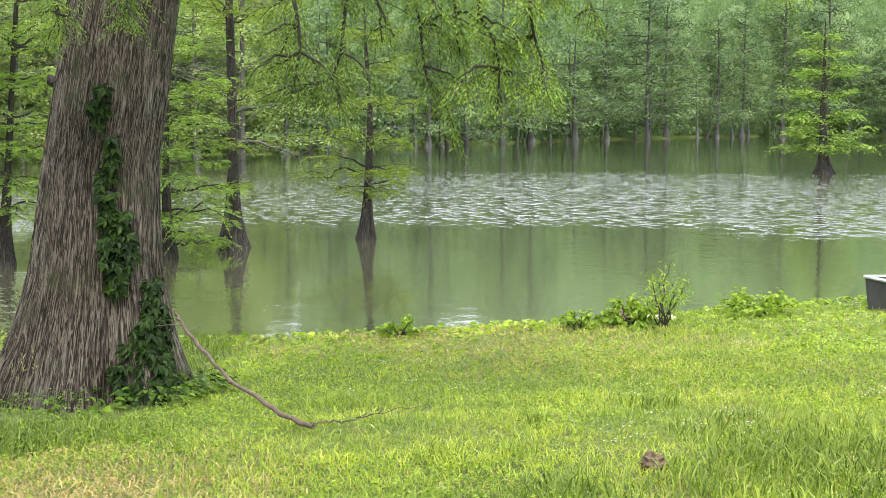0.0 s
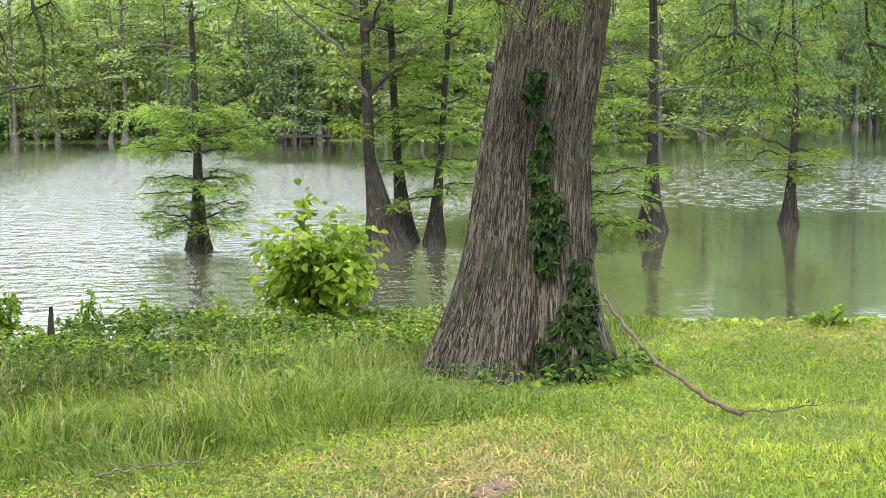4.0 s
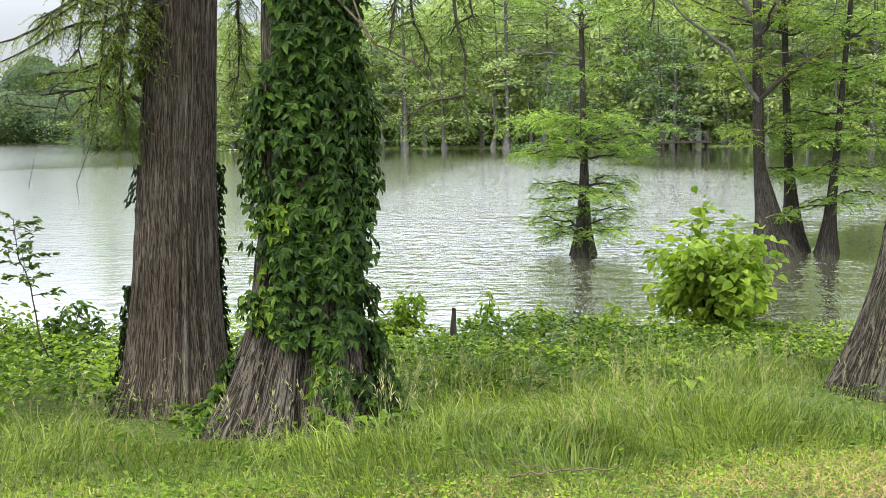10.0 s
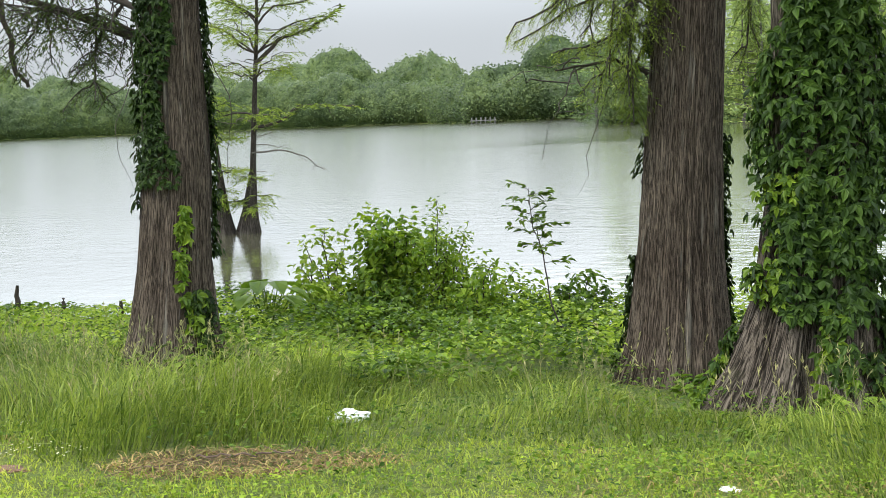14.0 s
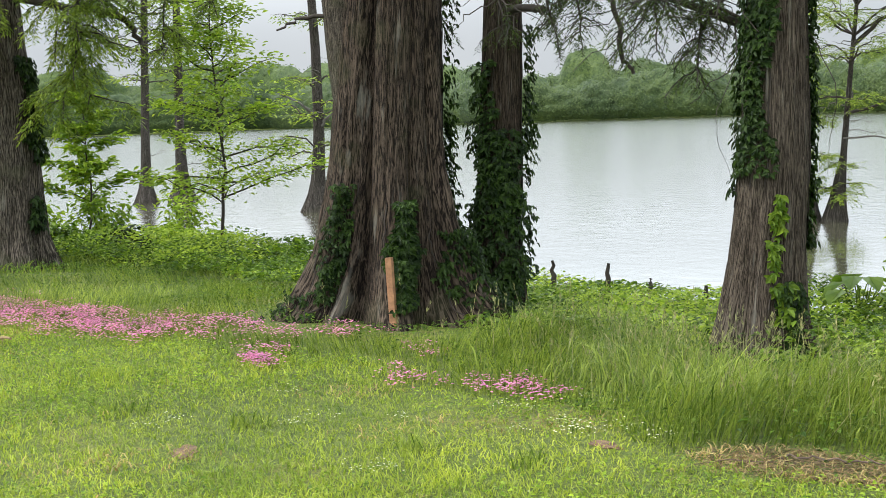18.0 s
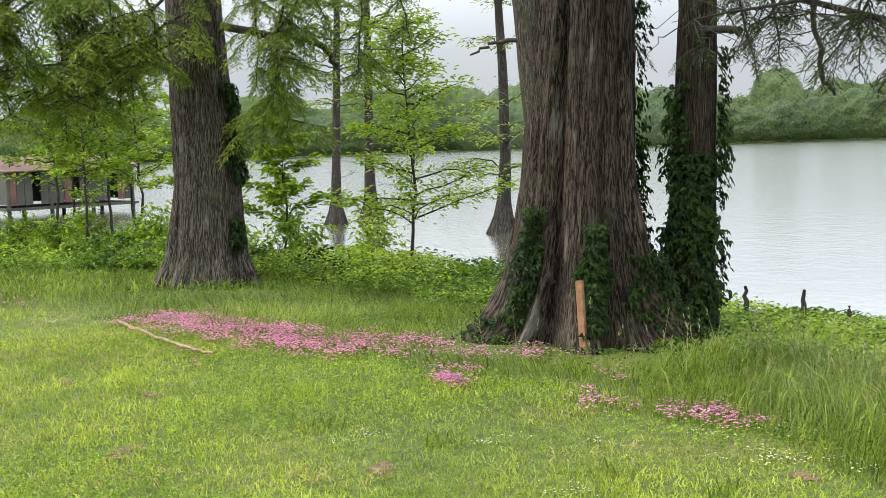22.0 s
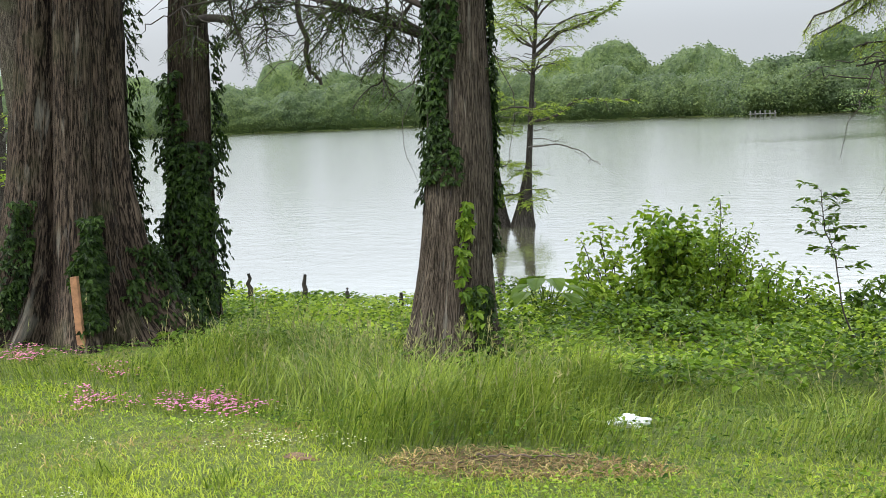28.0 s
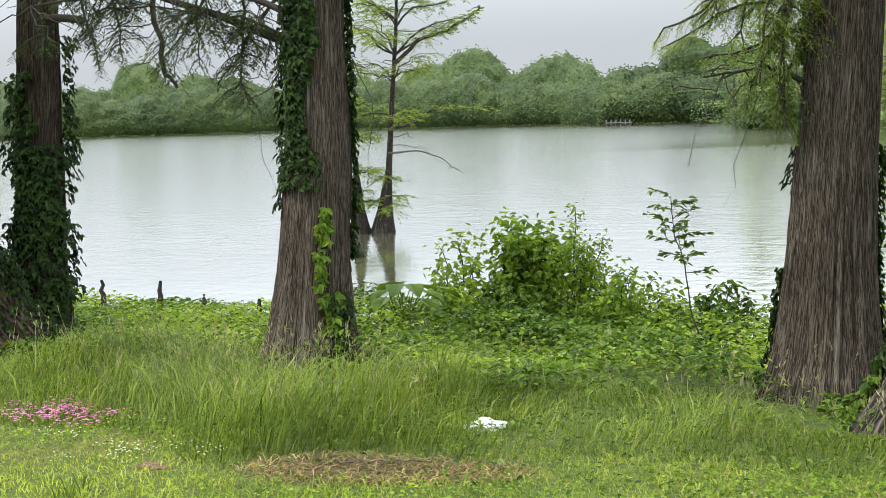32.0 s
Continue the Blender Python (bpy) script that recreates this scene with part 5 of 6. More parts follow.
for k, (bx, by, bw, bh, mt, txt) in enumerate([
        (-18.0, 6.6, 1.15, 1.25, M_BUSH, "leafy bush between cypress trunks on the bank"), (-18.4, 8.1, 1.1, 1.35, M_BUSH_BRIGHT, "bright yellow-green bush by the water"),
        (-16.0, 6.2, 0.7, 0.55, M_IVY, "dark rounded ivy mound on the bank"), (-18.9, 8.3, 1.3, 0.7, M_BUSH, "broad low bush at the water's edge"),
        (-20.8, 3.9, 1.5, 0.8, M_BUSH, "leafy bush beside the leaning trunk"), (-18.6, 4.7, 1.1, 1.0, M_BUSH, "leafy bush behind the leaning trunk"),
        (-22.0, 3.1, 1.3, 0.8, M_BUSH, "green bush under drooping boughs"), (-17.8, 3.9, 1.4, 0.6, M_WEED, "low spreading bush on the bank"),
        (-16.8, 5.5, 1.0, 0.55, M_WEED, "low weedy bush beside the leaning trunk"), (-16.5, 7.0, 1.3, 0.6, M_BUSH, "low leafy bush on the bank"),
        (-25.0, 2.3, 2.4, 0.9, M_WEED, "broad dark bush under the far boughs"), (-13.6, 7.4, 1.2, 0.5, M_BUSH, "low leafy bush near the huge trunk"),
        (-23.2, 4.6, 1.5, 1.0, M_BUSH, "leafy bush before the boathouse"), (-21.2, 5.2, 1.2, 0.95, M_BUSH_BRIGHT, "light bush before the boathouse"), (-19.6, 6.0, 1.3, 1.0, M_BUSH_BRIGHT, "light green bush near the water"), (-24.0, 4.2, 1.6, 0.85, M_BUSH, "green bush near the boathouse view")]):
    bush("bank_bush", txt, (bx, by), bw, bh, 14, 1100, (0.06, 0.11), mt, 430 + k, group="bushes on the left bank")


def sapling(name, label, at, height, crown_lo, reach, n_branch, per, leaf, mat, seed, stem=0.012, lean=(0, 0), wide=0.5, taper=0.8):
    """A thin young tree: one stem, side branches, leaves along them."""
    rng = np.random.default_rng(seed)
    x, y = at
    base = np.array([x, y, float(ground_z(x, y)) - 0.03])
    root = thing(name, base, label, "young tree")
    st = Geo()
    top = base + [lean[0], lean[1], height]
    ln = wander(base, top, 14, 0.12, rng)
    tube(st, ln, np.linspace(stem, stem * 0.3, 14), 6)
    part("stem", st, M_TWIG, root, smooth=True)
    for i in range(n_branch):
        f = crown_lo + (1 - crown_lo) * (i + 0.5) / n_branch
        p = np.array([np.interp(f, np.linspace(0, 1, 14), ln[:, k]) for k in range(3)])
        a = i * 2.4 + rng.uniform(-0.4, 0.4)
        r = reach * (1.15 - taper * (f - crown_lo) / (1 - crown_lo)) * rng.uniform(0.6, 1.1)
        e = p + np.array([math.cos(a) * r, math.sin(a) * r, r * rng.uniform(0.1, 0.5)])
        bl = wander(p, e, 6, 0.25, rng, 0.04)
        br, lf = Geo(), Geo()
        tube(br, bl, np.linspace(stem * 0.45, stem * 0.12, 6), 4)
        s = rng.uniform(0.2, 1.05, per)
        c = np.stack([np.interp(s, np.linspace(0, 1, 6), bl[:, k]) for k in range(3)], 1) + rng.normal(0, 0.09 * reach, (per, 3)) * [1, 1, 0.5]
        d = unit(unit(e - p) + rng.normal(0, 0.7, (per, 3)) * [1, 1, 0.4] - [0, 0, 0.25])
        ll = rng.uniform(*leaf, per)
        leaves(lf, c, d, unit(rng.normal(0, 0.3, (per, 3)) + [0, 0, 1]), ll, ll * wide)
        limb = part("branch", br, M_TWIG, root, smooth=True)
        part("foliage", lf, mat, limb, origin=root.location)
    return root


sapling("sapling", "thin dark-leaved sapling on a bare crooked stem", (-3.68, 8.75), 1.33, 0.55, 0.17, 18, 14, (0.045, 0.075), M_WEED, 460, 0.008, (-0.27, -0.1), 0.5, -0.35)
sapling("young_tree", "slender young tree with layered light green leaves by the water", (-14.9, 7.1), 3.5, 0.22, 1.15, 44, 150, (0.05, 0.09), M_BUSH_BRIGHT, 461, 0.028)
sapling("young_tree", "thin young tree with sparse light leaves", (-21.7, 4.8), 3.6, 0.35, 0.9, 24, 85, (0.07, 0.12), M_BUSH, 462, 0.03)
sapling("young_tree", "thin young tree with sparse light leaves", (-22.5, 5.4), 3.8, 0.3, 1.0, 24, 85, (0.07, 0.12), M_BUSH_BRIGHT, 463, 0.03)
sapling("young_tree", "thin young tree with sparse light leaves", (-21.9, 3.8), 3.4, 0.4, 0.9, 22, 85, (0.07, 0.12), M_BUSH, 464, 0.03)
sapling("young_tree", "thin young tree with sparse light leaves", (-20.8, 4.15), 3.0, 0.4, 0.8, 22, 85, (0.07, 0.12), M_BUSH_BRIGHT, 465, 0.025)
sapling("young_tree", "thin young tree with light leaves before the boathouse", (-23.6, 5.6), 4.2, 0.3, 1.1, 28, 85, (0.07, 0.12), M_BUSH_BRIGHT, 467, 0.03)
sapling("young_tree", "thin young tree with light leaves before the boathouse", (-24.2, 4.6), 4.0, 0.25, 1.2, 28, 85, (0.07, 0.12), M_BUSH, 468, 0.03)
sapling("young_tree", "thin young tree with light leaves near the water", (-19.6, 5.6), 3.4, 0.3, 0.9, 22, 90, (0.07, 0.12), M_BUSH_BRIGHT, 469, 0.025)
sapling("young_tree", "leafy young tree hung with vine between trunks", (-17.6, 6.3), 2.4, 0.25, 0.7, 22, 100, (0.08, 0.14), M_BUSH, 466, 0.02)


def big_leaf_plant(name, label, at, count, size, mat, seed):
    """Broad heart-shaped leaves on tall stalks."""
    rng = np.random.default_rng(seed)
    x, y = at
    base = np.array([x, y, float(ground_z(x, y)) - 0.02])
    root = thing(name, base, label, "plant")
    for i in range(count):
        a = i * 2.4
        r = size * rng.uniform(0.5, 1.3)
        e = base + np.array([math.cos(a) * r, math.sin(a) * r, size * rng.uniform(1.3, 2.2)])
        g, lf = Geo(), Geo()
        tube(g, wander(base, e, 6, 0.1, rng, 0.15), np.linspace(0.008, 0.004, 6), 5)
        d = unit(np.array([[math.cos(a), math.sin(a), -0.35]]))
        leaves(lf, e[None], d, unit(np.array([[0, 0, 1.0]]) + d * 0.3), np.array([size * rng.uniform(0.8, 1.2)]), np.array([size * 0.7]), 0.12)
        st = part("stalk", g, M_WEED, root, smooth=True)
        part("leaf", lf, mat, st, origin=root.location)


big_leaf_plant("elephant_ear", "elephant ear plant with large dark glossy leaves", (-6.5, 8.75), 14, 0.25, M_WEED, 470)
big_leaf_plant("burdock", "low plant with broad light green leaves in the grass", (-4.15, 6.9), 9, 0.09, M_WEED, 471)
big_leaf_plant("burdock", "broad-leaved weed in the long grass", (0.75, 8.3), 6, 0.10, M_BUSH_BRIGHT, 472)


# ---- creeper on the trunks ----
def facing(k):
    return math.atan2(-k.axis[0, 1], -k.axis[0, 0])


def creeper(root, trunk, name, label, spans, mat, seed, leaf=(0.05, 0.095), out=(0.015, 0.07)):
    """Ivy on a trunk. spans: from z, to z, from angle, to angle (0 faces the lawn, more is to the right), leaves."""
    rng = np.random.default_rng(seed)
    f = facing(trunk)
    for z0, z1, a0, a1, n in spans:
        g, v = Geo(), Geo()
        z = rng.uniform(z0, z1, n)
        e = (z - z0) / (z1 - z0)
        th = f + a0 + (a1 - a0) * (0.5 + (rng.uniform(0, 1, n) - 0.5) * (0.75 + 0.35 * np.sin(e * 9 + seed)))
        p = trunk.surface(th, z, rng.uniform(*out, n) * rng.uniform(0.5, 1.3, n))
        o = np.stack([np.cos(th), np.sin(th), 0 * th], 1)
        tang = np.stack([-np.sin(th), np.cos(th), 0 * th], 1)
        d = unit(o * 0.45 + tang * rng.normal(0, 0.6, (n, 1)) - np.array([0, 0, 1.0]) * rng.uniform(0.3, 1.2, (n, 1)))
        nn = unit(o + [0, 0, 0.5] + rng.normal(0, 0.35, (n, 3)))
        ll = rng.uniform(*leaf, n)
        across = unit(np.cross(d, nn))
        for turn, k in ((-0.95, 0.75), (0.0, 1.0), (0.95, 0.75)):
            dk = unit(d * math.cos(turn) + across * math.sin(turn))
            leaves(g, p, dk, nn, ll * k, ll * k * rng.uniform(0.42, 0.58, n))
        for s in range(max(2, int((a1 - a0) * 3))):
            zz = np.linspace(z0 - 0.1, z1, 24)
            tt = f + a0 + (a1 - a0) * (s + 0.5) / max(2, int((a1 - a0) * 3)) + 0.12 * np.cumsum(rng.normal(0, 0.4, 24)) / 3
            tube(v, trunk.surface(tt, zz, 0.006), np.full(24, 0.006), 4)
        vine = part("creeper_stem", v, M_TWIG, root, smooth=True)
        part(name, g, mat, vine, label, origin=root.location)


creeper(T0, K0, "ivy", "dark ivy strand", [(1.55, 1.85, -0.32, 0.02, 40), (0.9, 1.5, 0.0, 0.22, 60), (0.45, 1.0, 0.05, 0.5, 150), (-0.2, 0.55, 0.45, 1.15, 190), (-0.25, 0.1, 0.2, 0.75, 70)], M_IVY, 500)
creeper(T2, K2, "creeper_leaves", "dense dark green creeper leaves", [(0.75, 2.7, -1.6, 1.8, 2500), (0.35, 0.9, -1.2, 1.7, 600), (0.0, 0.45, 0.1, 0.5, 90), (-0.15, 0.4, 0.75, 1.7, 260), (-0.1, 0.25, -1.5, -1.1, 60)], M_CREEPER, 501, (0.045, 0.09), (0.02, 0.11))
creeper(T2, K2, "young_creeper_leaves", "bright young creeper leaves", [(0.4, 1.15, -1.0, -0.3, 110), (-0.1, 0.4, 0.1, 0.4, 40), (-0.2, 0.15, -1.5, -1.0, 70)], M_IVY_BRIGHT, 502, (0.05, 0.08), (0.04, 0.11))
creeper(T1, K1, "ivy", "ivy on the shaded side", [(-0.2, 1.35, 1.5, 2.2, 420), (-0.25, 0.55, -2.1, -1.45, 260), (1.1, 1.35, -1.9, -1.5, 22), (1.9, 2.5, -2.4, -1.4, 190)], M_IVY, 503, (0.032, 0.065), (0.01, 0.05))
creeper(T4, K4, "ivy", "dark ivy hanging down the trunk", [(1.15, 2.7, -1.35, -0.05, 760), (1.0, 2.7, -1.9, -1.3, 200), (0.6, 2.7, 1.3, 2.1, 560), (-0.15, 0.4, 0.25, 0.95, 200)], M_IVY, 504, (0.035, 0.07), (0.01, 0.06))
creeper(T4, K4, "young_ivy", "lighter ivy strand", [(0.3, 1.0, 0.0, 0.3, 60), (0.1, 0.4, 0.2, 0.7, 40)], M_IVY_BRIGHT, 505)
creeper(T5, K5, "ivy", "ivy mound on the buttresses", [(0.1, 0.95, -0.02, 0.5, 800), (0.15, 1.1, -0.85, -0.55, 330), (-0.1, 0.7, 0.65, 1.3, 560), (0.2, 1.6, 1.35, 1.8, 420), (1.5, 2.8, 1.45, 1.75, 170), (-0.1, 0.25, -1.2, -0.7, 60)], M_IVY, 506, (0.04, 0.075), (0.02, 0.12))
creeper(T6, K6, "ivy", "thick ivy covering the stem", [(-0.1, 1.5, -1.7, 1.7, 1400), (1.4, 2.1, -1.6, -0.2, 160), (1.0, 2.4, 1.1, 1.9, 220)], M_IVY, 507, (0.04, 0.08), (0.02, 0.12))
creeper(T7, K7, "ivy", "ivy on one side of the trunk", [(1.3, 2.5, 0.65, 1.6, 330), (0.5, 0.9, 0.6, 1.1, 50)], M_IVY, 508, (0.07, 0.12))
creeper(T8, K8, "ivy", "ivy strip up the dark trunk", [(0.1, 1.7, -0.4, 0.3, 160)], M_IVY, 509, (0.09, 0.15))


# ---- drooping boughs that hang into sight ----
BOUGHS = [
    ("T0", (3.7, 7.17, 2.77), (3.71, 7.17, 1.7)),
    ("T0", (3.48, 7.27, 2.69), (3.42, 7.3, 1.75)),
    ("T0", (4.01, 7.01, 2.87), (4.2, 6.91, 1.79)),
    ("T0", (4.38, 6.8, 2.8), (4.56, 6.68, 1.66)),
    ("T0", (4.62, 6.65, 2.73), (4.8, 6.53, 1.82)),
    ("T0", (4.91, 6.45, 2.66), (5.07, 6.33, 2.21)),
    ("T0", (3.82, 7.11, 2.56), (4.01, 7.01, 2.11)),
    ("T0", (4.2, 6.91, 2.63), (4.41, 6.78, 2.07)),
    ("T0", (2.54, 7.83, 2.63), (2.58, 7.82, 2.21)),
    ("T0", (2.18, 7.93, 2.55), (2.15, 7.94, 2.13)),
    ("T0", (6.08, 5.7, 2.65), (6.06, 5.71, 2.36)),
    ("T2", (-1.01, 6.93, 2.65), (-0.8, 6.95, 1.92)),
    ("T2", (-0.77, 6.96, 2.65), (-0.56, 6.98, 1.56)),
    ("T2", (-0.93, 6.94, 2.59), (-0.99, 6.93, 2.02)),
    ("T2", (-0.59, 6.97, 2.56), (-0.49, 6.98, 2.1)),
    ("T2", (0.41, 6.99, 2.51), (0.43, 6.99, 2.08)),
    ("T1", (-2.48, 7.97, 2.59), (-3.04, 7.78, 1.58)),
    ("T1", (-2.73, 7.89, 2.23), (-3.52, 7.58, 2.0)),
    ("T1", (-2.66, 7.91, 2.41), (-3.04, 7.78, 2.29)),
    ("T1", (-2.71, 7.9, 2.09), (-2.87, 7.84, 1.43)),
    ("T1", (-2.61, 7.93, 2.66), (-2.85, 7.85, 2.02)),
    ("T1", (-2.78, 7.87, 1.98), (-3.26, 7.69, 1.92)),
    ("T1", (-2.24, 8.55, 2.72), (-2.31, 8.53, 1.75)),
    ("T1", (-2.34, 8.53, 2.64), (-2.17, 8.57, 1.9)),
    ("T1", (-2.75, 7.76, 2.7), (-2.8, 7.74, 1.62)),
    ("T1", (-2.85, 7.72, 2.7), (-2.92, 7.7, 1.75)),
    ("T1", (-2.95, 7.69, 2.75), (-3.0, 7.66, 1.95)),
    ("T1", (-2.72, 7.78, 2.3), (-2.78, 7.75, 1.45)),
    ("T1", (-2.9, 7.7, 2.35), (-3.52, 7.46, 2.02)),
    ("T1", (-2.85, 7.72, 2.45), (-3.3, 7.55, 2.12)),
    ("T1", (-3.02, 7.65, 2.8), (-3.15, 7.6, 2.2)),
    ("T6", (-8.72, 6.8, 2.9), (-8.55, 6.75, 2.25)),
    ("T6", (-9.05, 6.6, 2.9), (-9.2, 6.45, 2.3)),
    ("T4", (-6.46, 7.3, 2.18), (-7.28, 6.49, 2.56)),
    ("T4", (-6.81, 6.98, 2.71), (-7.16, 6.63, 2.01)),
    ("T4", (-7.5, 6.25, 2.74), (-7.41, 6.35, 2.03)),
    ("T4", (-6.87, 6.92, 2.67), (-6.92, 6.88, 2.04)),
    ("T4", (-6.65, 7.13, 2.61), (-6.68, 7.11, 1.81)),
    ("T4", (-7.33, 6.44, 2.73), (-7.3, 6.48, 2.1)),
    ("T4", (-6.5, 7.26, 2.35), (-6.83, 6.96, 1.91)),
    ("T4", (-7.11, 6.68, 2.72), (-7.52, 6.23, 2.24)),
    ("T7", (-14.4, 3.6, 3.3), (-14.6, 2.0, 2.6)),
    ("T7", (-14.3, 3.8, 3.0), (-14.6, 2.3, 2.3)),
    ("T7", (-14.5, 2.8, 3.4), (-14.7, 1.4, 2.9)),
    ("T7", (-14.4, 3.2, 3.5), (-14.75, 1.2, 3.2)),
    ("T7", (-14.6, 2.2, 3.3), (-14.8, 0.9, 2.7)),
    ("T7", (-14.3, 3.7, 2.7), (-14.5, 2.6, 2.1)),
    ("T7", (-14.71, 1.69, 3.73), (-14.68, 1.9, 2.44)),
    ("T7", (-14.63, 2.22, 3.73), (-14.63, 2.21, 1.99)),
    ("T7", (-14.54, 2.76, 3.73), (-14.55, 2.71, 1.84)),
    ("T7", (-14.43, 3.24, 3.72), (-14.42, 3.28, 2.14)),
    ("T7", (-14.33, 3.66, 3.65), (-14.31, 3.73, 2.64)),
    ("T7", (-14.67, 1.98, 3.61), (-14.59, 2.49, 2.23)),
    ("T7", (-14.49, 2.99, 3.6), (-14.47, 3.06, 2.59)),
    ("T7", (-14.03, 4.64, 3.69), (-13.99, 4.76, 2.35)),
    ("T7", (-13.84, 5.18, 3.68), (-13.89, 5.04, 1.82)),
    ("T7", (-13.74, 5.42, 3.67), (-13.98, 4.79, 1.7)),
    ("T7", (-13.54, 5.9, 3.65), (-13.56, 5.85, 2.37)),
    ("T7", (-14.12, 4.39, 3.57), (-13.75, 5.4, 2.97)),
    ("T7", (-13.35, 6.31, 3.63), (-13.3, 6.4, 2.86)),
    ("T7", (-14.17, 4.21, 3.71), (-14.2, 4.12, 3.07)),
    ("T7", (-14.73, 1.46, 3.73), (-14.73, 1.52, 2.81)),
]
BOUGH_ROOT = {"T0": (T0, M_NEEDLE_BRIGHT), "T1": (T1, M_NEEDLE), "T2": (T2, M_NEEDLE_MID), "T4": (T4, M_NEEDLE_SHADE), "T6": (T6, M_NEEDLE_SHADE), "T7": (T7, M_NEEDLE)}


def bough(root, a, b, mat, seed, thick, lush=1.0, leaf=0.06, width=0.015, near=1.0):
    """One hanging bough: a stem, side shoots and feathery leaflets."""
    rng = np.random.default_rng(seed)
    a, b = np.array(a), np.array(b)
    length = np.linalg.norm(b - a)
    st, lf = Geo(), Geo()
    ln = wander(a + (a - b) * 0.35 + [0, 0, 0.15], b, 10, 0.22, rng)
    tube(st, ln, np.linspace(0.012, 0.003, 10) * thick, 5)
    size = min(1.6, 0.75 + 0.35 * length) * (1.25 if thick > 1.5 else 1)
    feather(lf, st, ln, rng, twig=0.22 * size, step=0.05 / lush, leaf=leaf * size, width=width * size, start=0.25, droop=0.55, gap=0.38 * leaf * size, twig_r=0.0018)
    for i in range(int(5 * lush)):
        q = ln[rng.integers(2, 9)]
        d = unit(rng.normal(0, 1, 3) * [1, 1, 0.15] - [0, 0, 0.55])
        l2 = wander(q, q + d * length * rng.uniform(0.25, 0.45) * near, 6, 0.25, rng, 0.08)
        tube(st, l2, np.linspace(0.005, 0.002, 6) * thick, 4)
        feather(lf, st, l2, rng, twig=0.2 * size, step=0.05 / lush, leaf=leaf * size, width=width * size, start=0.1, droop=0.55, gap=0.38 * leaf * size, twig_r=0.0018)
    stem = part("bough", st, M_TWIG, root, smooth=True)
    part("foliage", lf, mat, stem, origin=root.location)


for k, (who, a, b) in enumerate(BOUGHS):
    root, mat = BOUGH_ROOT[who]
    bough(root, a, b, mat, 600 + k, 2.0 if who in ("T7", "T0") else 1.5, 1.6 if who == "T4" else 1.2 if who == "T6" else 1.7 if who == "T1" else 1.0 if who == "T2" else 1.9 if who == "T7" else 2.3, 0.052 if who == "T7" else 0.034 if who in ("T1", "T0") else 0.05, 0.011 if who == "T7" else 0.0065 if who in ("T1", "T0") else 0.010, 0.5 if who == "T1" else 1.0)

# bare limbs that cross the picture's top
rng = np.random.default_rng(590)
for root, pts, r0, r1, nm in [
        (T4, [(-7.14, 6.65, 2.75), (-7.11, 6.68, 2.05), (-7.03, 6.77, 1.88)], 0.022, 0.014, "dead_branch"),
        (T4, [(-6.05, 7.2, 1.95), (-6.46, 7.3, 2.22), (-7.0, 6.85, 2.5), (-7.6, 6.3, 2.75)], 0.045, 0.015, "branch"),
        (T4, [(-6.05, 7.2, 2.3), (-6.5, 7.1, 2.5), (-7.0, 6.6, 2.62), (-7.7, 6.0, 2.5)], 0.03, 0.008, "branch"),
        (T6, [(-8.75, 6.95, 2.52), (-8.39, 6.9, 2.5), (-8.2, 6.9, 2.47)], 0.035, 0.03, "broken_branch"),
        # added tube that widens the huge trunk's slanting left edge, no limb of its own
        (T5, [(-9.30, 5.80, 1.0), (-9.37, 5.70, 2.2), (-9.40, 5.66, 3.4)], 0.2, 0.19, "trunk_edge"),
        (T5, [(-9.45, 5.6, 2.5), (-9.62, 5.36, 2.5), (-9.72, 5.2, 2.4)], 0.022, 0.008, "dead_branch"),
        (T1, [(-2.75, 7.95, 1.78), (-2.95, 7.85, 1.85), (-3.3, 7.7, 1.82)], 0.014, 0.006, "branch"),
        (T0, [(2.42, 8.81, 1.82), (2.29, 8.85, 1.90)], 0.045, 0.035, "broken_branch"),
        (T0, [(2.8, 8.6, 2.9), (3.6, 7.5, 2.75), (4.4, 6.8, 2.7), (5.2, 6.3, 2.75)], 0.05, 0.02, "branch"),
        (T7, [(-15.0, 4.5, 3.2), (-14.0, 5.6, 2.9), (-13.9, 5.75, 2.55)], 0.05, 0.03, "branch"),
        (T2, [(-1.35, 7.2, 2.6), (-1.15, 7.05, 2.15), (-1.05, 6.98, 1.95)], 0.007, 0.003, "dead_twig"),
        (T2, [(-1.4, 7.2, 2.4), (-1.1, 7.1, 2.05), (-0.85, 7.0, 1.9), (-0.7, 6.98, 1.7)], 0.008, 0.003, "dead_twig")]:
    g = Geo()
    p = np.array(pts)
    s = np.linspace(0, 1, 12)
    q = np.stack([np.interp(s, np.linspace(0, 1, len(p)), p[:, k]) for k in range(3)], 1) + rng.normal(0, 0.012, (12, 3))
    tube(g, q, np.linspace(r0, r1, 12), 8)
    ring = np.arange(8) * 0.785
    g.along = np.stack([np.tile(0.45 * np.cos(ring), 12), np.tile(0.45 * np.sin(ring), 12), np.repeat(q[:, 2], 8)], 1)
    part(nm, g, M_DEADWOOD if "twig" in nm else M_BARK if r0 > 0.06 else M_TWIG, root, smooth=True)
    if nm == "branch":
        for k in range(26 if root is T4 else 9):
            h = Geo()
            c = q[rng.integers(2, 12)]
            l2 = wander(c, c + rng.normal(0, 0.35, 3) * [1, 1, 0.3] - [0, 0, rng.uniform(0.05, 0.5)], 8, 0.4, rng)
            tube(h, l2, np.linspace(0.006, 0.002, 8), 4)
            part("twig", h, M_TWIG, root, smooth=True)

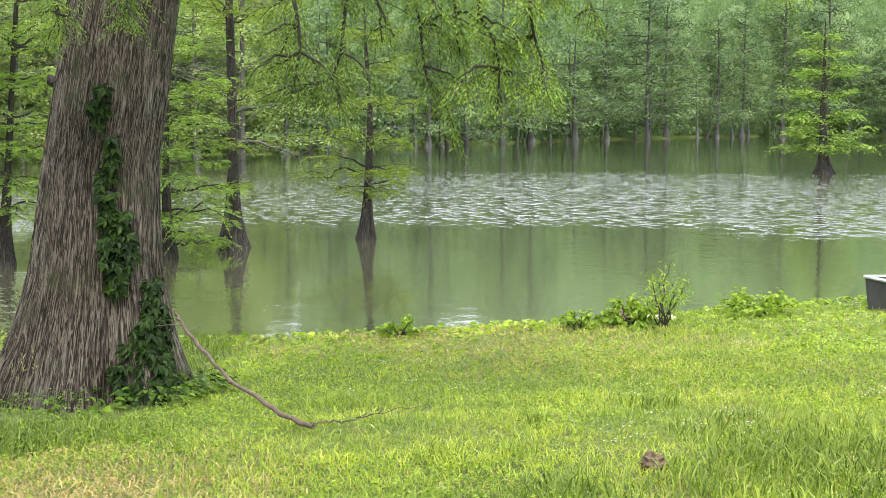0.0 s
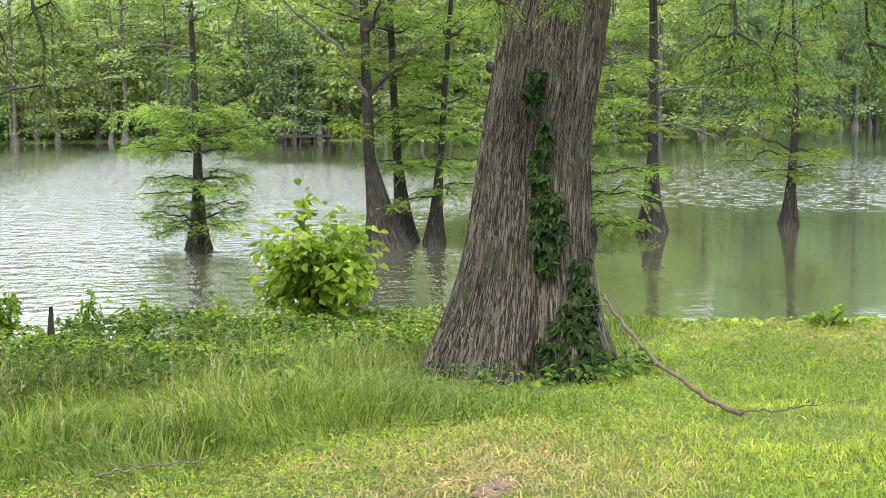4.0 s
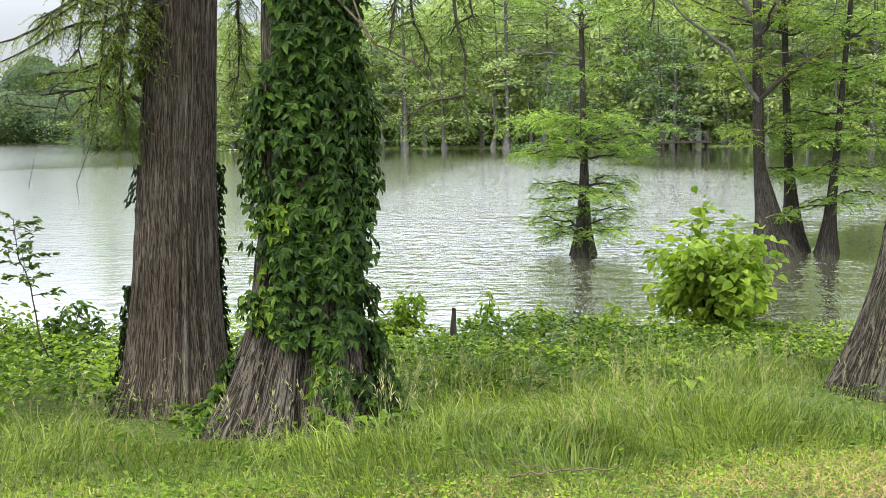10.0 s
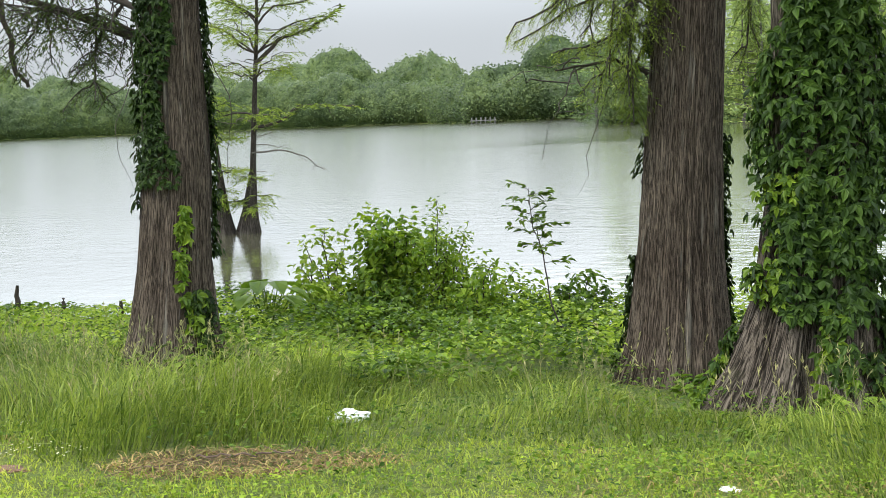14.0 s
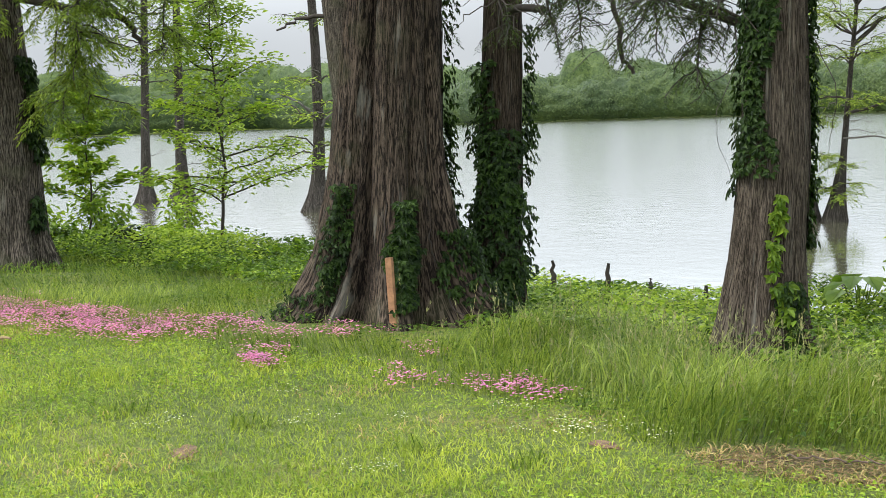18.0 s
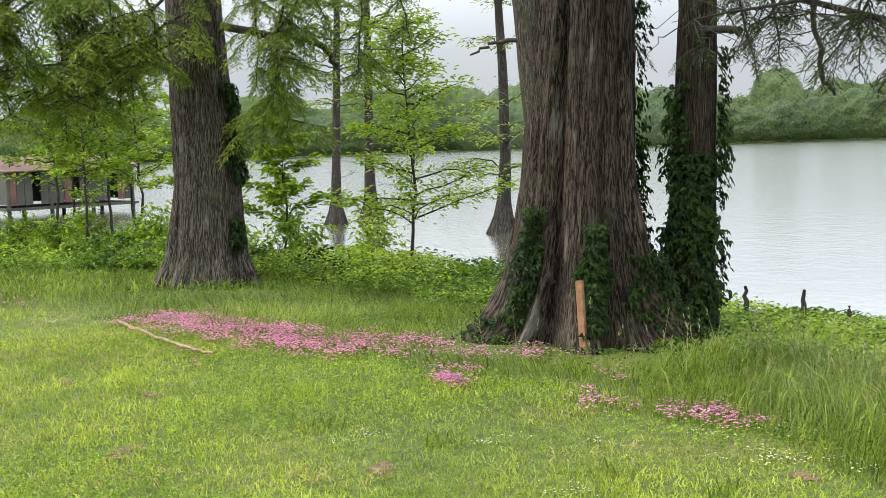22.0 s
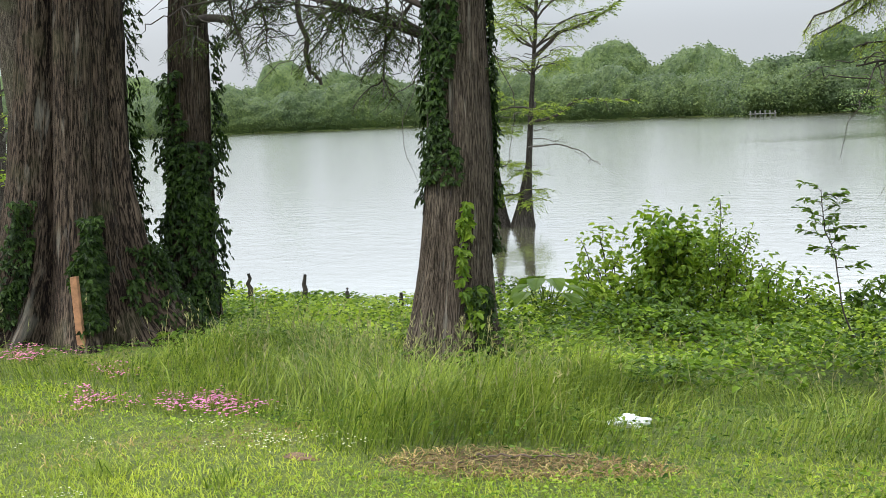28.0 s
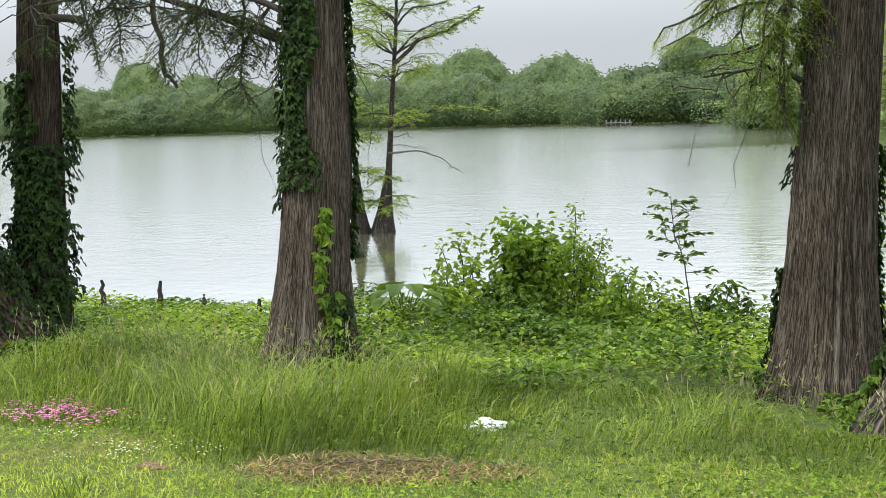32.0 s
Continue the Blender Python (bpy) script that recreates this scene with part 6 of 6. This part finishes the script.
# forked and crooked limbs of the lake trees, and thin hanging vines
rng = np.random.default_rng(595)
for root, pts, r0, leafy_mat in [
        (W3, [(-15.92, 21.35, 1.25), (-15.9, 21.27, 1.36), (-15.4, 21.63, 1.52), (-15.1, 21.84, 1.8), (-14.8, 22.04, 1.81), (-14.11, 22.49, 1.76)], 0.04, M_NEEDLE),
        (W3, [(-15.95, 21.3, 0.86), (-15.41, 21.62, 0.93), (-15.03, 21.89, 0.74), (-14.69, 22.11, 0.43)], 0.022, None),
        (W3, [(-15.8, 21.4, 2.7), (-15.35, 21.67, 3.21), (-14.76, 22.07, 3.42), (-14.26, 22.4, 3.8)], 0.05, M_NEEDLE),
        (WA, [(3.29, 21.7, 1.8), (2.72, 21.53, 2.71), (2.15, 21.59, 3.15), (1.68, 21.63, 3.64)], 0.042, None),
        (WA, [(3.29, 21.7, 1.8), (3.83, 21.36, 2.34), (4.39, 21.25, 2.65), (4.93, 21.13, 2.82)], 0.042, M_NEEDLE),
        (WA, [(3.28, 21.7, 2.95), (3.05, 21.48, 3.41), (2.96, 21.5, 3.9)], 0.06, None),
        (WA, [(3.28, 21.7, 2.95), (3.56, 21.41, 3.39), (3.8, 21.37, 3.9)], 0.06, None),
        (W2, [(8.88, 22.55, 1.8), (9.23, 22.32, 1.88), (9.62, 22.16, 1.93), (9.92, 22.03, 1.9)], 0.035, None),
        (W2, [(8.88, 22.55, 1.22), (9.22, 22.32, 1.24), (9.71, 22.12, 1.08), (9.95, 22.01, 0.97)], 0.028, None),
        (W2, [(8.88, 22.55, 2.35), (8.46, 22.62, 2.56), (8.07, 22.75, 2.61)], 0.03, None),
        (W2, [(8.88, 22.55, 2.1), (8.36, 22.65, 2.35), (7.78, 22.85, 2.61)], 0.03, None),
        (W5, [(-29.55, 17.1, 1.7), (-29.54, 16.76, 1.96), (-29.68, 16.5, 2.19), (-29.9, 16.11, 2.39)], 0.05, None),
        (W5, [(-29.55, 17.1, 1.35), (-29.28, 17.21, 1.68), (-29.16, 17.41, 1.88)], 0.05, None),
        (W1, [(0.35, 21.85, 3.1), (-0.05, 21.8, 3.41), (-0.44, 21.8, 3.61)], 0.03, None),
        (W1, [(0.36, 21.85, 2.57), (-0.07, 21.8, 2.69), (-0.75, 21.79, 2.71)], 0.022, None),
        (T1, [(-2.95, 7.85, 1.75), (-3.06, 7.75, 1.4), (-3.11, 7.73, 1.22), (-3.1, 7.74, 1.11), (-3.17, 7.71, 0.98)], 0.003, None),
        (T4, [(-6.04, 6.75, 1.9), (-6.08, 6.58, 1.57), (-6.08, 6.58, 1.41), (-6.04, 6.62, 1.25), (-5.99, 6.66, 1.11)], 0.003, None),
        (T4, [(-5.7, 7.1, 2.1), (-5.53, 7.17, 1.73), (-5.56, 7.15, 1.46), (-5.59, 7.13, 1.14)], 0.004, None)]:
    p = np.array(pts)
    s = np.linspace(0, 1, 14)
    q = np.stack([np.interp(s, np.linspace(0, 1, len(p)), p[:, k]) for k in range(3)], 1) + rng.normal(0, 0.012 if r0 > 0.01 else 0.004, (14, 3))
    g = Geo()
    tube(g, q, np.linspace(r0, r0 * 0.3, 14), 7)
    if r0 > 0.01:
        for k in range(5, 14, 2):
            tube(g, wander(q[k], q[k] + rng.normal(0, 0.22, 3) * [1, 1, 0.7], 6, 0.4, rng), np.linspace(r0 * 0.3, r0 * 0.1, 6), 4)
    limb = part("limb" if r0 > 0.01 else "hanging_vine", g, M_GREYTWIG if r0 > 0.01 and leafy_mat is None else M_TWIG, root, smooth=True)
    if leafy_mat:
        lf = Geo()
        feather(lf, None, q, rng, twig=0.5, step=0.07, leaf=0.10, width=0.032, start=0.35, droop=0.1, gap=0.03, flat=0.15)
        part("foliage", lf, leafy_mat, limb, origin=root.location)


# ---- flowers and small things ----
def flowers(name, label, spots, mat, seed, hmin, hmax, size):
    """Patches of small flowers: x, y, radius, count."""
    rng = np.random.default_rng(seed)
    for x, y, r, n in spots:
        n = int(n * 1.9)
        g, st = Geo(), Geo()
        a = rng.uniform(0, 6.28, n)
        seeds = rng.normal(0, 0.55, (max(5, n // 14), 2)) * r
        pick = seeds[rng.integers(0, len(seeds), n)] + rng.normal(0, 0.05, (n, 2))
        px, py = x + pick[:, 0] * 1.2, y + pick[:, 1] * 0.8
        c = on_ground(px, py) + np.stack([0 * px, 0 * px, rng.uniform(hmin, hmax, n)], 1)
        for k in range(5):
            b = a + k * 1.2566
            d = unit(np.stack([np.cos(b), np.sin(b), np.full(n, 0.35)], 1))
            cards(g, c, d, unit(np.array([0, 0, 1.0]) - d * 0.3), size * rng.uniform(0.8, 1.2, n), size * 0.7)
        root = thing(name, (x, y, float(ground_z(x, y))), label, "flowers", name)
        part("bloom", g, mat, root, kind="stuff")
        b = on_ground(px, py)
        side = np.array([0.0012, 0.0006, 0])
        i = np.arange(n)[:, None] * 4
        st.add(np.stack([b - side, b + side, c + side, c - side], 1), quads=i + [0, 1, 2, 3])
        part("greenery", st, M_GRASS, root, kind="stuff")


flowers("pink_flower_patch", "low patch of bright pink wood sorrel in the grass", [
    (-11.89, 3.0, 0.5, 520), (-11.47, 3.22, 0.6, 700), (-10.88, 3.4, 0.6, 750), (-10.26, 3.56, 0.6, 750), (-9.65, 3.72, 0.55, 600), (-9.41, 4.02, 0.5, 400),
    (-9.31, 4.38, 0.30, 160), (-7.61, 3.80, 0.10, 230), (-8.57, 4.45, 0.25, 150), (-8.37, 4.93, 0.22, 120), (-6.01, 4.75, 0.2, 130), (-6.15, 4.56, 0.2, 60), (-5.64, 4.64, 0.28, 60),
    (-6.7, 4.35, 0.2, 70), (-14.24, 1.81, 0.6, 160), (-0.28, 8.7, 0.10, 70), (-7.3, 4.9, 0.2, 50), (-8.0, 4.1, 0.2, 60)], M_PINK, 700, 0.03, 0.075, 0.012)
flowers("white_clover_patch", "scattered white clover heads in the grass", [
    (-4.9, 4.5, 0.5, 60), (-5.3, 4.2, 0.4, 40), (-5.9, 3.2, 0.8, 50), (-4.5, 3.3, 0.8, 50), (5.0, 5.0, 0.9, 70), (6.5, 5.6, 1.2, 90), (8.2, 7.2, 1.2, 160), (9.6, 8.0, 0.8, 160), (-12.5, 2.6, 0.8, 120), (4.2, 8.0, 1.0, 60)], M_WHITE, 701, 0.02, 0.05, 0.007)

M_STAKE = plain("weathered_stake_wood", (0.27, 0.135, 0.065), 0.8, vary=0.35, scale=25, bump=0.4)
stake_geo = Geo()
box(stake_geo, (-0.027, -0.02, -0.15), (0.027, 0.02, 0.53))
stake = tagged(part("wooden_stake", stake_geo, M_STAKE, None, origin=(0, 0, 0)), "square brown wooden stake driven in beside the trunk", "stake")
stake.matrix_basis = pose(-8.45, 5.43, 0.0, 1, -1.5, 30)


def crumpled(name, at, size, mat, label, category, seed, amp=0.35, n=20):
    """A crumpled or lumpy closed shape on the ground."""
    rng = np.random.default_rng(seed)
    th, ph = np.meshgrid(np.linspace(0, 2 * np.pi, n * 2, endpoint=False), np.linspace(0.02, np.pi - 0.02, n))
    d = np.stack([np.cos(th) * np.sin(ph), np.sin(th) * np.sin(ph), np.cos(ph)], -1)
    r = np.ones(th.shape)
    for k in range(14):
        w = rng.normal(0, 3.2, 3)
        r += amp * 0.3 * np.abs(np.sin(d @ w + rng.uniform(0, 6.28))) - amp * 0.15
    v = d * r[..., None] * np.array(size) / 2
    x, y = at
    z0 = float(ground_z(x, y)) + size[2] * 0.38
    m, k = n, n * 2
    i, j = np.meshgrid(np.arange(m - 1), np.arange(k), indexing="ij")
    q = np.stack([i * k + j, (i + 1) * k + j, (i + 1) * k + (j + 1) % k, i * k + (j + 1) % k], -1).reshape(-1, 4)
    g = Geo().add(v, quads=q)
    g.f[3].append(np.array([[0, jj, jj + 1] for jj in range(1, k - 1)] + [[(m - 1) * k, (m - 1) * k + jj + 1, (m - 1) * k + jj] for jj in range(1, k - 1)]))
    ob = tagged(part(name, g, mat, None), label, category)
    ob.matrix_basis = pose(x, y, z0, 0, 0, rng.uniform(0, 360))
    return ob


M_PLASTIC = plain("white_plastic_film", (0.62, 0.65, 0.66), 0.35, vary=0.12, scale=20, bump=0.3)
M_SOIL = plain("dry_soil", (0.13, 0.085, 0.055), 0.95, vary=0.5, scale=30, bump=0.8)
M_DEADLEAF = plain("dead_leaf", (0.115, 0.068, 0.036), 0.85, vary=0.5, scale=30, bump=0.4)
M_STRAWWOOD = plain("pale_dry_wood", (0.24, 0.165, 0.085), 0.85, vary=0.35, scale=15, bump=0.3)
M_PLANK = plain("bleached_board", (0.48, 0.43, 0.33), 0.8, vary=0.25, scale=12, bump=0.3)
bag = crumpled("plastic_bag", (-3.7, 5.64), (0.13, 0.07, 0.045), M_PLASTIC, "crumpled white plastic bag lying in the grass", "litter", 710, 0.8)
bag.matrix_basis = pose(-3.7, 5.64, float(ground_z(-3.7, 5.64)) + 0.03, 0, 0, 25)
crumpled("paper_scrap", (-1.43, 4.97), (0.06, 0.04, 0.02), M_PLASTIC, "small white scrap of paper in the grass", "litter", 711, 0.6, 10)
crumpled("soil_clod", (3.94, 4.38), (0.08, 0.07, 0.07), M_SOIL, "dark clod of soil on the lawn", "soil", 712, 0.7, 12)
crumpled("driftwood_lump", (7.85, 9.55), (0.20, 0.12, 0.10), M_SOIL, "dark lump of driftwood at the lawn's edge", "driftwood", 713, 0.7, 12)
for k, (x, y, sx) in enumerate([(-7.2, 1.5, 0.22), (-5.93, 2.5, 0.16), (-8.6, 2.0, 0.16), (-9.4, 1.6, 0.12), (-4.6, 4.1, 0.12)]):
    crumpled("dead_leaves", (x, y), (sx, sx * 0.5, 0.012), M_DEADLEAF, "small heap of brown dead leaves on the lawn", "leaf litter", 714 + k, 0.9, 12)

plank_geo = Geo()
box(plank_geo, (-0.28, -0.04, 0.0), (0.28, 0.04, 0.025))
plank = tagged(part("board", plank_geo, M_PLANK, None, origin=(0, 0, 0)), "pale weathered board lying at the lawn's edge", "board")
plank.matrix_basis = pose(8.1, 9.42, float(ground_z(8.1, 9.42)) + 0.02, 0, 2, -12)


def lying(name, label, pts, r0, r1, mat, seed, twigs=0, r_twig=0.005):
    """A fallen branch on the ground."""
    rng = np.random.default_rng(seed)
    p = np.array(pts, float)
    s = np.linspace(0, 1, 26)
    q = np.stack([np.interp(s, np.linspace(0, 1, len(p)), p[:, k]) for k in range(3)], 1)
    q = (q + np.roll(q, 1, 0) + np.roll(q, -1, 0)) / 3 if len(p) > 2 else q
    q[0], q[-1] = p[0], p[-1]
    q += rng.normal(0, 0.006, q.shape)
    q[:, 2] = np.maximum(q[:, 2], ground_z(q[:, 0], q[:, 1]) + r0 * 0.6)
    root = thing(name, (q[-1][0], q[-1][1], float(ground_z(q[-1][0], q[-1][1]))), label, "branch")
    g = Geo()
    tube(g, q, np.linspace(r0, r1, 26) * rng.uniform(0.85, 1.15, 26), 8)
    part("stem", g, mat, root, smooth=True)
    for i in range(twigs):
        c = q[rng.integers(6, 24)]
        h = Geo()
        e = c + rng.normal(0, 0.16, 3) * [1, 1, 0.2]
        e[2] = max(e[2], float(ground_z(e[0], e[1])) + 0.01)
        tube(h, wander(c, e, 6, 0.3, rng), np.linspace(r_twig, r_twig * 0.4, 6), 4)
        part("twig", h, mat, root, smooth=True)


lying("fallen_branch", "crooked bare fallen branch leaning on the great trunk", [(2.95, 8.25, 0.30), (2.91, 8.03, 0.26), (2.89, 7.62, 0.17), (2.87, 7.09, 0.05), (2.94, 6.63, -0.03), (2.99, 6.13, -0.07)], 0.009, 0.016, M_DEADWOOD, 720, 3)
lying("fallen_twig", "thin dead twig lying on the lawn", [(3.0, 6.15, -0.05), (3.21, 6.07, -0.05), (3.36, 5.99, 0.0)], 0.006, 0.003, M_DEADWOOD, 721, 3, 0.003)
lying("fallen_branch", "pale straight fallen branch beside the pink flowers", [(-12.0, 2.57, 0.12), (-10.85, 2.62, 0.10), (-9.96, 2.72, 0.09), (-9.65, 2.77, 0.09)], 0.017, 0.010, M_STRAWWOOD, 722, 6)
lying("fallen_twig", "brown twig lying in the mulch", [(-3.9, 4.5, 0.02), (-3.4, 4.75, 0.03)], 0.006, 0.003, M_DEADWOOD, 723, 3, 0.003)
lying("fallen_twig", "brown twig lying in the dry grass", [(-0.3, 5.5, 0.02), (0.2, 5.62, 0.03)], 0.006, 0.003, M_DEADWOOD, 724, 3, 0.003)


def knee(at, h, r, seed):
    """A cypress knee: a dark pointed stump."""
    rng = np.random.default_rng(seed)
    z = float(ground_z(*at))
    g = Geo()
    s = np.linspace(0, 1, 10)
    tube(g, np.stack([at[0] + rng.normal(0, 0.006, 10), at[1] + rng.normal(0, 0.006, 10), z - 0.1 + (h + 0.1) * s], 1), r * (1.3 - 0.95 * s ** 0.8), 9)
    tagged(part("cypress_knee", g, M_TWIG, None, smooth=True), "dark pointed cypress knee at the water's edge", "stump", "cypress knees")


for k, (x, y, top) in enumerate([(-10.13, 8.55, 0.08), (-9.6, 8.84, 0.06), (-9.15, 9.0, -0.08), (-0.95, 10.3, 0.05), (-8.6, 9.2, -0.12)] ):
    knee((x, y), top - float(ground_z(x, y)), 0.044, 730 + k)

# ---- brown mulch on the bare patches ----
rng = np.random.default_rng(740)
mulch = Geo()
x, y, az, r = scatter(260000, -60, 40, 3.4, 7.5, rng)
keep = bare(x, y) > rng.uniform(0.1, 0.5, len(x))
x, y = x[keep], y[keep]
c = on_ground(x, y) + np.stack([0 * x, 0 * x, rng.uniform(0.0, 0.02, len(x))], 1)
a = rng.uniform(0, 6.28, len(x))
cards(mulch, c, np.stack([np.cos(a), np.sin(a), rng.uniform(-0.2, 0.3, len(x))], 1), unit(rng.normal(0, 0.3, (len(x), 3)) + [0, 0, 1]), rng.uniform(0.02, 0.07, len(x)), rng.uniform(0.003, 0.008, len(x)))
M_MULCH = leafy("brown_litter", (0.09, 0.062, 0.04), (0.28, 0.205, 0.125), 0.1, 3.0, 0.9)
tagged(part("mulch", mulch, M_MULCH, None), "brown dead needles and mulch on bare soil", "leaf litter", kind="stuff")

crumpled("bark_fragment", (1.35, 4.97), (0.20, 0.10, 0.025), M_SOIL, "dark rotting bark fragment lying in the dry lawn", "bark", 741, 0.6)
lying("fallen_twig", "thin pale twig beside the rotting bark", [(1.05, 4.92, 0.03), (1.50, 5.05, 0.05)], 0.006, 0.003, M_STRAWWOOD, 742, 3, 0.003)

# ---- boat ----
M_HULL = plain("dull_aluminium_paint", (0.034, 0.032, 0.027), 0.75, 0.0, 0.45, 5, 0.2)
M_RIM = plain("bare_aluminium", (0.42, 0.44, 0.42), 0.45, 0.6, 0.2, 8)


def jon_boat(at, turn):
    """A flat-bottomed jon boat: 3.2 m long, square raked ends, benches and rolled rim."""
    x, y = at
    root = thing("jon_boat", (x, y, float(ground_z(x, y)) - 0.04), "dark green aluminium flat-bottomed boat pulled up on the grass", "boat")
    root.rotation_euler = (0, 0, radians(turn))
    st = np.array([0.0, 0.25, 0.8, 1.6, 2.4, 3.2])
    half_b, half_t = np.array([0.36, 0.44, 0.50, 0.52, 0.52, 0.50]), np.array([0.44, 0.53, 0.60, 0.62, 0.62, 0.60])
    zb, zt = np.array([0.06, 0.02, 0.0, 0.0, 0.0, 0.0]) - 0.04, np.array([0.40, 0.38, 0.37, 0.36, 0.36, 0.36]) - 0.04

    def skin(off):
        g = Geo()
        v = []
        for s, b, t, z0, z1 in zip(st, half_b, half_t, zb, zt):
            s = min(max(s, off), 3.2 - off)
            v += [(s, -(t - off), z1), (s, -(b - off), z0 + off), (s, b - off, z0 + off), (s, t - off, z1)]
        q = []
        for i in range(len(st) - 1):
            for j in range(3):
                a = i * 4 + j
                q.append([a, a + 4, a + 5, a + 1] if off == 0 else [a, a + 1, a + 5, a + 4])
        n = (len(st) - 1) * 4
        q += [[0, 1, 2, 3], [n + 3, n + 2, n + 1, n]]
        g.add(v, quads=q)
        return g

    part("hull", skin(0.0), M_HULL, root, origin=(0, 0, 0))
    part("inner_hull", skin(0.02), M_HULL, root, origin=(0, 0, 0))
    for sgn in (-1, 1):
        g = Geo()
        tube(g, np.stack([st, sgn * half_t, zt], 1), np.full(len(st), 0.02), 8)
        part("gunwale", g, M_RIM, root, smooth=True, origin=(0, 0, 0))
    for s, t, z in ((0.0, 0.44, 0.36), (3.2, 0.60, 0.32)):
        g = Geo()
        tube(g, [(s, -t, z), (s, 0, z), (s, t, z)], [0.02] * 3, 8)
        part("end_rim", g, M_RIM, root, smooth=True, origin=(0, 0, 0))
    for s in (0.55, 1.5, 2.6):
        g = Geo()
        box(g, (s - 0.13, -0.55, 0.24), (s + 0.13, 0.55, 0.28))
        part("bench", g, M_RIM, root, origin=(0, 0, 0))
    for s in (0.8, 1.6, 2.4):
        for sgn in (-1, 1):
            g = Geo()
            tube(g, [(s, sgn * 0.51, 0.03), (s, sgn * 0.6, 0.32)], [0.015, 0.015], 5)
            part("rib", g, M_HULL, root, origin=(0, 0, 0))


jon_boat((10.46, 8.52), -18)

# ---- boathouse and docks across the water ----
M_TIN = plain("rusty_tin", (0.10, 0.048, 0.032), 0.8, 0.0, 0.5, 1.2)
M_BOARD = plain("grey_boards", (0.052, 0.05, 0.038), 0.85, vary=0.3, scale=1.5)
M_PALE = plain("pale_painted_boards", (0.14, 0.14, 0.13), 0.7, vary=0.15, scale=1.0)


def lake_house(name, label, at, turn, w, d, h, mats, posts=4, roof_h=0.6, walls=True):
    """A house on posts over the water: deck, posts, boarded walls, tin roof."""
    x, y = at
    root = thing(name, (x, y, WATER_Z), label, "boathouse")
    root.rotation_euler = (0, 0, radians(turn))
    wall_m, roof_m, post_m = mats
    for i in range(posts):
        for sgn in (-1, 1):
            g = Geo()
            px = -w / 2 + w * i / (posts - 1)
            tube(g, [(px, sgn * d / 2, -1.0), (px, sgn * d / 2, h)], [0.09, 0.09], 6)
            part("post", g, post_m, root, origin=(0, 0, 0))
    g = Geo()
    box(g, (-w / 2 - 0.2, -d / 2 - 0.2, 0.35), (w / 2 + 0.2, d / 2 + 0.2, 0.47))
    part("deck", g, post_m, root, origin=(0, 0, 0))
    if walls:
        n = max(6, int(w / 0.35))
        for i in range(n):
            if i % 5 == 3:
                continue
            g = Geo()
            bx = -w / 2 + w * i / n
            box(g, (bx + 0.01, -d / 2 - 0.03, 0.6), (bx + w / n - 0.01, -d / 2 + 0.01, h - 0.02))
            part("board", g, wall_m if i % 7 else roof_m, root, origin=(0, 0, 0))
        for lo, hi, nm in (((-w / 2, d / 2, 0.6), (w / 2, d / 2 + 0.05, h - 0.02), "back_wall"), ((-w / 2 - 0.05, -d / 2, 0.6), (-w / 2, d / 2, h - 0.02), "side_wall"), ((w / 2, -d / 2, 0.6), (w / 2 + 0.05, d / 2, h - 0.02), "side_wall")):
            g = Geo()
            box(g, lo, hi)
            part(nm, g, wall_m, root, origin=(0, 0, 0))
    if roof_h:
        for sgn in (-1, 1):
            g = Geo()
            e = 0.3
            v = [(-w / 2 - e, sgn * (d / 2 + e), h - 0.1), (w / 2 + e, sgn * (d / 2 + e), h - 0.1), (w / 2 + e, 0, h + roof_h), (-w / 2 - e, 0, h + roof_h)]
            v += [(a, b, c + 0.05) for a, b, c in v]
            g.add(v, quads=[[0, 1, 2, 3], [7, 6, 5, 4], [0, 4, 5, 1], [1, 5, 6, 2], [2, 6, 7, 3], [3, 7, 4, 0]])
            part("roof", g, roof_m, root, origin=(0, 0, 0))


lake_house("boathouse", "old boathouse with rusty tin roof standing on posts", (-58.5, 10.6), 100, 5.6, 3.6, 2.1, (M_BOARD, M_TIN, M_BOARD), roof_h=0.5)
lake_house("boat_dock", "small wooden fishing dock below the far trees", (9.2, 93.5), 0, 3.2, 1.6, 1.25, (M_BOARD, M_BOARD, M_TWIG), roof_h=0, walls=False)
lake_house("boat_dock", "low grey open dock on the far shore", (-86.8, 175.7), 25, 3.6, 2.2, 0.9, (M_PALE, M_PALE, M_PALE), posts=6, roof_h=0, walls=False)
lake_house("boat_dock", "small grey roofed dock on the far shore", (-74, 190), 15, 3.0, 2.2, 1.0, (M_PALE, M_BOARD, M_BOARD), roof_h=0.5)
